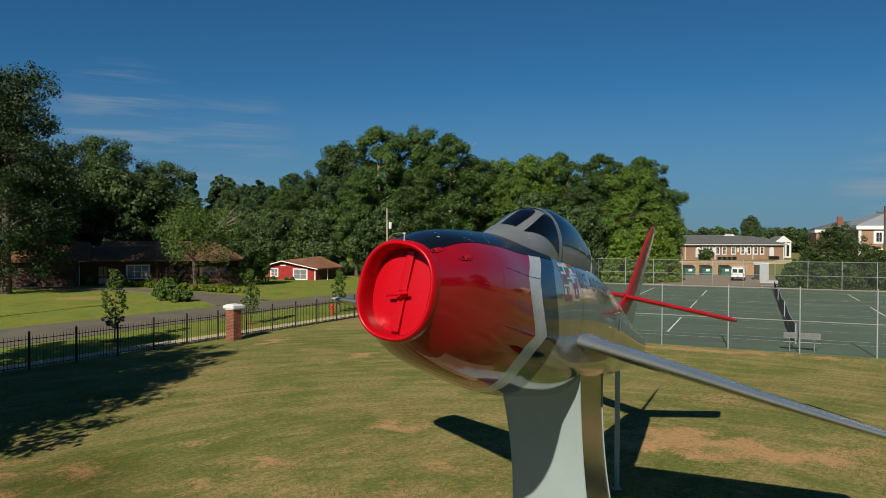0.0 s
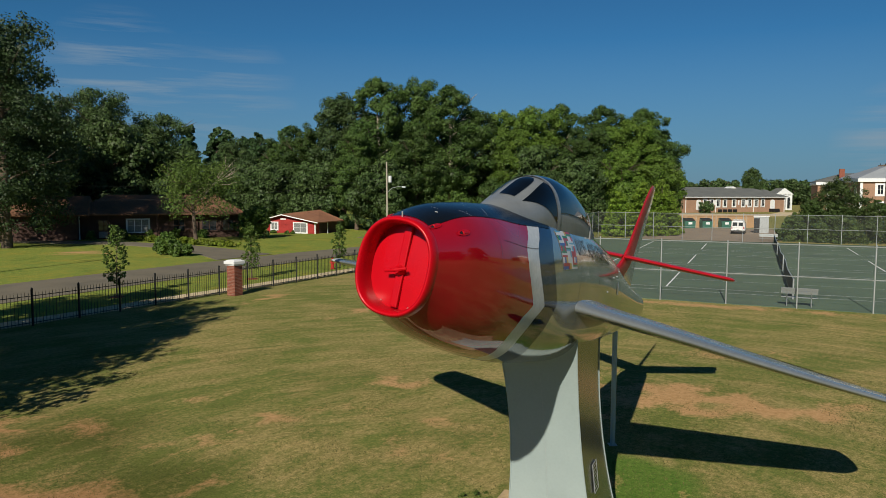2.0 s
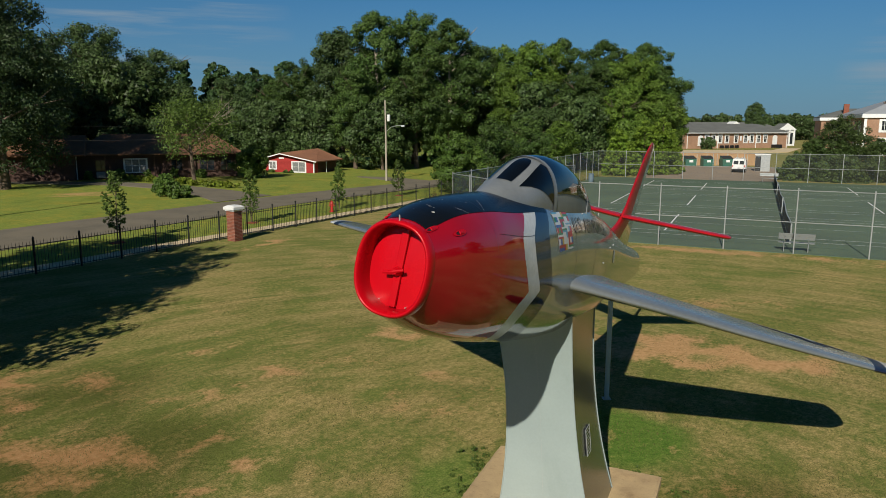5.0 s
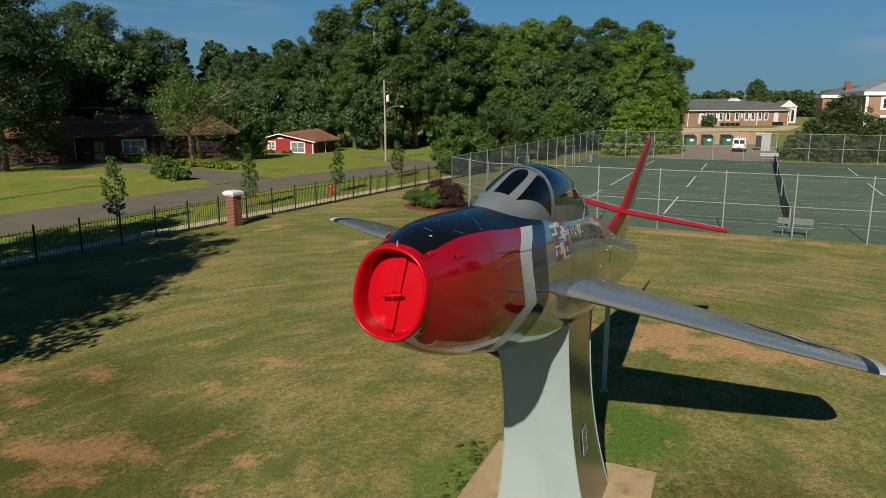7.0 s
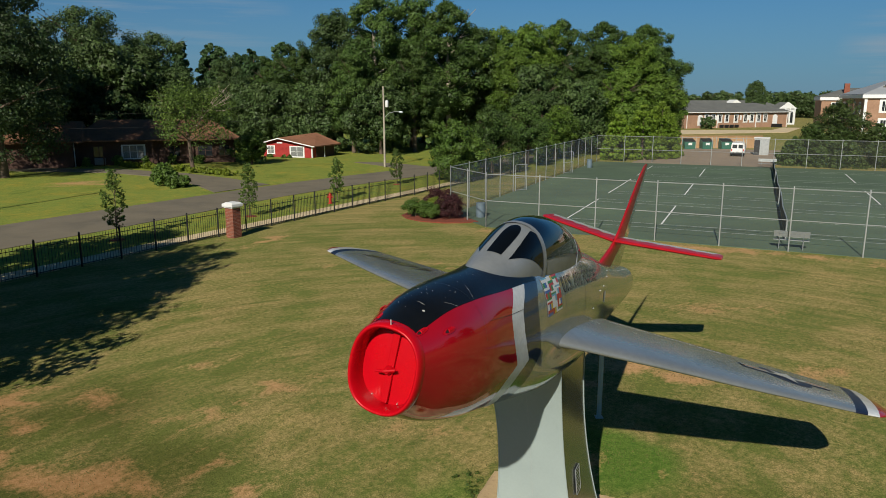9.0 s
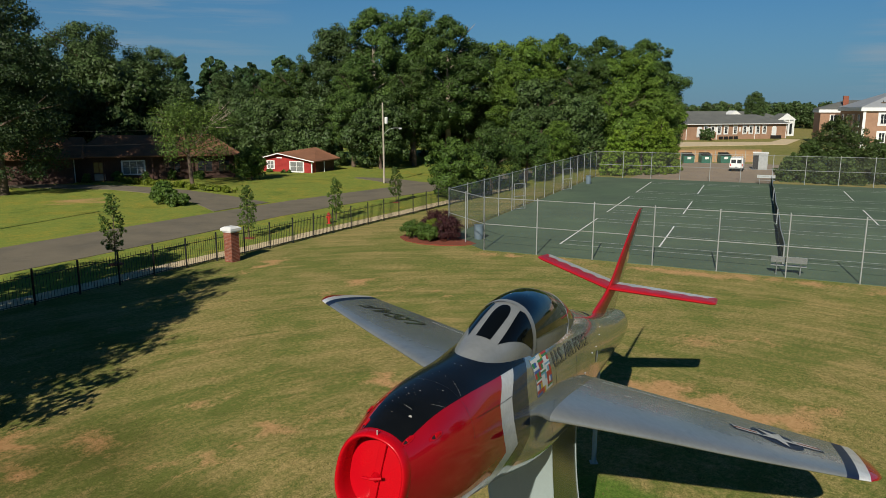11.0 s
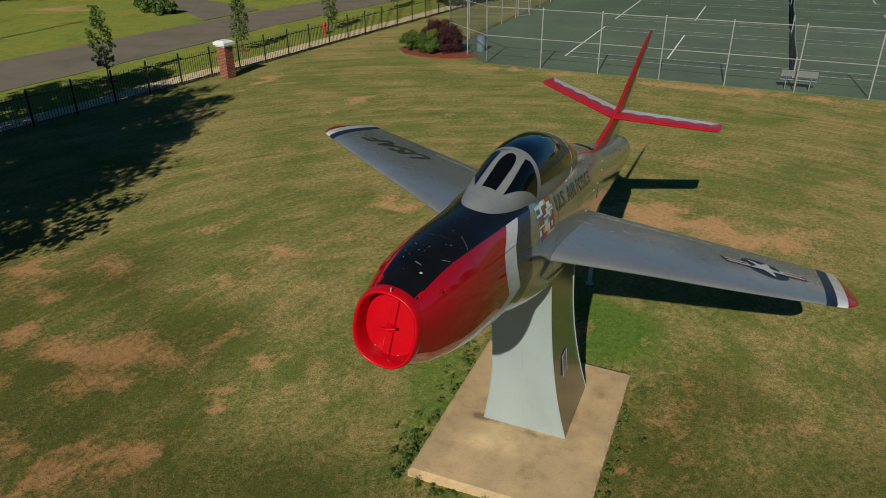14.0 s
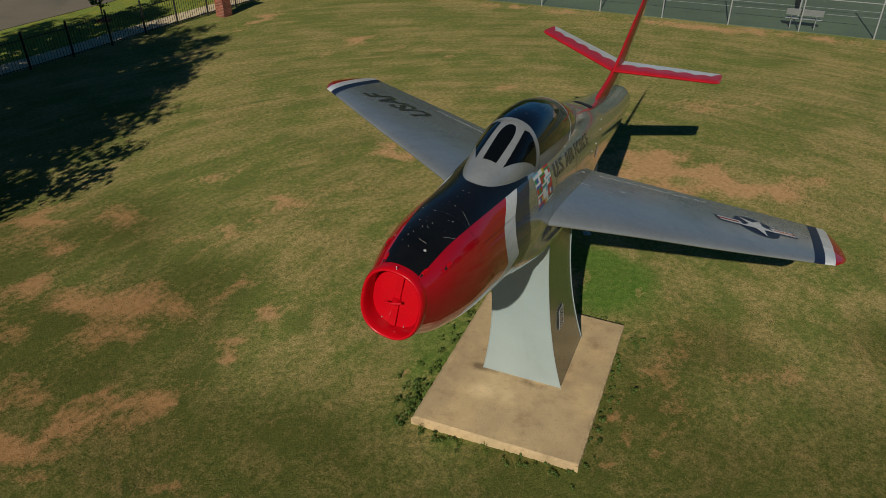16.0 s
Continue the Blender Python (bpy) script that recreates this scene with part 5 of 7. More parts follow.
# ---- trees ----
def leaf_cloud(name, lobes, count, size, mat, parent, seed, droop=0.0, squash=1.0, flat=0.8):
    """Many small leaf blades in flattened sprays over rounded lobes (x, y, z, r), with dark gaps between the sprays."""
    r = np.random.RandomState(seed)
    lobes = np.array(lobes, float)
    m = 11 if len(lobes) < 60 else 3
    sd = r.normal(size=(len(lobes), m, 3)) + np.array([0, 0, 0.2])
    sd /= np.linalg.norm(sd, axis=2, keepdims=True)
    ctr = lobes[:, None, :3] + sd * lobes[:, None, 3:4] * r.uniform(0.55, 0.92, (len(lobes), m, 1)) * np.array([1, 1, squash])
    srad = lobes[:, None, 3] * r.uniform(0.20, 0.46, (len(lobes), m))
    sprays = np.concatenate((ctr.reshape(-1, 3), srad.reshape(-1, 1)), 1)
    core = lobes * np.array([1, 1, 1, 0.75])
    every = np.concatenate((sprays, core))
    w = every[:, 3] ** 2
    w[len(sprays):] *= 0.14
    pick = r.choice(len(every), count, p=w / w.sum())
    d = r.normal(size=(count, 3))
    d /= np.linalg.norm(d, axis=1, keepdims=True)
    L = every[pick]
    rad = L[:, 3] * (1.10 - 0.62 * r.rand(count) ** 1.5)
    p = L[:, :3] + d * rad[:, None] * np.where(pick < len(sprays), flat, squash)[:, None] ** np.array([0, 0, 1])
    out = sd.reshape(-1, 3)[np.minimum(pick, len(sprays) - 1)]
    n = d * 0.85 + out * 0.25 + r.normal(size=(count, 3)) * 0.36 + np.array([0, 0, 0.2 - droop])
    n /= np.linalg.norm(n, axis=1, keepdims=True)
    a = np.cross(n, r.normal(size=(count, 3)))
    a /= np.linalg.norm(a, axis=1, keepdims=True)
    b = np.cross(n, a)
    s = size * (0.55 + 0.9 * r.rand(count))[:, None]
    V = np.stack((p - a * s, p + a * s * 0.35 - b * s * 0.8, p + a * s * 0.75 + b * s * 0.75), 1).reshape(-1, 3)
    F = np.arange(count * 3).reshape(-1, 3)
    me = bpy.data.meshes.new(name)
    me.from_pydata(V.tolist(), [], F.tolist())
    me.materials.append(mat)
    ob = new(name, me)
    ob.parent = parent
    return ob


def limbs(bm, start, height, spread, rnd, n=7, r0=0.3):
    """A tapered trunk with limbs."""
    lean = Vector((rnd.uniform(-0.05, 0.05), rnd.uniform(-0.05, 0.05), 1))
    trunk = [Vector(start) + lean * (height * t) + Vector((rnd.uniform(-0.1, 0.1), rnd.uniform(-0.1, 0.1), 0)) * t * height * 0.1 for t in (0, 0.15, 0.4, 0.65, 0.9)]
    tube(bm, trunk, [r0 * k for k in (1.25, 1.0, 0.8, 0.5, 0.12)], 9)
    for i in range(n):
        t = rnd.uniform(0.3, 0.8)
        base = Vector(start) + lean * (height * t)
        a = i * 2.4 + rnd.uniform(-0.4, 0.4)
        reach = spread * rnd.uniform(0.6, 0.95)
        tip = base + Vector((math.cos(a) * reach, math.sin(a) * reach, height * rnd.uniform(0.06, 0.28)))
        mid = (base + tip) / 2 + Vector((0, 0, height * 0.02))
        tube(bm, [base, mid, tip], [r0 * 0.38, r0 * 0.24, r0 * 0.05], 6)
        tube(bm, [mid, mid + (tip - mid) * 0.6 + Vector((rnd.uniform(-1, 1), rnd.uniform(-1, 1), 1.0)) * reach * 0.2], [r0 * 0.18, r0 * 0.04], 5)
    return bm


def broadleaf(name, label, h, rad, base, mat, seed, count, leaf, n_lobes=16, bark=None, limb_n=7):
    """A broad-leaved tree at the origin."""
    rnd = random.Random(seed)
    t = thing(name, label, "tree")
    part("trunk", limbs(bmesh.new(), (0, 0, -0.2), h * 0.92, rad * 0.8, rnd, limb_n, h * 0.017 + 0.06), bark or BARK, t, smooth=60)
    lobes = []
    for i in range(n_lobes):
        k = (i + 0.5) / n_lobes
        z = base + (h - base) * (0.08 + 0.84 * k)
        env = math.sin(math.pi * min(1, 0.18 + 0.80 * k)) ** 0.6
        a = i * 2.399 + rnd.uniform(-0.5, 0.5)
        rr = rad * env * rnd.uniform(0.40, 0.72)
        lr = rad * rnd.uniform(0.30, 0.46) * (0.75 + 0.35 * env)
        lobes.append((math.cos(a) * rr, math.sin(a) * rr, min(z, h - lr * 0.9), lr))
    lobes.append((0, 0, (h + base) / 2, rad * 0.62))
    lobes.append((rnd.uniform(-1, 1) * rad * 0.15, 0, h - rad * 0.36, rad * 0.38))
    leaf_cloud("crown", lobes, count, leaf, mat, t, seed)
    return t


def conifer(name, label, h, rad, mat, seed, count, leaf, base=0.5, full=1.0, bark=None):
    """A conical evergreen of stacked boughs."""
    rnd = random.Random(seed)
    t = thing(name, label, "tree")
    part("trunk", tubed([(0, 0, -0.2), (0, 0, h * 0.5), (0, 0, h * 0.95)], [h * 0.018 + 0.05, h * 0.012 + 0.03, 0.03], 8), bark or BARK, t, smooth=60)
    lobes = []
    rings = max(6, int(h / 0.75))
    for i in range(rings):
        k = i / (rings - 1)
        z = base + (h - base) * (0.04 + 0.92 * k)
        env = rad * ((1 - k) ** (0.7 / full) + 0.05) * rnd.uniform(0.90, 1.06)
        m = max(2, round(15 * env / rad) + 1)
        for j in range(m):
            a = j * 2 * math.pi / m + i * 1.3 + rnd.uniform(-0.3, 0.3)
            lr = max(0.22, rad * 0.22)
            d = max(0.0, env - lr * 0.7) * rnd.uniform(0.80, 1.0)
            lobes.append((math.cos(a) * d, math.sin(a) * d, min(z, h - lr * 0.8), lr))
    leaf_cloud("crown", lobes, count, leaf, mat, t, seed, 0.4)
    return t


def pine(name, label, h, mat, seed, count):
    """A tall bare-stemmed pine with a ragged top."""
    rnd = random.Random(seed)
    t = thing(name, label, "tree")
    bm = bmesh.new()
    tube(bm, [(0, 0, -0.2), (0.1, 0, h * 0.5), (0, 0.1, h)], [0.26, 0.2, 0.03], 8)
    lobes = []
    for i in range(22):
        k = 0.22 + 0.76 * i / 21
        a = i * 2.4
        reach = h * 0.17 * (1.15 - k) * rnd.uniform(0.6, 1.3) + 0.35
        tip = Vector((math.cos(a) * reach, math.sin(a) * reach, h * k + 0.4))
        tube(bm, [(0, 0, h * k - 0.2), tip], [0.07, 0.02], 5)
        lobes.append((tip.x * 0.8, tip.y * 0.8, tip.z, rnd.uniform(0.75, 1.25) * (1.3 - 0.5 * k)))
    lobes.append((0, 0, h - 0.4, 0.7))
    part("trunk", bm, BARK, t, smooth=60)
    leaf_cloud("crown", lobes, count, 0.34, mat, t, seed, 0.0, 0.75)
    return t


def place(proto, x, y, s=1.0, turn=0.0, sz=None, z=0.0):
    ob = copy_thing(proto, pose(x, y, z, 0, 0, turn) @ Matrix.Diagonal((s, s, sz or s, 1)))
    return ob


protos = {
    "oak": broadleaf("oak_tree", "dark green broad oak tree with dense lobed crown", 20, 8.0, 1.5, LEAF_DARK, 11, 55000, 0.14, 21),
    "near": broadleaf("oak_tree", "tall feathery blue-green tree at the lawn's edge", 20, 7.6, 1.2, LEAF_NEAR, 25, 60000, 0.115, 26),
    "oak_b": broadleaf("oak_tree", "tall dark oak tree with an uneven crown", 20, 6.6, 3.5, LEAF_DARK, 12, 45000, 0.145, 17),
    "mid": broadleaf("broadleaf_tree", "tall mid-green broadleaf tree at the wood's edge", 20, 6.2, 3.5, LEAF_MID, 13, 50000, 0.14, 19),
    "mid_b": broadleaf("broadleaf_tree", "leafy mid-green tree with open limbs and gaps", 20, 5.8, 4.5, LEAF_MID, 14, 41000, 0.14, 15, PALE_BARK, 14),
    "bright": broadleaf("broadleaf_tree", "bright green broadleaf tree at the wood's edge", 17, 5.6, 1.0, LEAF_BRIGHT, 15, 45000, 0.14, 17),
    "bright_b": broadleaf("broadleaf_tree", "bright green bushy tree", 12, 4.8, 0.6, LEAF_BRIGHT, 16, 30000, 0.13, 15),
    "low": broadleaf("broadleaf_tree", "low spreading green tree under the wood's edge", 9, 5.0, 0.3, LEAF_MID, 17, 24000, 0.17, 16),
    "low_dark": broadleaf("broadleaf_tree", "low dark green undergrowth tree", 10, 5.5, 0.2, LEAF_DARK, 18, 22000, 0.17, 14),
    "pine": pine("pine_tree", "tall slender dark pine", 17, LEAF_PINE, 19, 6000),
    "pine_b": pine("pine_tree", "tall ragged dark pine", 17, LEAF_PINE, 20, 6000),
    "shade": broadleaf("oak_tree", "open-crowned oak tree beside the field", 20, 7.8, 2.0, LEAF_SHRUB, 24, 13500, 0.25, 26),
    "far": broadleaf("distant_tree", "distant dark green tree in a far wood line", 12, 6.0, 0.2, LEAF_DARK, 21, 2300, 0.5, 14),
    "far_b": broadleaf("distant_tree", "distant green tree in a far wood line", 12, 5.4, 0.2, LEAF_DARK, 22, 2300, 0.5, 14),
}
# kind, x, y, height
stand = [
    ("near", -40.6, 66, 21.5), ("oak_b", -46.5, 77, 18), ("oak", -47.5, 98, 19.4), ("oak_b", -53, 95, 16), ("low_dark", -42, 92, 14),
    ("oak", -41.5, 105, 16.8), ("low_dark", -38, 96, 11), ("oak_b", -58, 84, 22), ("low_dark", -50, 72, 8), ("oak_b", -57, 70, 20),
    ("mid", -21.8, 112, 15.5), ("oak_b", -15.4, 110, 20.2), ("mid_b", -9, 106, 21.8), ("mid", -4.3, 110, 22.2), ("mid_b", 1.2, 107, 21), ("oak_b", 4.2, 113, 18.5),
    ("mid", -12, 99, 14), ("low_dark", -17, 100, 9.5), ("mid", -3.6, 100, 14.5), ("low_dark", -8, 96, 9.5),
    ("bright", 9.8, 115, 18.2), ("bright", 14.3, 112, 18.6), ("mid_b", 18.8, 118, 19.4), ("low_dark", 13.6, 103, 12.0), ("bright", 10.5, 106, 14.5),
]
stand2 = [
    ("mid_b", 24.4, 108, 18.2), ("mid", 20.8, 105, 14.8), ("bright", 27.4, 106, 16.2), ("mid_b", 31.4, 110, 18.0), ("mid", 33.2, 112, 15.2), ("bright_b", 34.0, 113, 11.5),
    ("bright_b", 24.4, 98, 11.2), ("low_dark", 18.2, 96, 9.8), ("bright_b", 31.6, 104, 10.8), ("low_dark", 13.2, 94, 8.2),
    ("low_dark", -10, 122, 11), ("low_dark", -3, 124, 11), ("low_dark", 3.5, 122, 11), ("low_dark", 9, 125, 11), ("low_dark", 15, 124, 11), ("low_dark", -35, 112, 9.5), ("low_dark", -29, 110, 9.5), ("low_dark", -24, 104, 9.5), ("mid", -27, 118, 14), ("oak_b", -34, 118, 14),
]
turn = random.Random(3)
for kind, x, y, h in stand + stand2:
    base_h = {"near": 20, "oak": 20, "oak_b": 20, "mid": 20, "mid_b": 20, "bright": 17, "bright_b": 12, "low": 9, "low_dark": 10}[kind]
    s = h / base_h
    place(protos[kind], x, y, s * turn.uniform(0.95, 1.08), turn.uniform(0, 360), s)
for i, (x, h) in enumerate([(-47, 16.6), (-43, 16.9), (-38.5, 15.2), (-34, 15.6), (-30, 16.8), (-50, 15.4), (-40.5, 16), (-36, 15), (-26.5, 15.6), (-53, 15), (-45, 14.6), (-32, 14.4)]):
    place(protos["pine" if i % 2 else "pine_b"], x, 132 + (i * 37 % 11), h / 17, i * 77, h / 17)
# trees out of view whose shade lies on the field, the brown house and the far lawn
for kind, x, y, h in (("shade", -18.2, 13.5, 13.5), ("shade", -21.4, 18.2, 13.0), ("shade", -16.2, 12.4, 10.5), ("oak", -62, 56, 13), ("low_dark", -62, 66, 12), ("oak", -68, 74, 18)):
    place(protos[kind], x, y, h / 20 if kind != "low_dark" else h / 10, turn.uniform(0, 360))
# wood on the far side of the field, behind and beside the viewer
for i in range(26):
    a = radians(62 + i * 9.2)
    d = 75 + (i * 29 % 23)
    x, y = math.sin(a) * d, math.cos(a) * d
    if Vector((x, y, 0)).normalized().dot(Vector((SUN_FROM.x, SUN_FROM.y, 0)).normalized()) < 0.9:
        place(protos[("far", "far_b")[i % 2]], x, y, turn.uniform(1.0, 1.3), turn.uniform(0, 360))
# far line of trees behind the school
for i in range(80):
    x = 90 + i * 2.5
    place(protos[("far", "far_b", "far")[i % 3]], x, 296 + (i * 53 % 31) - (x - 95) * 0.1, turn.uniform(0.74, 0.92), turn.uniform(0, 360))
place(protos["oak_b"], 104, 240, 0.68, 20)
for p in protos.values():
    for o in (*p.children_recursive, p):
        bpy.data.objects.remove(o)

# the half-bare tree on the lawn
yard = broadleaf("lawn_tree", "thin olive-green tree with dead pale branches on the lawn", 8.6, 5.4, 2.9, LEAF_YARD, 31, 9000, 0.10, 20, BARK, 11)
yard.matrix_basis = pose(-25.7, 73.9, 0)
rnd = random.Random(8)
bm = bmesh.new()
for i in range(9):
    a = radians(-30 + 14 * i)
    tip = Vector((2.4 + 1.9 * math.cos(a), math.sin(a) * 1.5, 7.0 + 1.6 * math.sin(a) + rnd.uniform(-0.4, 0.6)))
    tube(bm, [(0.4, 0, 4.2), (1.8, 0.2, 6.0), tip], [0.09, 0.06, 0.015], 5)
    tube(bm, [tip * 0.8 + Vector((0.4, 0, 1.2)), tip + Vector((rnd.uniform(-0.6, 0.6), 0, rnd.uniform(0.2, 0.8)))], [0.03, 0.008], 4)
part("dead_branches", bm, PALE_BARK, yard, "bare pale dead branches")
orn = broadleaf("ornamental_tree", "small rounded dark green tree on the lawn", 3.7, 2.4, 0.3, LEAF_SHRUB, 32, 7000, 0.13, 12)
orn.matrix_basis = pose(-21.3, 80.6, 0)
for i, (x, y, h, r, mat, cnt) in enumerate([(1.0, 63.5, 5.5, 3.0, LEAF_SHRUB, 9000), (5.2, 71, 6.6, 3.2, LEAF_MID, 8000), (9.6, 79, 6.8, 3.2, LEAF_MID, 8000), (14.0, 87, 6.6, 3.0, LEAF_BRIGHT, 7000)]):
    t = broadleaf("crepe_myrtle" if i == 0 else "small_tree", "bushy green small tree beside the court fence", h, r, 0.4, mat, 40 + i, int(cnt * 2.2), 0.095, 15)
    t.matrix_basis = pose(x, y, 0)
for i, (x, y, h, r) in enumerate([(21.5, 87, 5.4, 2.2), (24.8, 88, 6.6, 2.4), (27.5, 89.5, 7.0, 2.4), (29.4, 93, 5.6, 2.2)]):
    t = conifer("cypress_hedge_tree", "bright green feathery evergreen beside the court", h, r, LEAF_FEATHER, 50 + i, 26000, 0.10, 0.2, 1.6)
    t.matrix_basis = pose(x, y, 0)
for i, (x, y, h, r) in enumerate([(44.7, 80.2, 7.1, 5.6), (41.4, 79.6, 4.4, 3.2), (48.2, 79.0, 4.6, 3.0), (39.4, 79.8, 3.0, 2.2), (43.4, 78.0, 3.8, 3.6)]):
    t = conifer("cedar_tree", "broad bushy dark green cedar behind the court fence", h, r, LEAF_CEDAR, 60 + i, 40000, 0.085, -0.4, 1.25)
    t.matrix_basis = pose(x, y, 0)
# saplings on the verge
for i, (x, y, h) in enumerate([(-16.7, 36.1, 3.7), (-11.8, 43.7, 3.3), (-7.4, 51.1, 3.0), (-3.7, 60.9, 3.0)]):
    rnd = random.Random(70 + i)
    t = thing("sapling", "young slender tree with sparse dark leaves on the verge", "tree", pose(x, y, 0), group="verge saplings")
    part("trunk", limbs(bmesh.new(), (0, 0, -0.1), h * 0.95, 0.55, rnd, 9, 0.035), BARK, t, smooth=60)
    lobes = []
    for k in range(34):
        q = (k + 0.5) / 34
        reach = 0.62 * math.sin(math.pi * (0.16 + 0.82 * q)) ** 0.8
        a = k * 2.4 + rnd.uniform(-0.4, 0.4)
        d = reach * rnd.uniform(0.35, 1.0)
        lobes.append((math.cos(a) * d, math.sin(a) * d, h * (0.20 + 0.78 * q), rnd.uniform(0.15, 0.25)))
    leaf_cloud("crown", lobes, 2600, 0.05, LEAF_YARD, t, 70 + i)
    if i in (0, 1, 3):
        part("mulch_ring", tubed([(0, 0, -0.05), (0, 0, 0.05)], [0.5, 0.3], 14), MULCH, t)
# shrubs on the far lawn and by the drive
for x, y, h, r in ((-23.4, 60.2, 1.9, 1.2), (-21.9, 58.6, 1.1, 1.2), (-24.4, 61.0, 1.0, 0.8)):
    t = broadleaf("shrub", "loose green shrub on the lawn", h, r, 0.0, LEAF_SHRUB, int(h * 50), 4000, 0.09, 9)
    t.matrix_basis = pose(x, y, 0)
rnd = random.Random(77)
bm_l = []
for i in range(60):
    k = i / 59
    x, y = -34.5 + 14.6 * k + rnd.uniform(-0.4, 0.4), 77.6 - 9.6 * k + rnd.uniform(-0.5, 0.5)
    bm_l.append((x, y, rnd.uniform(0.15, 0.35), rnd.uniform(0.25, 0.45)))
border = thing("flower_border", "row of strappy lily leaves edging the driveway", "plants")
leaf_cloud("foliage", bm_l, 5000, 0.15, LEAF_LIME, border, 78)["kind"] = "stuff"

# ---- planted bed at the court corner ----
bed = thing("mulch_bed", "bed of red mulch beside the court corner", "mulch bed")
pts = [(-2.4, 44.0), (-2.0, 42.7), (-1.1, 41.7), (0.2, 41.2), (1.4, 41.2), (2.3, 41.6), (1.9, 42.5), (1.2, 43.6), (0.6, 45.0), (-0.6, 46.2), (-1.8, 45.6)]
part("mulch", prism(bmesh.new(), pts, -0.05, 0.06), MULCH, bed)
for k, (x, y, h, r, mat, lab) in enumerate([(-1.5, 43.6, 1.15, 0.85, LEAF_SHRUB, "clipped rounded green shrub"), (-0.6, 42.7, 1.1, 0.8, LEAF_SHRUB, "clipped rounded green shrub"),
                                      (-0.1, 43.6, 1.3, 0.7, LEAF_LIME, "yellow-green rounded shrub"), (0.6, 42.9, 1.55, 1.05, LEAF_PURPLE, "rounded purple-leaved shrub"),
                                      (0.0, 44.9, 1.75, 1.15, LEAF_PURPLE, "rounded purple-leaved shrub")]):
    t = thing("shrub", lab + " in the mulch bed", "shrub", pose(x, y, 0.03), group="bed shrubs")
    part("stem", tubed([(0, 0, 0), (0, 0, h * 0.6)], [0.05, 0.02], 6), BARK, t)
    rnd = random.Random(80 + k)
    lobes = [(0, 0, h * 0.5, r * 0.85)] + [(math.cos(a) * r * 0.45, math.sin(a) * r * 0.45, h * rnd.uniform(0.35, 0.66), r * 0.55) for a in [j * 1.05 for j in range(6)]]
    leaf_cloud("foliage", lobes, 9500, 0.036, mat, t, 80 + k, 0, 0.62 * h / r)
# weeds round the pad
weeds = thing("weed_tufts", "rough weeds and clover round the concrete slab", "weeds", kind="stuff")
rnd = random.Random(91)
lobes = []
for a, b, n, wid in ((pad_c[0], pad_c[3], 46, 0.30), (pad_c[0], pad_c[1], 26, 0.14), (pad_c[1], pad_c[2], 30, 0.2), (pad_c[3], pad_c[2], 12, 0.15)):
    out = ((a + b) / 2 - Vector((1.69, 9.98))).normalized()
    for i in range(n):
        p = a + (b - a) * rnd.random() + out * abs(rnd.gauss(0.02, wid))
        lobes.append((p.x, p.y, 0.02, rnd.uniform(0.05, 0.13)))
for i in range(30):
    lobes.append((rnd.gauss(-0.35, 0.25), rnd.gauss(9.2, 0.3), 0.03, rnd.uniform(0.06, 0.16)))
leaf_cloud("foliage", [(x, y, z, q * 0.75) for x, y, z, q in lobes], 22000, 0.013, LEAF_WEED, weeds, 92)["kind"] = "stuff"
# tufts of grass in the turf near the slab
tufts = thing("grass_tufts", "short uneven grass blades of the field", "grass", kind="stuff")
r = np.random.RandomState(4)
N = 90000
P = np.stack((r.uniform(-12, 14, N), r.uniform(5.5, 24, N), np.zeros(N)), 1)
keep = np.ones(N, bool)
q = (P[:, :2] - np.array([1.69, 9.98]))
keep &= ~((np.abs(q @ np.array(PX[:])) < 1.5) & (np.abs(q @ np.array(PY[:])) < 2.1))
P = P[keep & (value_noise(P[:, 0], P[:, 1], 0.9, 44) > 0.42)]
N = len(P)
a = r.uniform(0, 6.283, N)
lean = np.stack((np.cos(a), np.sin(a), np.zeros(N)), 1)
side = np.stack((-np.sin(a), np.cos(a), np.zeros(N)), 1)
hgt = r.uniform(0.015, 0.04, N)[:, None]
V = np.stack((P - side * 0.008, P + side * 0.008, P + lean * hgt * 0.8 + np.array([0, 0, 1]) * hgt), 1).reshape(-1, 3)
me = bpy.data.meshes.new("blades")
me.from_pydata(V.tolist(), [], np.arange(N * 3).reshape(-1, 3).tolist())
me.materials.append(material("grass_blade", (0.085, 0.090, 0.026), 0.85, color2=(0.13, 0.115, 0.04), scale=0.8, island=0.4, spec=0.15))
ob = new("blades", me)
ob.parent = tufts
ob["kind"] = "stuff"

# ---- iron fence, brick pier and street things ----
iron = thing("iron_fence", "black iron picket fence with square posts along the pavement", "fence")
posts = resample(FENCE_LINE, 1.98)
bm = tubed([(0, 0, 0.06), (0, 0, 1.32), (0, 0, 1.40)], [0.011, 0.011, 0.002], 4)
picket_mesh = bpy.data.meshes.new("picket")
bm.to_mesh(picket_mesh)
bm.free()
picket_mesh.materials.append(FENCE_BLACK)
pier_xy = Vector((-10.86, 36.9))
for p in posts:
    if (p - pier_xy).length < 0.7:
        continue
    po = part("post", boxed(-0.035, 0.035, -0.035, 0.035, -0.05, 1.48, 0.004), FENCE_BLACK, iron)
    po.location = (*p, 0)
    cap = part("post_cap", tubed([(0, 0, 1.48), (0, 0, 1.51), (0, 0, 1.56)], [0.05, 0.05, 0.012], 4), FENCE_BLACK, po)
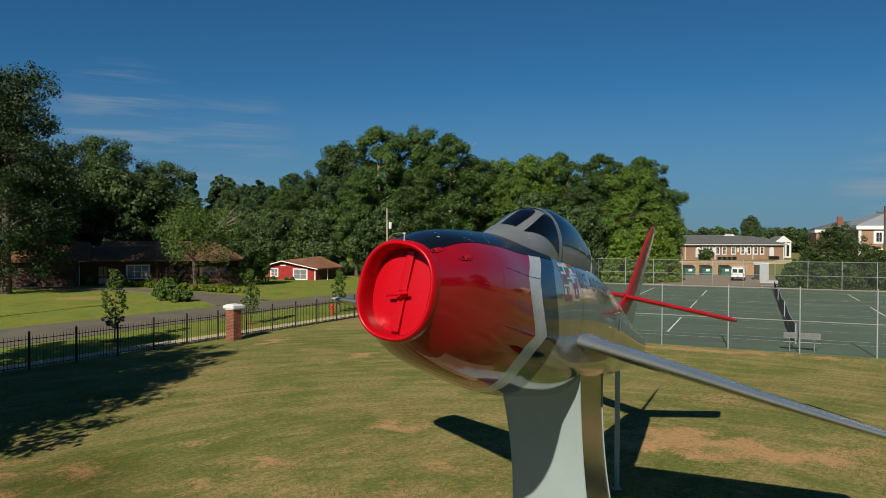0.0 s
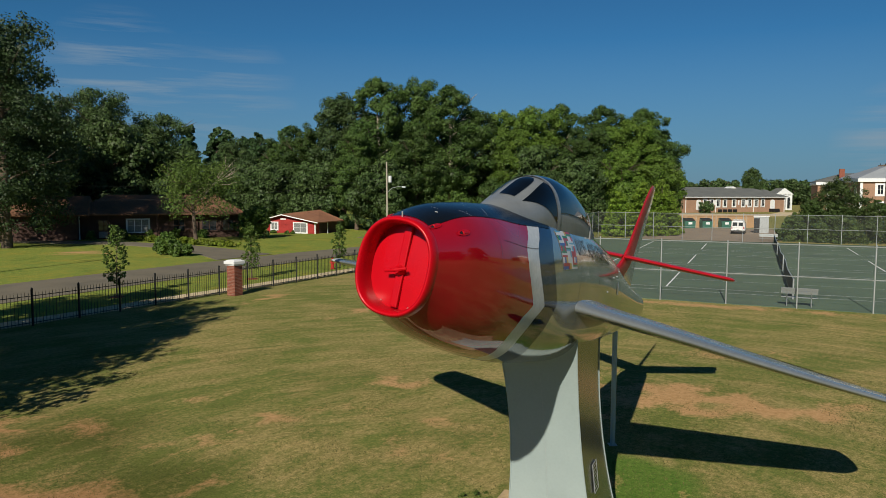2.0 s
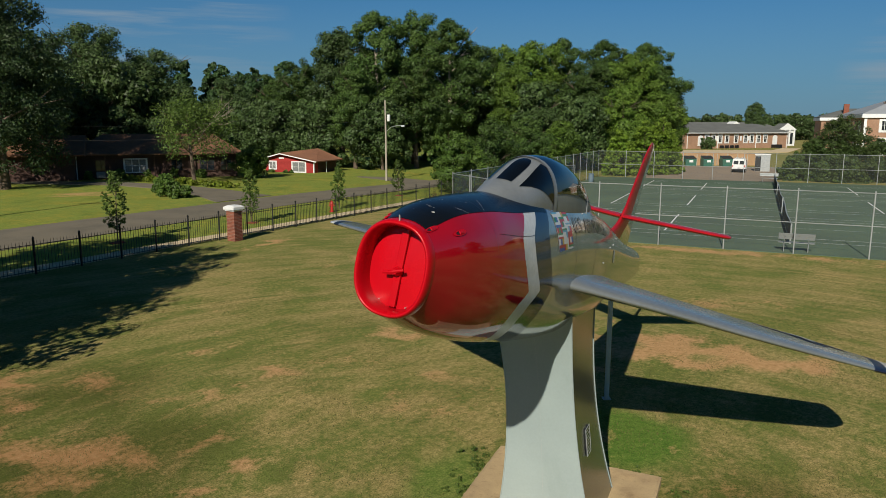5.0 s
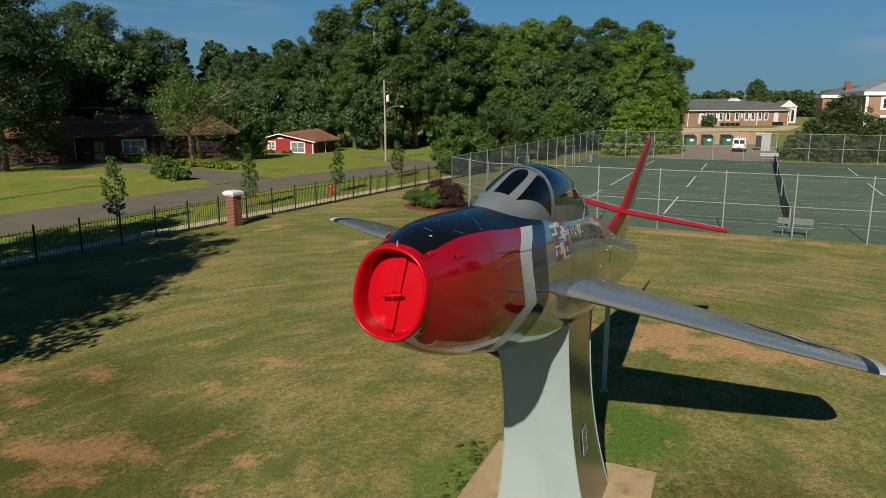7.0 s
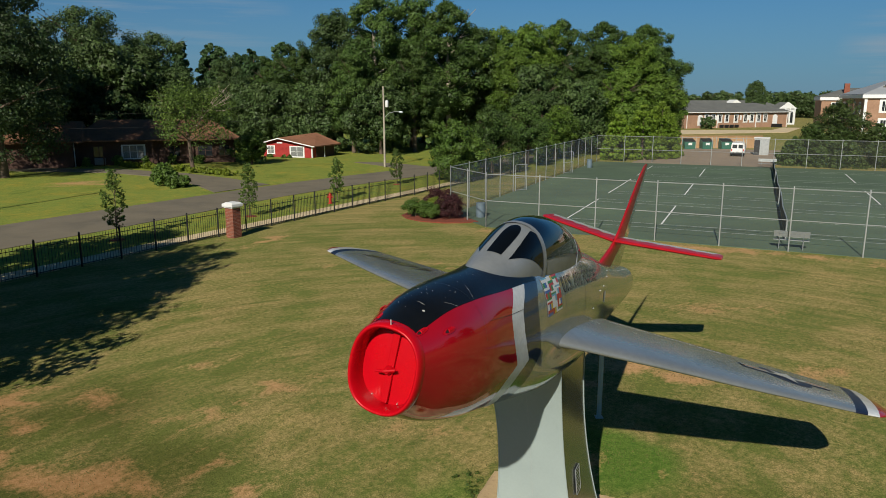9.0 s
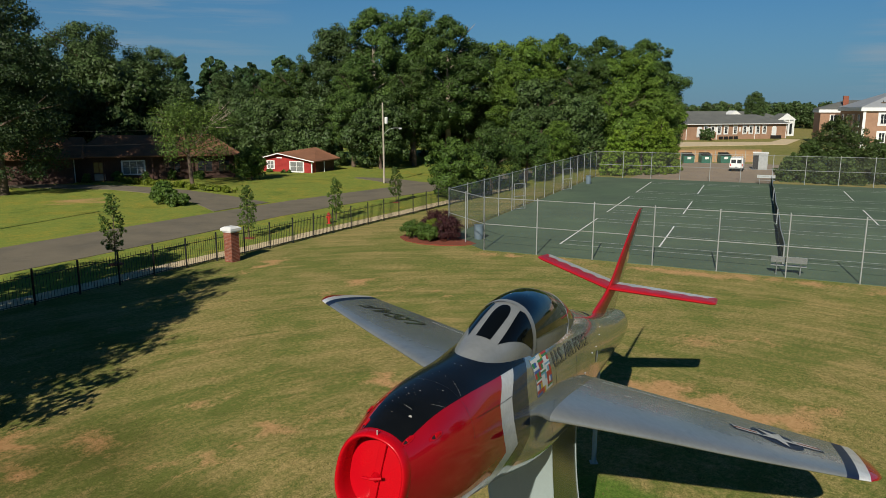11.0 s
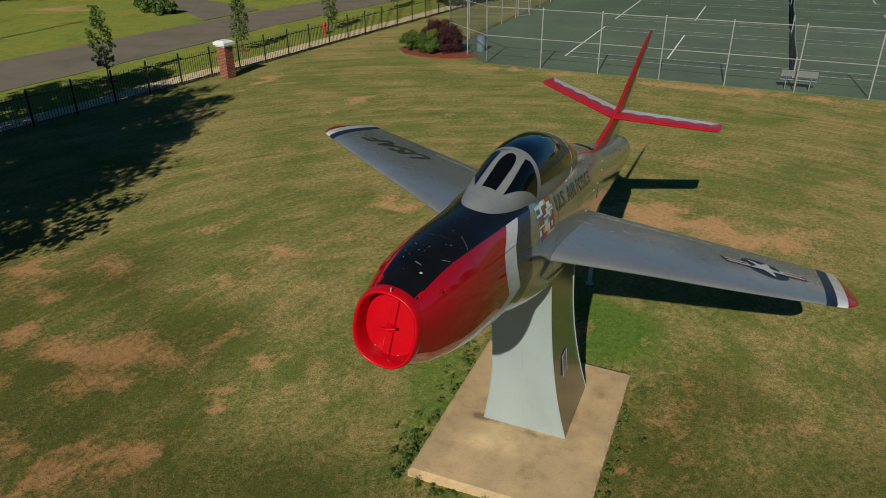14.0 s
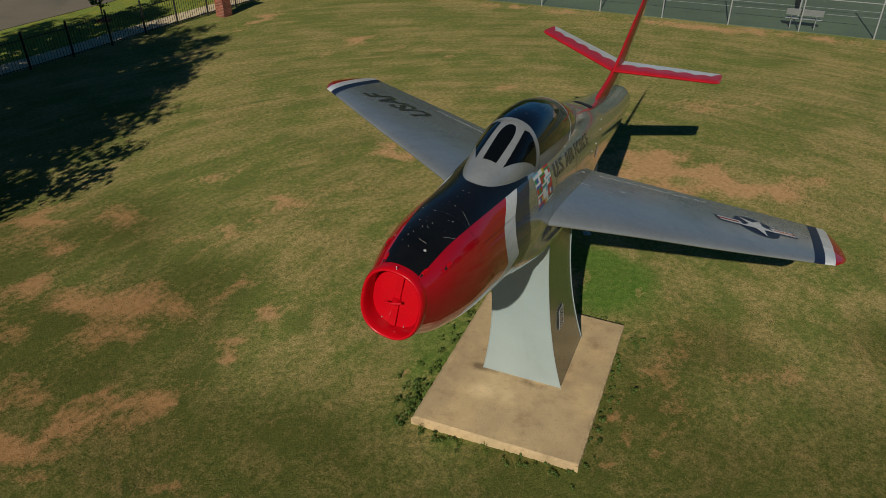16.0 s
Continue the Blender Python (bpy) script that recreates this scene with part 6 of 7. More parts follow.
for a, b in zip(posts, posts[1:]):
    d = b - a
    for z in (0.14, 1.22):
        part("rail", tubed([(*a, z), (*b, z)], 0.019, 4), FENCE_BLACK, iron)
    near = 26 < a.y < 58
    if not near:
        bm = bmesh.new()
    for i in range(1, 14):
        p = a + d * (i / 14)
        if near:
            pk = new("picket", picket_mesh)
            pk.parent, pk.location = iron, (*p, 0)
        else:
            tube(bm, [(*p, 0.06), (*p, 1.32), (*p, 1.40)], [0.011, 0.011, 0.002], 4)
    if not near:
        part("picket_rest", bm, FENCE_BLACK, iron, kind="stuff")

pier = thing("brick_pier", "square red brick pier with a white stepped cap in the fence", "pier", pose(*pier_xy, 0, 0, 0, -31) @ Matrix.Diagonal((0.92, 0.92, 1.0, 1)))
part("core", boxed(-0.285, 0.285, -0.285, 0.285, -0.05, 1.58), MORTAR, pier)
BR = {}


def brick_mesh(w):
    if w not in BR:
        bm = boxed(-w / 2, w / 2, -0.05, 0.05, -0.030, 0.030, 0.004)
        me = bpy.data.meshes.new("brick")
        bm.to_mesh(me)
        bm.free()
        me.materials.append(BRICK)
        BR[w] = me
    return BR[w]


for c in range(21):
    z = 0.035 + c * 0.0745
    for s in range(4):
        rot = pose(0, 0, 0, 0, 0, 90 * s)
        xs = [(-0.205, 0.19), (0.0, 0.19), (0.205, 0.19)] if c % 2 else [(-0.255, 0.09), (-0.103, 0.19), (0.103, 0.19), (0.255, 0.09)]
        for x, w in xs:
            b = new("brick", brick_mesh(w))
            b.parent = pier
            b.matrix_basis = rot @ pose(x, -0.255, z)
for nm, e, z0, z1 in (("cap_moulding", 0.35, 1.58, 1.65), ("cap", 0.42, 1.65, 1.80)):
    part(nm, boxed(-e, e, -e, e, z0, z1, 0.015), WHITE_TRIM, pier, "white cap stone")
part("cap_top", tubed([(0, 0, 1.80), (0, 0, 1.87)], [0.55, 0.36], 4), WHITE_TRIM, pier, "white cap stone").rotation_euler = (0, 0, radians(45))

hyd = thing("fire_hydrant", "red fire hydrant on the verge", "hydrant", pose(-7.7, 49.4, 0))
part("barrel", tubed([(0, 0, 0), (0, 0, 0.05), (0, 0, 0.06), (0, 0, 0.55), (0, 0, 0.57), (0, 0, 0.62), (0, 0, 0.72), (0, 0, 0.76)], [0.16, 0.16, 0.11, 0.11, 0.15, 0.15, 0.09, 0.03], 16), HYDRANT_RED, hyd, smooth=40)
for x in (-1, 1):
    part("outlet", tubed([(x * 0.08, 0, 0.45), (x * 0.2, 0, 0.45)], [0.055, 0.06], 12), HYDRANT_RED, hyd)
part("bonnet_nut", tubed([(0, 0, 0.76), (0, 0, 0.81)], 0.025, 5), HYDRANT_RED, hyd)

pole = thing("utility_pole", "weathered wooden utility pole with a transformer and a street-lamp arm", "utility pole", pose(-6.03, 77.0, 0))
part("pole", tubed([(0, 0, -0.3), (0, 0, 4), (-0.05, 0, 8.55)], [0.12, 0.10, 0.08], 12), POLE_WOOD, pole, smooth=60)
part("transformer", tubed([(0.32, -0.05, 6.35), (0.32, -0.05, 6.4), (0.32, -0.05, 7.0), (0.32, -0.05, 7.06)], [0.15, 0.18, 0.18, 0.12], 14), WHITE_TRIM, pole, "pale transformer can", smooth=40)
part("insulator", tubed([(0.32, -0.05, 7.06), (0.32, -0.05, 7.26)], [0.05, 0.03], 8), DARK, pole)
part("lamp_arm", tubed([(0.08, 0, 5.3), (0.55, -0.05, 5.75), (1.2, -0.1, 5.9), (1.8, -0.1, 5.9)], 0.03, 6), GALV, pole)
part("lamp_head", boxed(1.65, 2.0, -0.2, 0.0, 5.76, 5.93, 0.03), GALV, pole)
part("cross_bracket", tubed([(-0.3, 0, 7.6), (0.15, 0, 7.7)], 0.03, 6), DARK, pole)
for k, (a, b, sag) in enumerate((((-6.03, 77.0, 8.4), (-62, 58, 9.2), 3.0), ((-6.03, 77.0, 6.9), (-62, 59, 7.2), 2.6), ((-6.03, 77.0, 8.2), (30, 112, 8.5), 1.2), ((-6.03, 77.0, 6.6), (-18, 93, 3.0), 0.5))):
    cab = thing("overhead_cable", "thin dark overhead cable strung from the utility pole", "cable", group="overhead cables")
    a, b = Vector(a), Vector(b)
    part("wire", tubed([a + (b - a) * (i / 16) - Vector((0, 0, 4 * sag * (i / 16) * (1 - i / 16))) for i in range(17)], 0.010, 5), RUBBER, cab)


# ---- houses ----
def wall_box(name, parent, mat, m, x0, x1, y0, y1, z0, z1, label=""):
    return part(name, boxed(x0, x1, y0, y1, z0, z1, 0, m), mat, parent, label)


def window(parent, m, x, z, w, h, mullions=1, depth=0.0, glass=None, trim=None):
    """A framed window in a wall's plane y = 0 that faces -y."""
    win = part("window", boxed(x - w / 2 - 0.15, x + w / 2 + 0.15, -0.06 - depth, 0.02, z - 0.13, z + h + 0.13, 0, m), trim or WHITE_TRIM, parent, "white-framed window" if trim is None else "window with a frame darkened for shade")
    n = mullions + 1
    for i in range(n):
        a, b = x - w / 2 + w * i / n + 0.04, x - w / 2 + w * (i + 1) / n - 0.04
        for z0, z1 in ((z, z + h * 0.5 - 0.02), (z + h * 0.5 + 0.02, z + h)):
            part("pane", boxed(a, b, -0.075 - depth, -0.05 - depth, z0, z1, 0, m), glass or WINDOW_GLASS, win)
    part("sill", boxed(x - w / 2 - 0.12, x + w / 2 + 0.12, -0.12 - depth, 0.0, z - 0.14, z - 0.08, 0, m), trim or WHITE_TRIM, win)
    return win


def gable_roof(bm, x0, x1, y0, y1, z, rise, over=0.5, hip=0.0, thick=0.16):
    """A roof with its ridge along x; hip pulls the ridge ends in."""
    ym = (y0 + y1) / 2
    A = [(x0 - over, y0 - over, z), (x1 + over, y0 - over, z), (x1 + over, y1 + over, z), (x0 - over, y1 + over, z)]
    r0, r1 = (x0 - over + hip, ym, z + rise), (x1 + over - hip, ym, z + rise)
    lo = [bm.verts.new(p) for p in A]
    hi = [bm.verts.new((p[0], p[1], p[2] + thick)) for p in A]
    a, b = bm.verts.new((r0[0], r0[1], r0[2] + thick)), bm.verts.new((r1[0], r1[1], r1[2] + thick))
    bm.faces.new(lo[::-1])
    for i in range(4):
        bm.faces.new((lo[i], lo[(i + 1) % 4], hi[(i + 1) % 4], hi[i]))
    bm.faces.new((hi[0], hi[1], b, a))
    bm.faces.new((hi[2], hi[3], a, b))
    bm.faces.new((hi[1], hi[2], b))
    bm.faces.new((hi[3], hi[0], a))
    return bm


# brown ranch house on the left
HM = pose(-39.8, 77.8, 0, 0, 0, 20)
house = thing("brown_house", "low dark brick ranch house with a brown shingled hip roof", "house")
wall_box("wall", house, HOUSE_DARK, HM, 0, 16.8, 0, 8.5, 0, 2.62)
wall_box("wing_wall", house, HOUSE_DARK, HM, -9.5, 0, -1.6, 7.0, 0, 2.62)
bm = gable_roof(bmesh.new(), 0, 16.8, 0, 8.5, 2.62, 2.1, 0.8, 3.2)
bmesh.ops.transform(bm, matrix=HM, verts=bm.verts)
part("roof", bm, SHINGLE_BROWN, house, "brown shingled roof")
bm = gable_roof(bmesh.new(), -9.5, 0.4, -1.6, 7.0, 2.60, 2.0, 0.7, 0.3)
bmesh.ops.transform(bm, matrix=HM, verts=bm.verts)
part("wing_roof", bm, SHINGLE_BROWN, house, "brown shingled roof")
part("gutter", boxed(-0.8, 17.6, -0.94, -0.80, 2.62, 2.76, 0, HM), SHINGLE_BROWN, house)
# dark brick colour on the small frames stands in for shade
for x, z, w, h, n in ((5.9, 0.75, 2.2, 1.35, 2), (2.4, 0.95, 1.1, 1.1, 1), (10.2, 0.8, 1.2, 1.2, 1), (13.5, 0.8, 1.6, 1.2, 1), (15.6, 0.8, 1.2, 1.2, 1)):
    window(house, HM, x, z, w, h, n, glass=CURTAIN if w > 1.8 else None, trim=None if w > 1.8 else HOUSE_DARK)
for x in (0.4, 2.9, 7.9, 9.6, 11.8):
    part("porch_post", boxed(x - 0.06, x + 0.06, -0.75, -0.63, 0, 2.6, 0, HM), HOUSE_DARK, house)
part("air_conditioner", boxed(1.9, 3.0, -0.30, 0.0, 0.12, 0.82, 0.02, HM), BENCH_GREY, house, "pale grey box below the window")
part("downpipe", boxed(0.02, 0.12, -0.80, -0.70, 0, 2.6, 0, HM), WHITE_TRIM, house)
part("door", boxed(8.4, 9.3, -0.05, 0.0, 0.05, 2.1, 0, HM), HOUSE_DARK, house)
wall_box("chimney", house, HOUSE_DARK, HM, 9.6, 10.7, 5.2, 6.0, 2.6, 5.6)
for i, (x, r_) in enumerate(((1.2, 0.6), (4.4, 0.7), (7.2, 0.5), (9.9, 0.6), (12.8, 0.7))):
    t = broadleaf("foundation_shrub", "clipped dark shrub against the brown house", 1.0 + 0.2 * (i % 2), r_, 0.0, LEAF_SHRUB, 100 + i, 1500, 0.10, 7)
    t.matrix_basis = HM @ pose(x, -1.3, 0)

# red house
RM = pose(-22.75, 92.0, -0.5, 0, 0, -23)
red = thing("red_house", "small red-sided house with a rust-brown gable roof and white trim", "house")
W, D, AP = 7.3, 5.2, 2.6  # width, depth, and where the off-centre gable peaks
bm = bmesh.new()
v = [bm.verts.new(p) for p in ((0, 0, 0), (W, 0, 0), (W, 0, 2.0), (AP, 0, 2.75), (0, 0, 2.15), (0, D, 0), (W, D, 0), (W, D, 2.0), (AP, D, 2.75), (0, D, 2.15))]
for f in ((0, 1, 2, 3, 4), (9, 8, 7, 6, 5), (1, 6, 7, 2), (5, 0, 4, 9)):
    bm.faces.new([v[i] for i in f])
bmesh.ops.transform(bm, matrix=RM, verts=bm.verts)
part("wall", bm, HOUSE_RED, red, "red siding")
for k in range(13):
    z = 0.1 + k * 0.15
    part("siding_board", boxed(0.02, W - 0.02, -0.025, 0, z, z + 0.135, 0, RM), HOUSE_RED, red)
# a dark sheet stands in for the shade under the carport roof
part("side_wall", boxed(W, W + 0.03, 0.9, D, 0, 1.95, 0, RM), HOUSE_DARK, red, "carport wall coloured dark for its shade")
for x0, x1, z0, z1 in ((-0.6, AP, 2.02, 2.80), (AP, W + 0.7, 2.80, 1.86)):
    bm = bmesh.new()
    q = [(x0, -0.5, z0), (x1, -0.5, z1), (x1, D + 0.4, z1), (x0, D + 0.4, z0)]
    # the long slope rises towards a hipped back
    if x1 > W:
        q = [(x0, -0.5, z0), (x1, -0.5, z1), (x1, D + 0.6, z1 + 0.05), (x0 + 1.9, D + 0.2, z0 + 0.45)]
    else:
        q = [(x0, -0.5, z0), (x1, -0.5, z1), (x1 + 1.9, D + 0.2, z1 + 0.45), (x0, D + 0.4, z0 + 0.1)]
    lo = [bm.verts.new(p) for p in q]
    hi = [bm.verts.new((p[0], p[1], p[2] + 0.14)) for p in q]
    bm.faces.new(lo[::-1]), bm.faces.new(hi)
    for i in range(4):
        bm.faces.new((lo[i], lo[(i + 1) % 4], hi[(i + 1) % 4], hi[i]))
    bmesh.ops.transform(bm, matrix=RM, verts=bm.verts)
    part("roof", bm, SHINGLE_RED, red, "rust-brown shingled roof")
    part("fascia", tube(bmesh.new(), [RM @ Vector((x0, -0.53, z0 + 0.05)), RM @ Vector((x1, -0.53, z1 + 0.05))], 0.08, 4), WHITE_TRIM, red)
part("corner_board", boxed(W - 0.08, W + 0.08, -0.05, 0.08, 0, 1.98, 0, RM), WHITE_TRIM, red)
part("carport_post", boxed(W + 0.5, W + 0.58, 2.0, 2.08, 0, 1.85, 0, RM), WHITE_TRIM, red)
part("vent_louvre", boxed(AP - 0.5, AP + 0.3, -0.05, 0.0, 2.2, 2.36, 0, RM), WHITE_TRIM, red)
window(red, RM, 1.15, 0.95, 0.95, 0.85, 1, glass=CURTAIN)
window(red, RM, 5.1, 0.65, 1.9, 1.15, 1, glass=CURTAIN)
for i, (x, r_) in enumerate(((1.7, 0.65), (3.8, 0.45), (4.6, 0.4))):
    t = broadleaf("foundation_shrub", "rounded shrub against the red house", 0.9, r_, 0.0, LEAF_SHRUB, 110 + i, 1500, 0.09, 7)
    t.matrix_basis = RM @ pose(x, -1.0, 0)

# ---- parking, wall, school ----
tagged(flush(prism(bmesh.new(), [on_court(u, v)[:] for u, v in ((-3.0, 43.6), (12.0, 43.6), (14.5, 73), (-1, 73))], -0.1, 0.025), "parking_lot", PARKING, None),
       "sun-bleached asphalt parking lot behind the courts", "parking lot", kind="structure")
BM = pose(33.8, 108.0, 0, 0, 0, 2)
bw = thing("enclosure_wall", "tan block wall with a wooden rail behind the dumpsters", "wall")
part("wall", boxed(0, 14.9, 0, 0.3, 0, 1.75, 0.02, BM), TAN_WALL, bw)
part("coping", boxed(-0.05, 14.95, -0.05, 0.35, 1.75, 1.87, 0.01, BM), TAN_WALL, bw)
for k in range(10):
    part("pilaster", boxed(k * 1.55, k * 1.55 + 0.12, -0.06, 0.0, 0, 1.75, 0, BM), POLE_WOOD, bw)
for x, lab in ((3.1, "green steel dumpster with black lids"), (5.75, "green steel dumpster with black lids"), (8.65, "green steel dumpster with black lids")):
    d = thing("dumpster", lab, "dumpster", BM @ pose(x, -1.4, 0.0) @ Matrix.Diagonal((0.8, 0.8, 0.98, 1)), group="dumpsters by the wall")
    bm = bmesh.new()
    v = [bm.verts.new(p) for p in ((-0.95, -0.75, 0.02), (0.95, -0.75, 0.02), (0.95, 0.7, 0.02), (-0.95, 0.7, 0.02), (-1.0, -0.8, 1.1), (1.0, -0.8, 1.1), (1.0, 0.75, 1.5), (-1.0, 0.75, 1.5))]
    for f in ((3, 2, 1, 0), (4, 5, 6, 7), (0, 1, 5, 4), (1, 2, 6, 5), (2, 3, 7, 6), (3, 0, 4, 7)):
        bm.faces.new([v[i] for i in f])
    part("bin_body", bm, DUMPSTER, d)
    part("notice", boxed(-0.35, 0.35, -0.80, -0.77, 0.6, 0.95), WHITE_TRIM, d, "white notice plate")
    for s in (-0.5, 0.5):
        bm = boxed(s - 0.47, s + 0.47, -0.85, 0.8, -0.02, 0.03, 0.01)
        bmesh.ops.transform(bm, matrix=pose(0, 0, 1.34, 14.5), verts=bm.verts)
        part("lid", bm, RUBBER, d)
    for s in (-1.0, 1.0):
        part("side_rib", boxed(s - 0.05, s + 0.05, -0.5, 0.5, 0.75, 0.9, 0.01), DUMPSTER, d)

van = thing("van", "white delivery van with ladders on its roof rack", "van", pose(38.9, 93.4, 0, 0, 0, -25) @ Matrix.Diagonal((0.85, 0.85, 0.85, 1)))
bm = bmesh.new()
prof = [(-2.4, 0.45), (2.55, 0.45), (2.6, 0.95), (2.45, 1.2), (1.75, 1.3), (1.1, 2.0), (-2.35, 2.05), (-2.42, 1.0)]
L_ = [bm.verts.new((-0.97 + (0.10 if z > 1.3 else 0), y, z)) for y, z in prof]
R_ = [bm.verts.new((0.97 - (0.10 if z > 1.3 else 0), y, z)) for y, z in prof]
bm.faces.new(L_), bm.faces.new(R_[::-1])
for i in range(len(prof)):
    j = (i + 1) % len(prof)
    bm.faces.new((L_[i], R_[i], R_[j], L_[j]))
bmesh.ops.bevel(bm, geom=list(bm.edges), offset=0.05, segments=2, affect="EDGES")
body = part("body", bm, WHITE_TRIM, van, "white painted van body", smooth=40)
for x in (-0.42, 0.42):
    part("rear_window", boxed(x - 0.34, x + 0.34, -2.44, -2.39, 1.28, 1.82, 0.02), WINDOW_GLASS, van)
    part("tail_light", boxed(x * 2 - 0.06, x * 2 + 0.06, -2.46, -2.40, 0.85, 1.2, 0.01), HYDRANT_RED, van)
part("bumper", boxed(-0.98, 0.98, -2.55, -2.40, 0.42, 0.62, 0.03), RUBBER, van)
part("number_plate", boxed(-0.16, 0.16, -2.57, -2.55, 0.66, 0.78), GALV, van)
part("side_window", boxed(0.86, 0.93, 0.3, 1.0, 1.32, 1.85, 0.01), WINDOW_GLASS, van)
for x in (-0.86, 0.86):
    for y in (-1.5, 1.6):
        wh = part("wheel", tubed([(x - 0.11, y, 0.36), (x + 0.11, y, 0.36)], 0.36, 20), RUBBER, van, smooth=40)
        part("rim", tubed([(x + math.copysign(0.112, x), y, 0.36), (x + math.copysign(0.125, x), y, 0.36)], 0.2, 16), GALV, wh)
for y in (-1.8, 0.3):
    part("roof_bar", boxed(-0.85, 0.85, y - 0.03, y + 0.03, 2.12, 2.17), GALV, van)
for x in (-0.5, -0.15, 0.3, 0.62):
    part("ladder_rail", tubed([(x, -2.3, 2.2), (x, 1.0, 2.2)], 0.035, 6), WHITE_TRIM, van)

shed = thing("storage_shed", "small grey metal shed with a flat roof at the lot's edge", "shed", pose(42.6, 95.0, 0, 0, 0, -24) @ Matrix.Diagonal((0.7, 0.8, 0.95, 1)))
part("walls", boxed(-1.3, 1.3, -1.0, 1.0, 0, 2.3, 0.02), GALV, shed)
part("shed_door", boxed(-1.28, -0.3, -1.03, -1.0, 0.05, 2.1), DARK, shed)
part("flat_roof", boxed(-1.4, 1.4, -1.1, 1.1, 2.3, 2.42, 0.02), WHITE_TRIM, shed)

SM = pose(62.5, 184, 0.0, 0, 0, 22) @ Matrix.Diagonal((0.845, 1, 1, 1))
SL = 41.0
school = thing("school_building", "long one-storey brick school with white windows and a grey hip roof", "building")
wall_box("wall", school, SCHOOL_BRICK, SM, 0, SL, 0, 13, -1, 4.0)
bm = gable_roof(bmesh.new(), 0, SL, 0, 13, 4.0, 2.25, 0.7, 6.5)
bmesh.ops.transform(bm, matrix=SM, verts=bm.verts)
part("roof", bm, SHINGLE_GREY, school, "grey shingled hip roof")
part("cornice", boxed(-0.75, SL + 0.75, -0.76, -0.70, 3.92, 4.10, 0, SM), WHITE_TRIM, school)
for x in (7.8, 10.4, 13.0, 15.7, 19.4, 23.2, 25.8, 28.6, 31.4):
    part("window_surround", boxed(x - 0.92, x + 0.92, -0.05, 0.0, 1.3, 3.65, 0, SM), WHITE_TRIM, school)
    window(school, SM, x, 1.65, 1.05, 1.65, 1)
for x in (9.1, 11.7, 21.3, 24.5):
    part("blank_panel", boxed(x - 0.3, x + 0.3, -0.05, 0.0, 2.0, 3.2, 0, SM), WHITE_TRIM, school)
for x in (5.3, 35.5):
    part("door", boxed(x - 0.95, x + 0.95, -0.10, 0.0, 0.7, 2.8, 0, SM), WHITE_TRIM, school, "white arched door")
    bm = bmesh.new()
    a = [bm.verts.new(SM @ Vector((x + 0.95 * math.cos(math.pi * k / 12), -0.10, 2.8 + 0.6 * math.sin(math.pi * k / 12)))) for k in range(13)]
    b = [bm.verts.new(SM @ Vector((x + 0.95 * math.cos(math.pi * k / 12), 0.0, 2.8 + 0.6 * math.sin(math.pi * k / 12)))) for k in range(13)]
    bm.faces.new(a)
    grid_faces(bm, [a, b])
    part("door_arch", bm, WHITE_TRIM, school)
part("steps", boxed(34.2, 36.8, -1.6, 0, -0.6, 0.9, 0, SM), DARK, school)
for x in (0.3, 12.0, 27.5, 40.6):
    part("downpipe", boxed(x - 0.08, x + 0.08, -0.12, 0.0, -0.5, 3.9, 0, SM), WHITE_TRIM, school)
for k in range(4):
    part("vent_box", boxed(13.0 + k * 2.0, 14.2 + k * 2.0, -0.5, 0.0, 0.1, 0.8, 0, SM), DARK, school)
sb = broadleaf("foundation_shrub", "rounded dark shrub beside the school door", 3.0, 2.2, 0.0, LEAF_DARK, 120, 2500, 0.2, 9)
sb.matrix_basis = SM @ pose(5.0, -3.2, 0)
tagged(flush(prism(bmesh.new(), [(48, 152), (78, 161.5), (94, 188), (90, 190), (80, 174), (58, 174)], -0.1, 0.06), "footpath", WALK_CONCRETE, None), "pale sandy path before the school", "path", kind="structure")

# white temple-fronted pavilion beyond the school
TM = pose(100.4, 214, 0, 0, 0, 10)
tem = thing("white_pavilion", "small white pavilion with a pediment and arches beyond the school", "building")
wall_box("wall", tem, WHITE_TRIM, TM, 0, 5, 0.4, 4, 0, 4.7)
bm = bmesh.new()
v = [bm.verts.new(TM @ Vector(p)) for p in ((-0.5, 0, 4.7), (5.5, 0, 4.7), (2.5, 0, 6.6), (-0.5, 0.5, 4.7), (5.5, 0.5, 4.7), (2.5, 0.5, 6.6))]
for f in ((0, 1, 2), (5, 4, 3), (1, 4, 5, 2), (3, 0, 2, 5), (0, 3, 4, 1)):
    bm.faces.new([v[i] for i in f])
part("pediment", bm, WHITE_TRIM, tem)
bm = gable_roof(bmesh.new(), 0.4, 4.0, 0, 5, 4.7, 1.7, 0.4)
bmesh.ops.transform(bm, matrix=TM @ pose(5, 0.2, 0, 0, 0, 90), verts=bm.verts)
part("roof", bm, SHINGLE_GREY, tem, "grey shingled roof")
for x in (0.5, 2.0, 3.5):
    part("arched_opening", boxed(x, x + 1.0, 0.3, 0.4, 0.5, 3.8, 0, TM), WINDOW_GLASS, tem)
for x in (0.15, 1.75, 3.25, 4.85):
    part("column", tube(bmesh.new(), [TM @ Vector((x, 0.1, 0)), TM @ Vector((x, 0.1, 4.7))], 0.2, 12), WHITE_TRIM, tem)
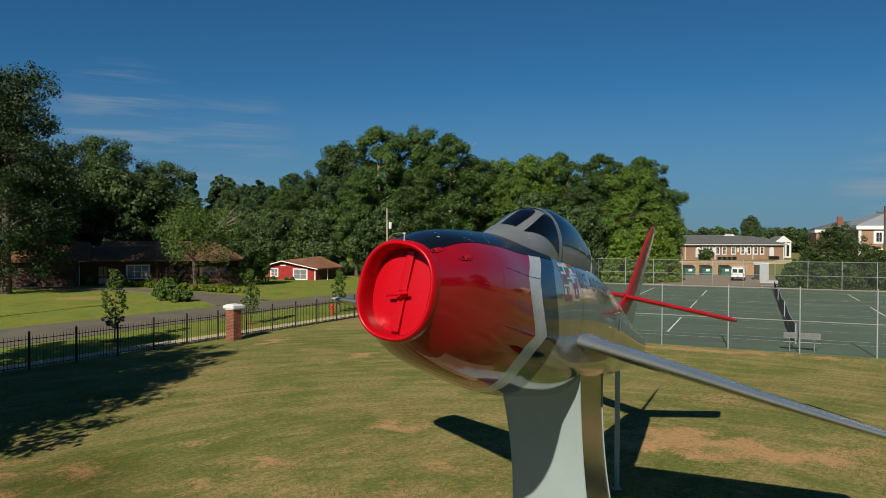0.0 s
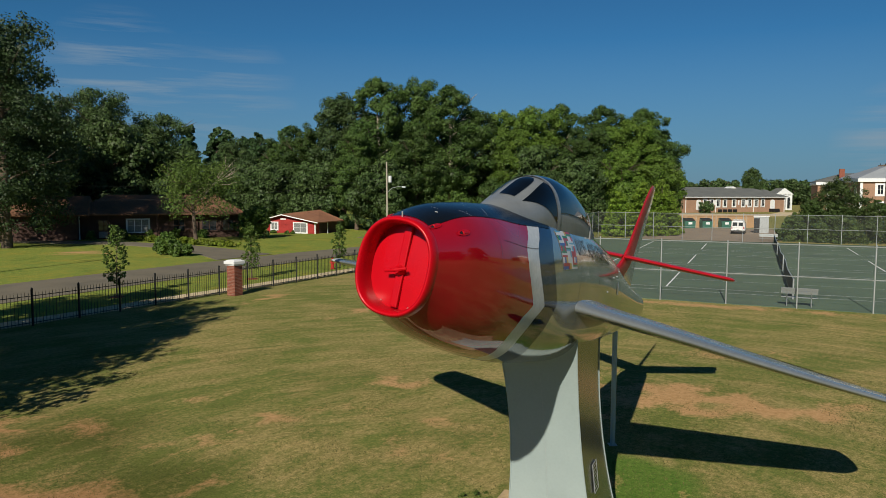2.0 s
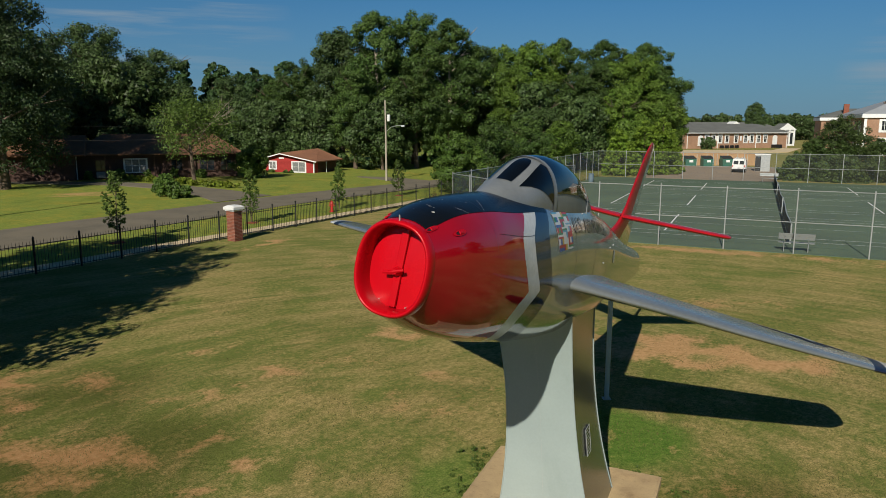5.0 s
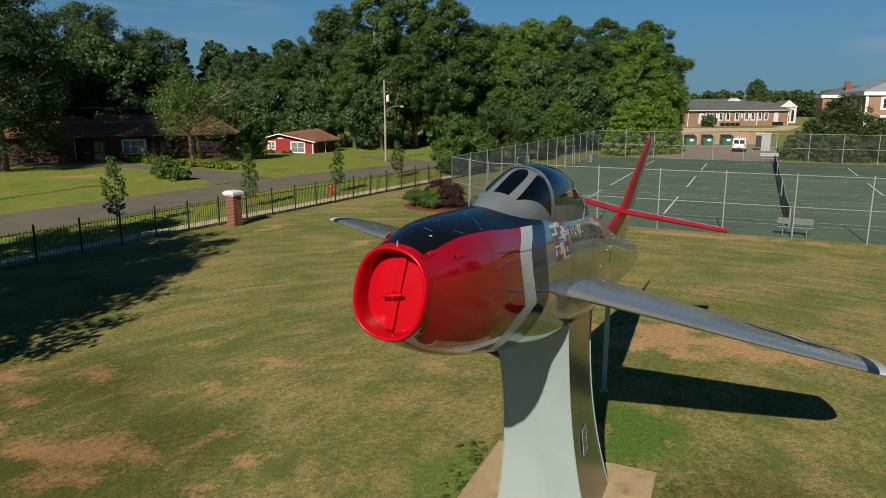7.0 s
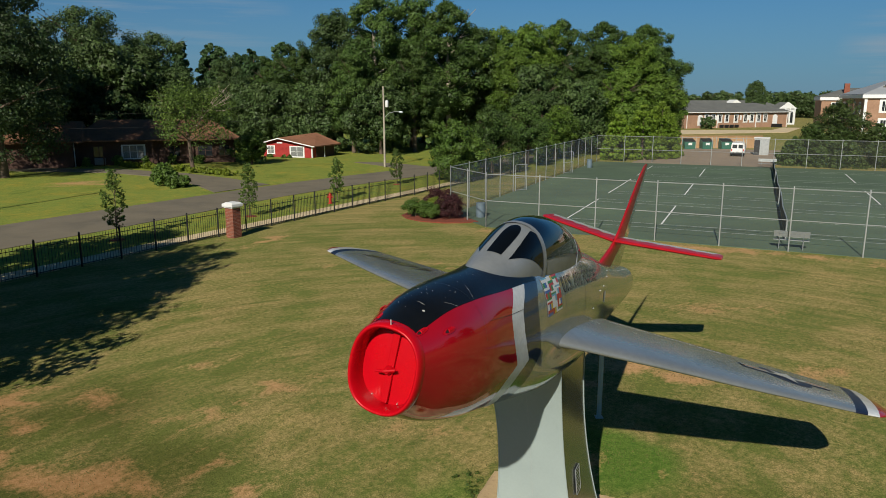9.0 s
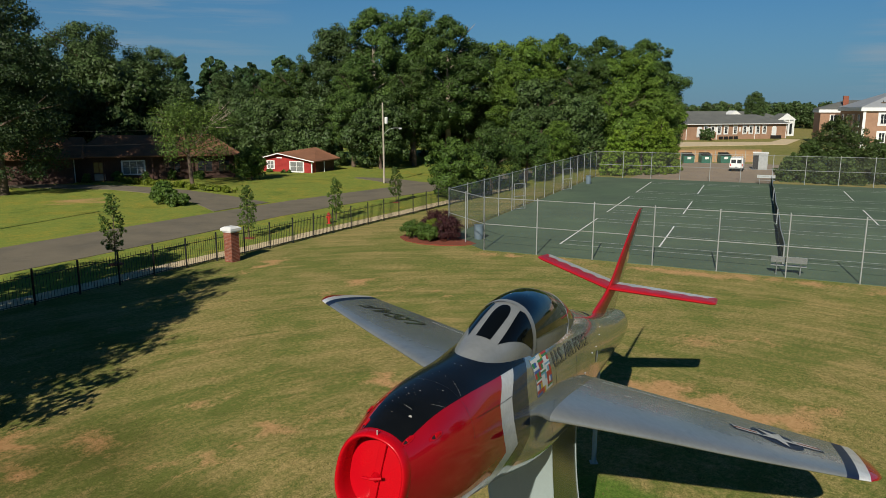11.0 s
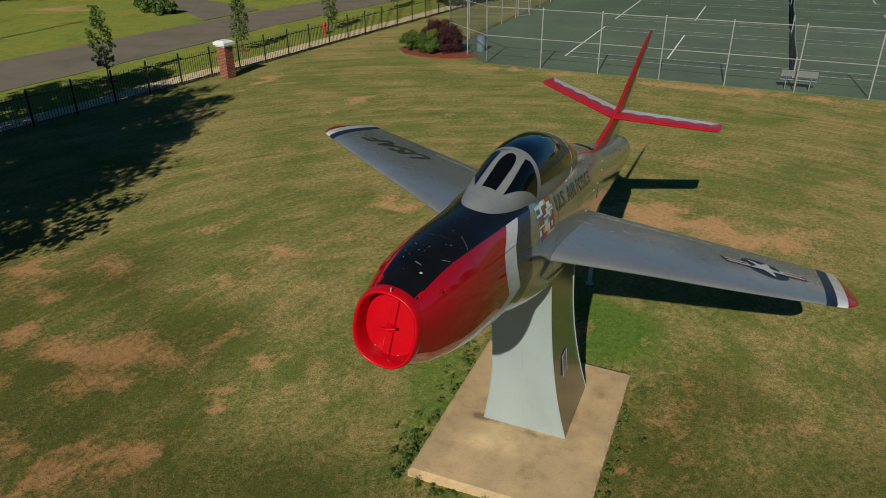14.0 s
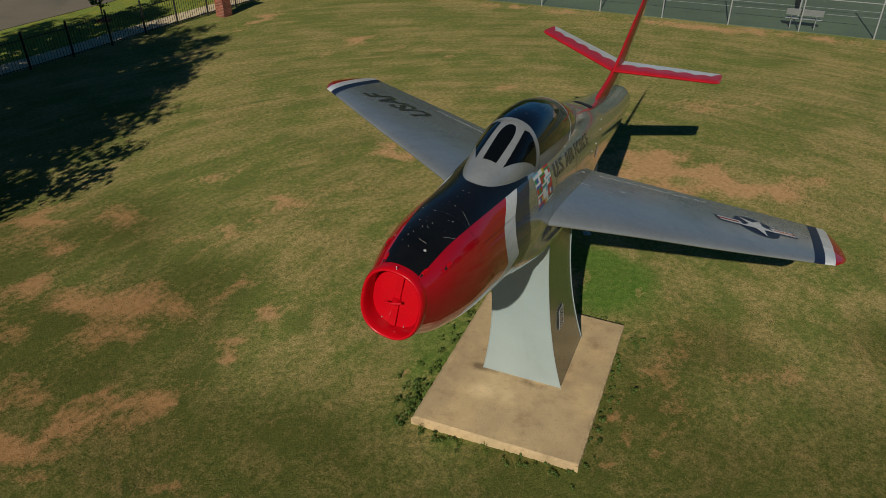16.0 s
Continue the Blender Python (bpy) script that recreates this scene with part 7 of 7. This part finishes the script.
# roof with a white gable far behind
GM = pose(94, 250, 0, 0, 0, 8)
far_h = thing("distant_building", "distant building with a grey roof and a white gable", "building")
wall_box("wall", far_h, SCHOOL_BRICK, GM, -16, 24, 0, 10, 0, 4.9)
bm = gable_roof(bmesh.new(), -16, 24, 0, 10, 4.9, 2.0, 0.5, 4)
bmesh.ops.transform(bm, matrix=GM, verts=bm.verts)
part("roof", bm, SHINGLE_GREY, far_h, "grey shingled roof")
bm = bmesh.new()
v = [bm.verts.new(GM @ Vector(p)) for p in ((5, -0.8, 5.4), (11, -0.8, 5.4), (8, -0.8, 7.3), (5, 4, 5.4), (11, 4, 5.4), (8, 4, 7.3))]
for f in ((0, 1, 2), (5, 4, 3), (1, 4, 5, 2), (3, 0, 2, 5), (0, 3, 4, 1)):
    bm.faces.new([v[i] for i in f])
part("gable", bm, WHITE_TRIM, far_h, "white gable")

# two-storey brick hall on the right
AM = pose(83.0, 142, 0, 0, 0, -18.5)
hall = thing("brick_hall", "two-storey brick hall with white cornice and pale hip roof", "building")
wall_box("wall", hall, SCHOOL_BRICK, AM, 0, 26, 0, 22, -0.5, 7.5)
part("cornice", boxed(-0.5, 26.5, -0.5, 22.5, 7.5, 8.2, 0.05, AM), WHITE_TRIM, hall)
bm = gable_roof(bmesh.new(), 0, 26, 0, 22, 8.2, 4.6, 0.4, 11.5)
bmesh.ops.transform(bm, matrix=AM, verts=bm.verts)
part("roof", bm, ROOF_WHITE, hall, "pale metal hip roof")
for x in (3.6, 8.9, 14.4, 20.0):
    for z in (1.4, 5.0):
        part("window_surround", boxed(x - 0.95, x + 0.95, -0.05, 0.0, z - 0.3, z + 2.3, 0, AM), WHITE_TRIM, hall)
        window(hall, AM, x, z + 0.1, 1.0, 1.8, 1)
part("band", boxed(0.0, 26, -0.15, 0.0, 0.2, 0.8, 0, AM), WHITE_TRIM, hall)
part("corner_board", boxed(0.0, 0.5, -0.12, 0.0, 0.0, 7.5, 0, AM), WHITE_TRIM, hall)
side_m = AM @ pose(0, 22, 0, 0, 0, -90)
for x in (3.5, 8.5, 13.5, 18.5):
    window(hall, side_m, x, 1.0, 1.5, 2.4, 1)
    window(hall, side_m, x, 4.5, 1.5, 2.2, 1)
CM = pose(87.7, 167, 0, 0, 0, -22)
annex = thing("brick_annex", "brick wing with white-framed windows and a tall chimney", "building")
wall_box("wall", annex, SCHOOL_BRICK, CM, 0, 18, 0, 14, -0.5, 7.1)
part("cornice", boxed(-0.4, 18.4, -0.4, 14.4, 7.1, 7.8, 0.05, CM), WHITE_TRIM, annex)
bm = gable_roof(bmesh.new(), 0, 18, 0, 14, 7.8, 2.0, 0.4, 6)
bmesh.ops.transform(bm, matrix=CM, verts=bm.verts)
part("roof", bm, SHINGLE_GREY, annex, "grey hip roof")
window(annex, CM, 3.1, 4.8, 2.0, 1.7, 2)
window(annex, CM, 3.1, 1.6, 2.0, 1.8, 2)
wall_box("chimney", annex, BRICK, CM, 4.6, 5.7, 2.0, 3.1, 7, 10.9)
side_pole = thing("utility_pole", "bare wooden utility pole at the edge of the lawn", "utility pole", pose(-31.0, 42.0, 0))
part("pole", tubed([(0, 0, -0.3), (0, 0, 9.0)], [0.15, 0.10], 10), POLE_WOOD, side_pole, smooth=60)
part("cross_arm", boxed(-1.0, 1.0, -0.05, 0.05, 8.3, 8.42), POLE_WOOD, side_pole)
upole = thing("utility_pole", "dark wooden utility pole beyond the court", "utility pole", pose(53.5, 86, 0))
part("pole", tubed([(0, 0, -0.3), (0, 0, 9.5)], [0.2, 0.14], 10), BARK, upole, smooth=60)
part("cross_arm", boxed(-1.1, 1.1, -0.06, 0.06, 8.6, 8.75), BARK, upole)
for x in (-0.9, -0.3, 0.3, 0.9):
    part("insulator", tubed([(x, 0, 8.75), (x, 0, 8.95)], [0.05, 0.03], 6), DARK, upole)
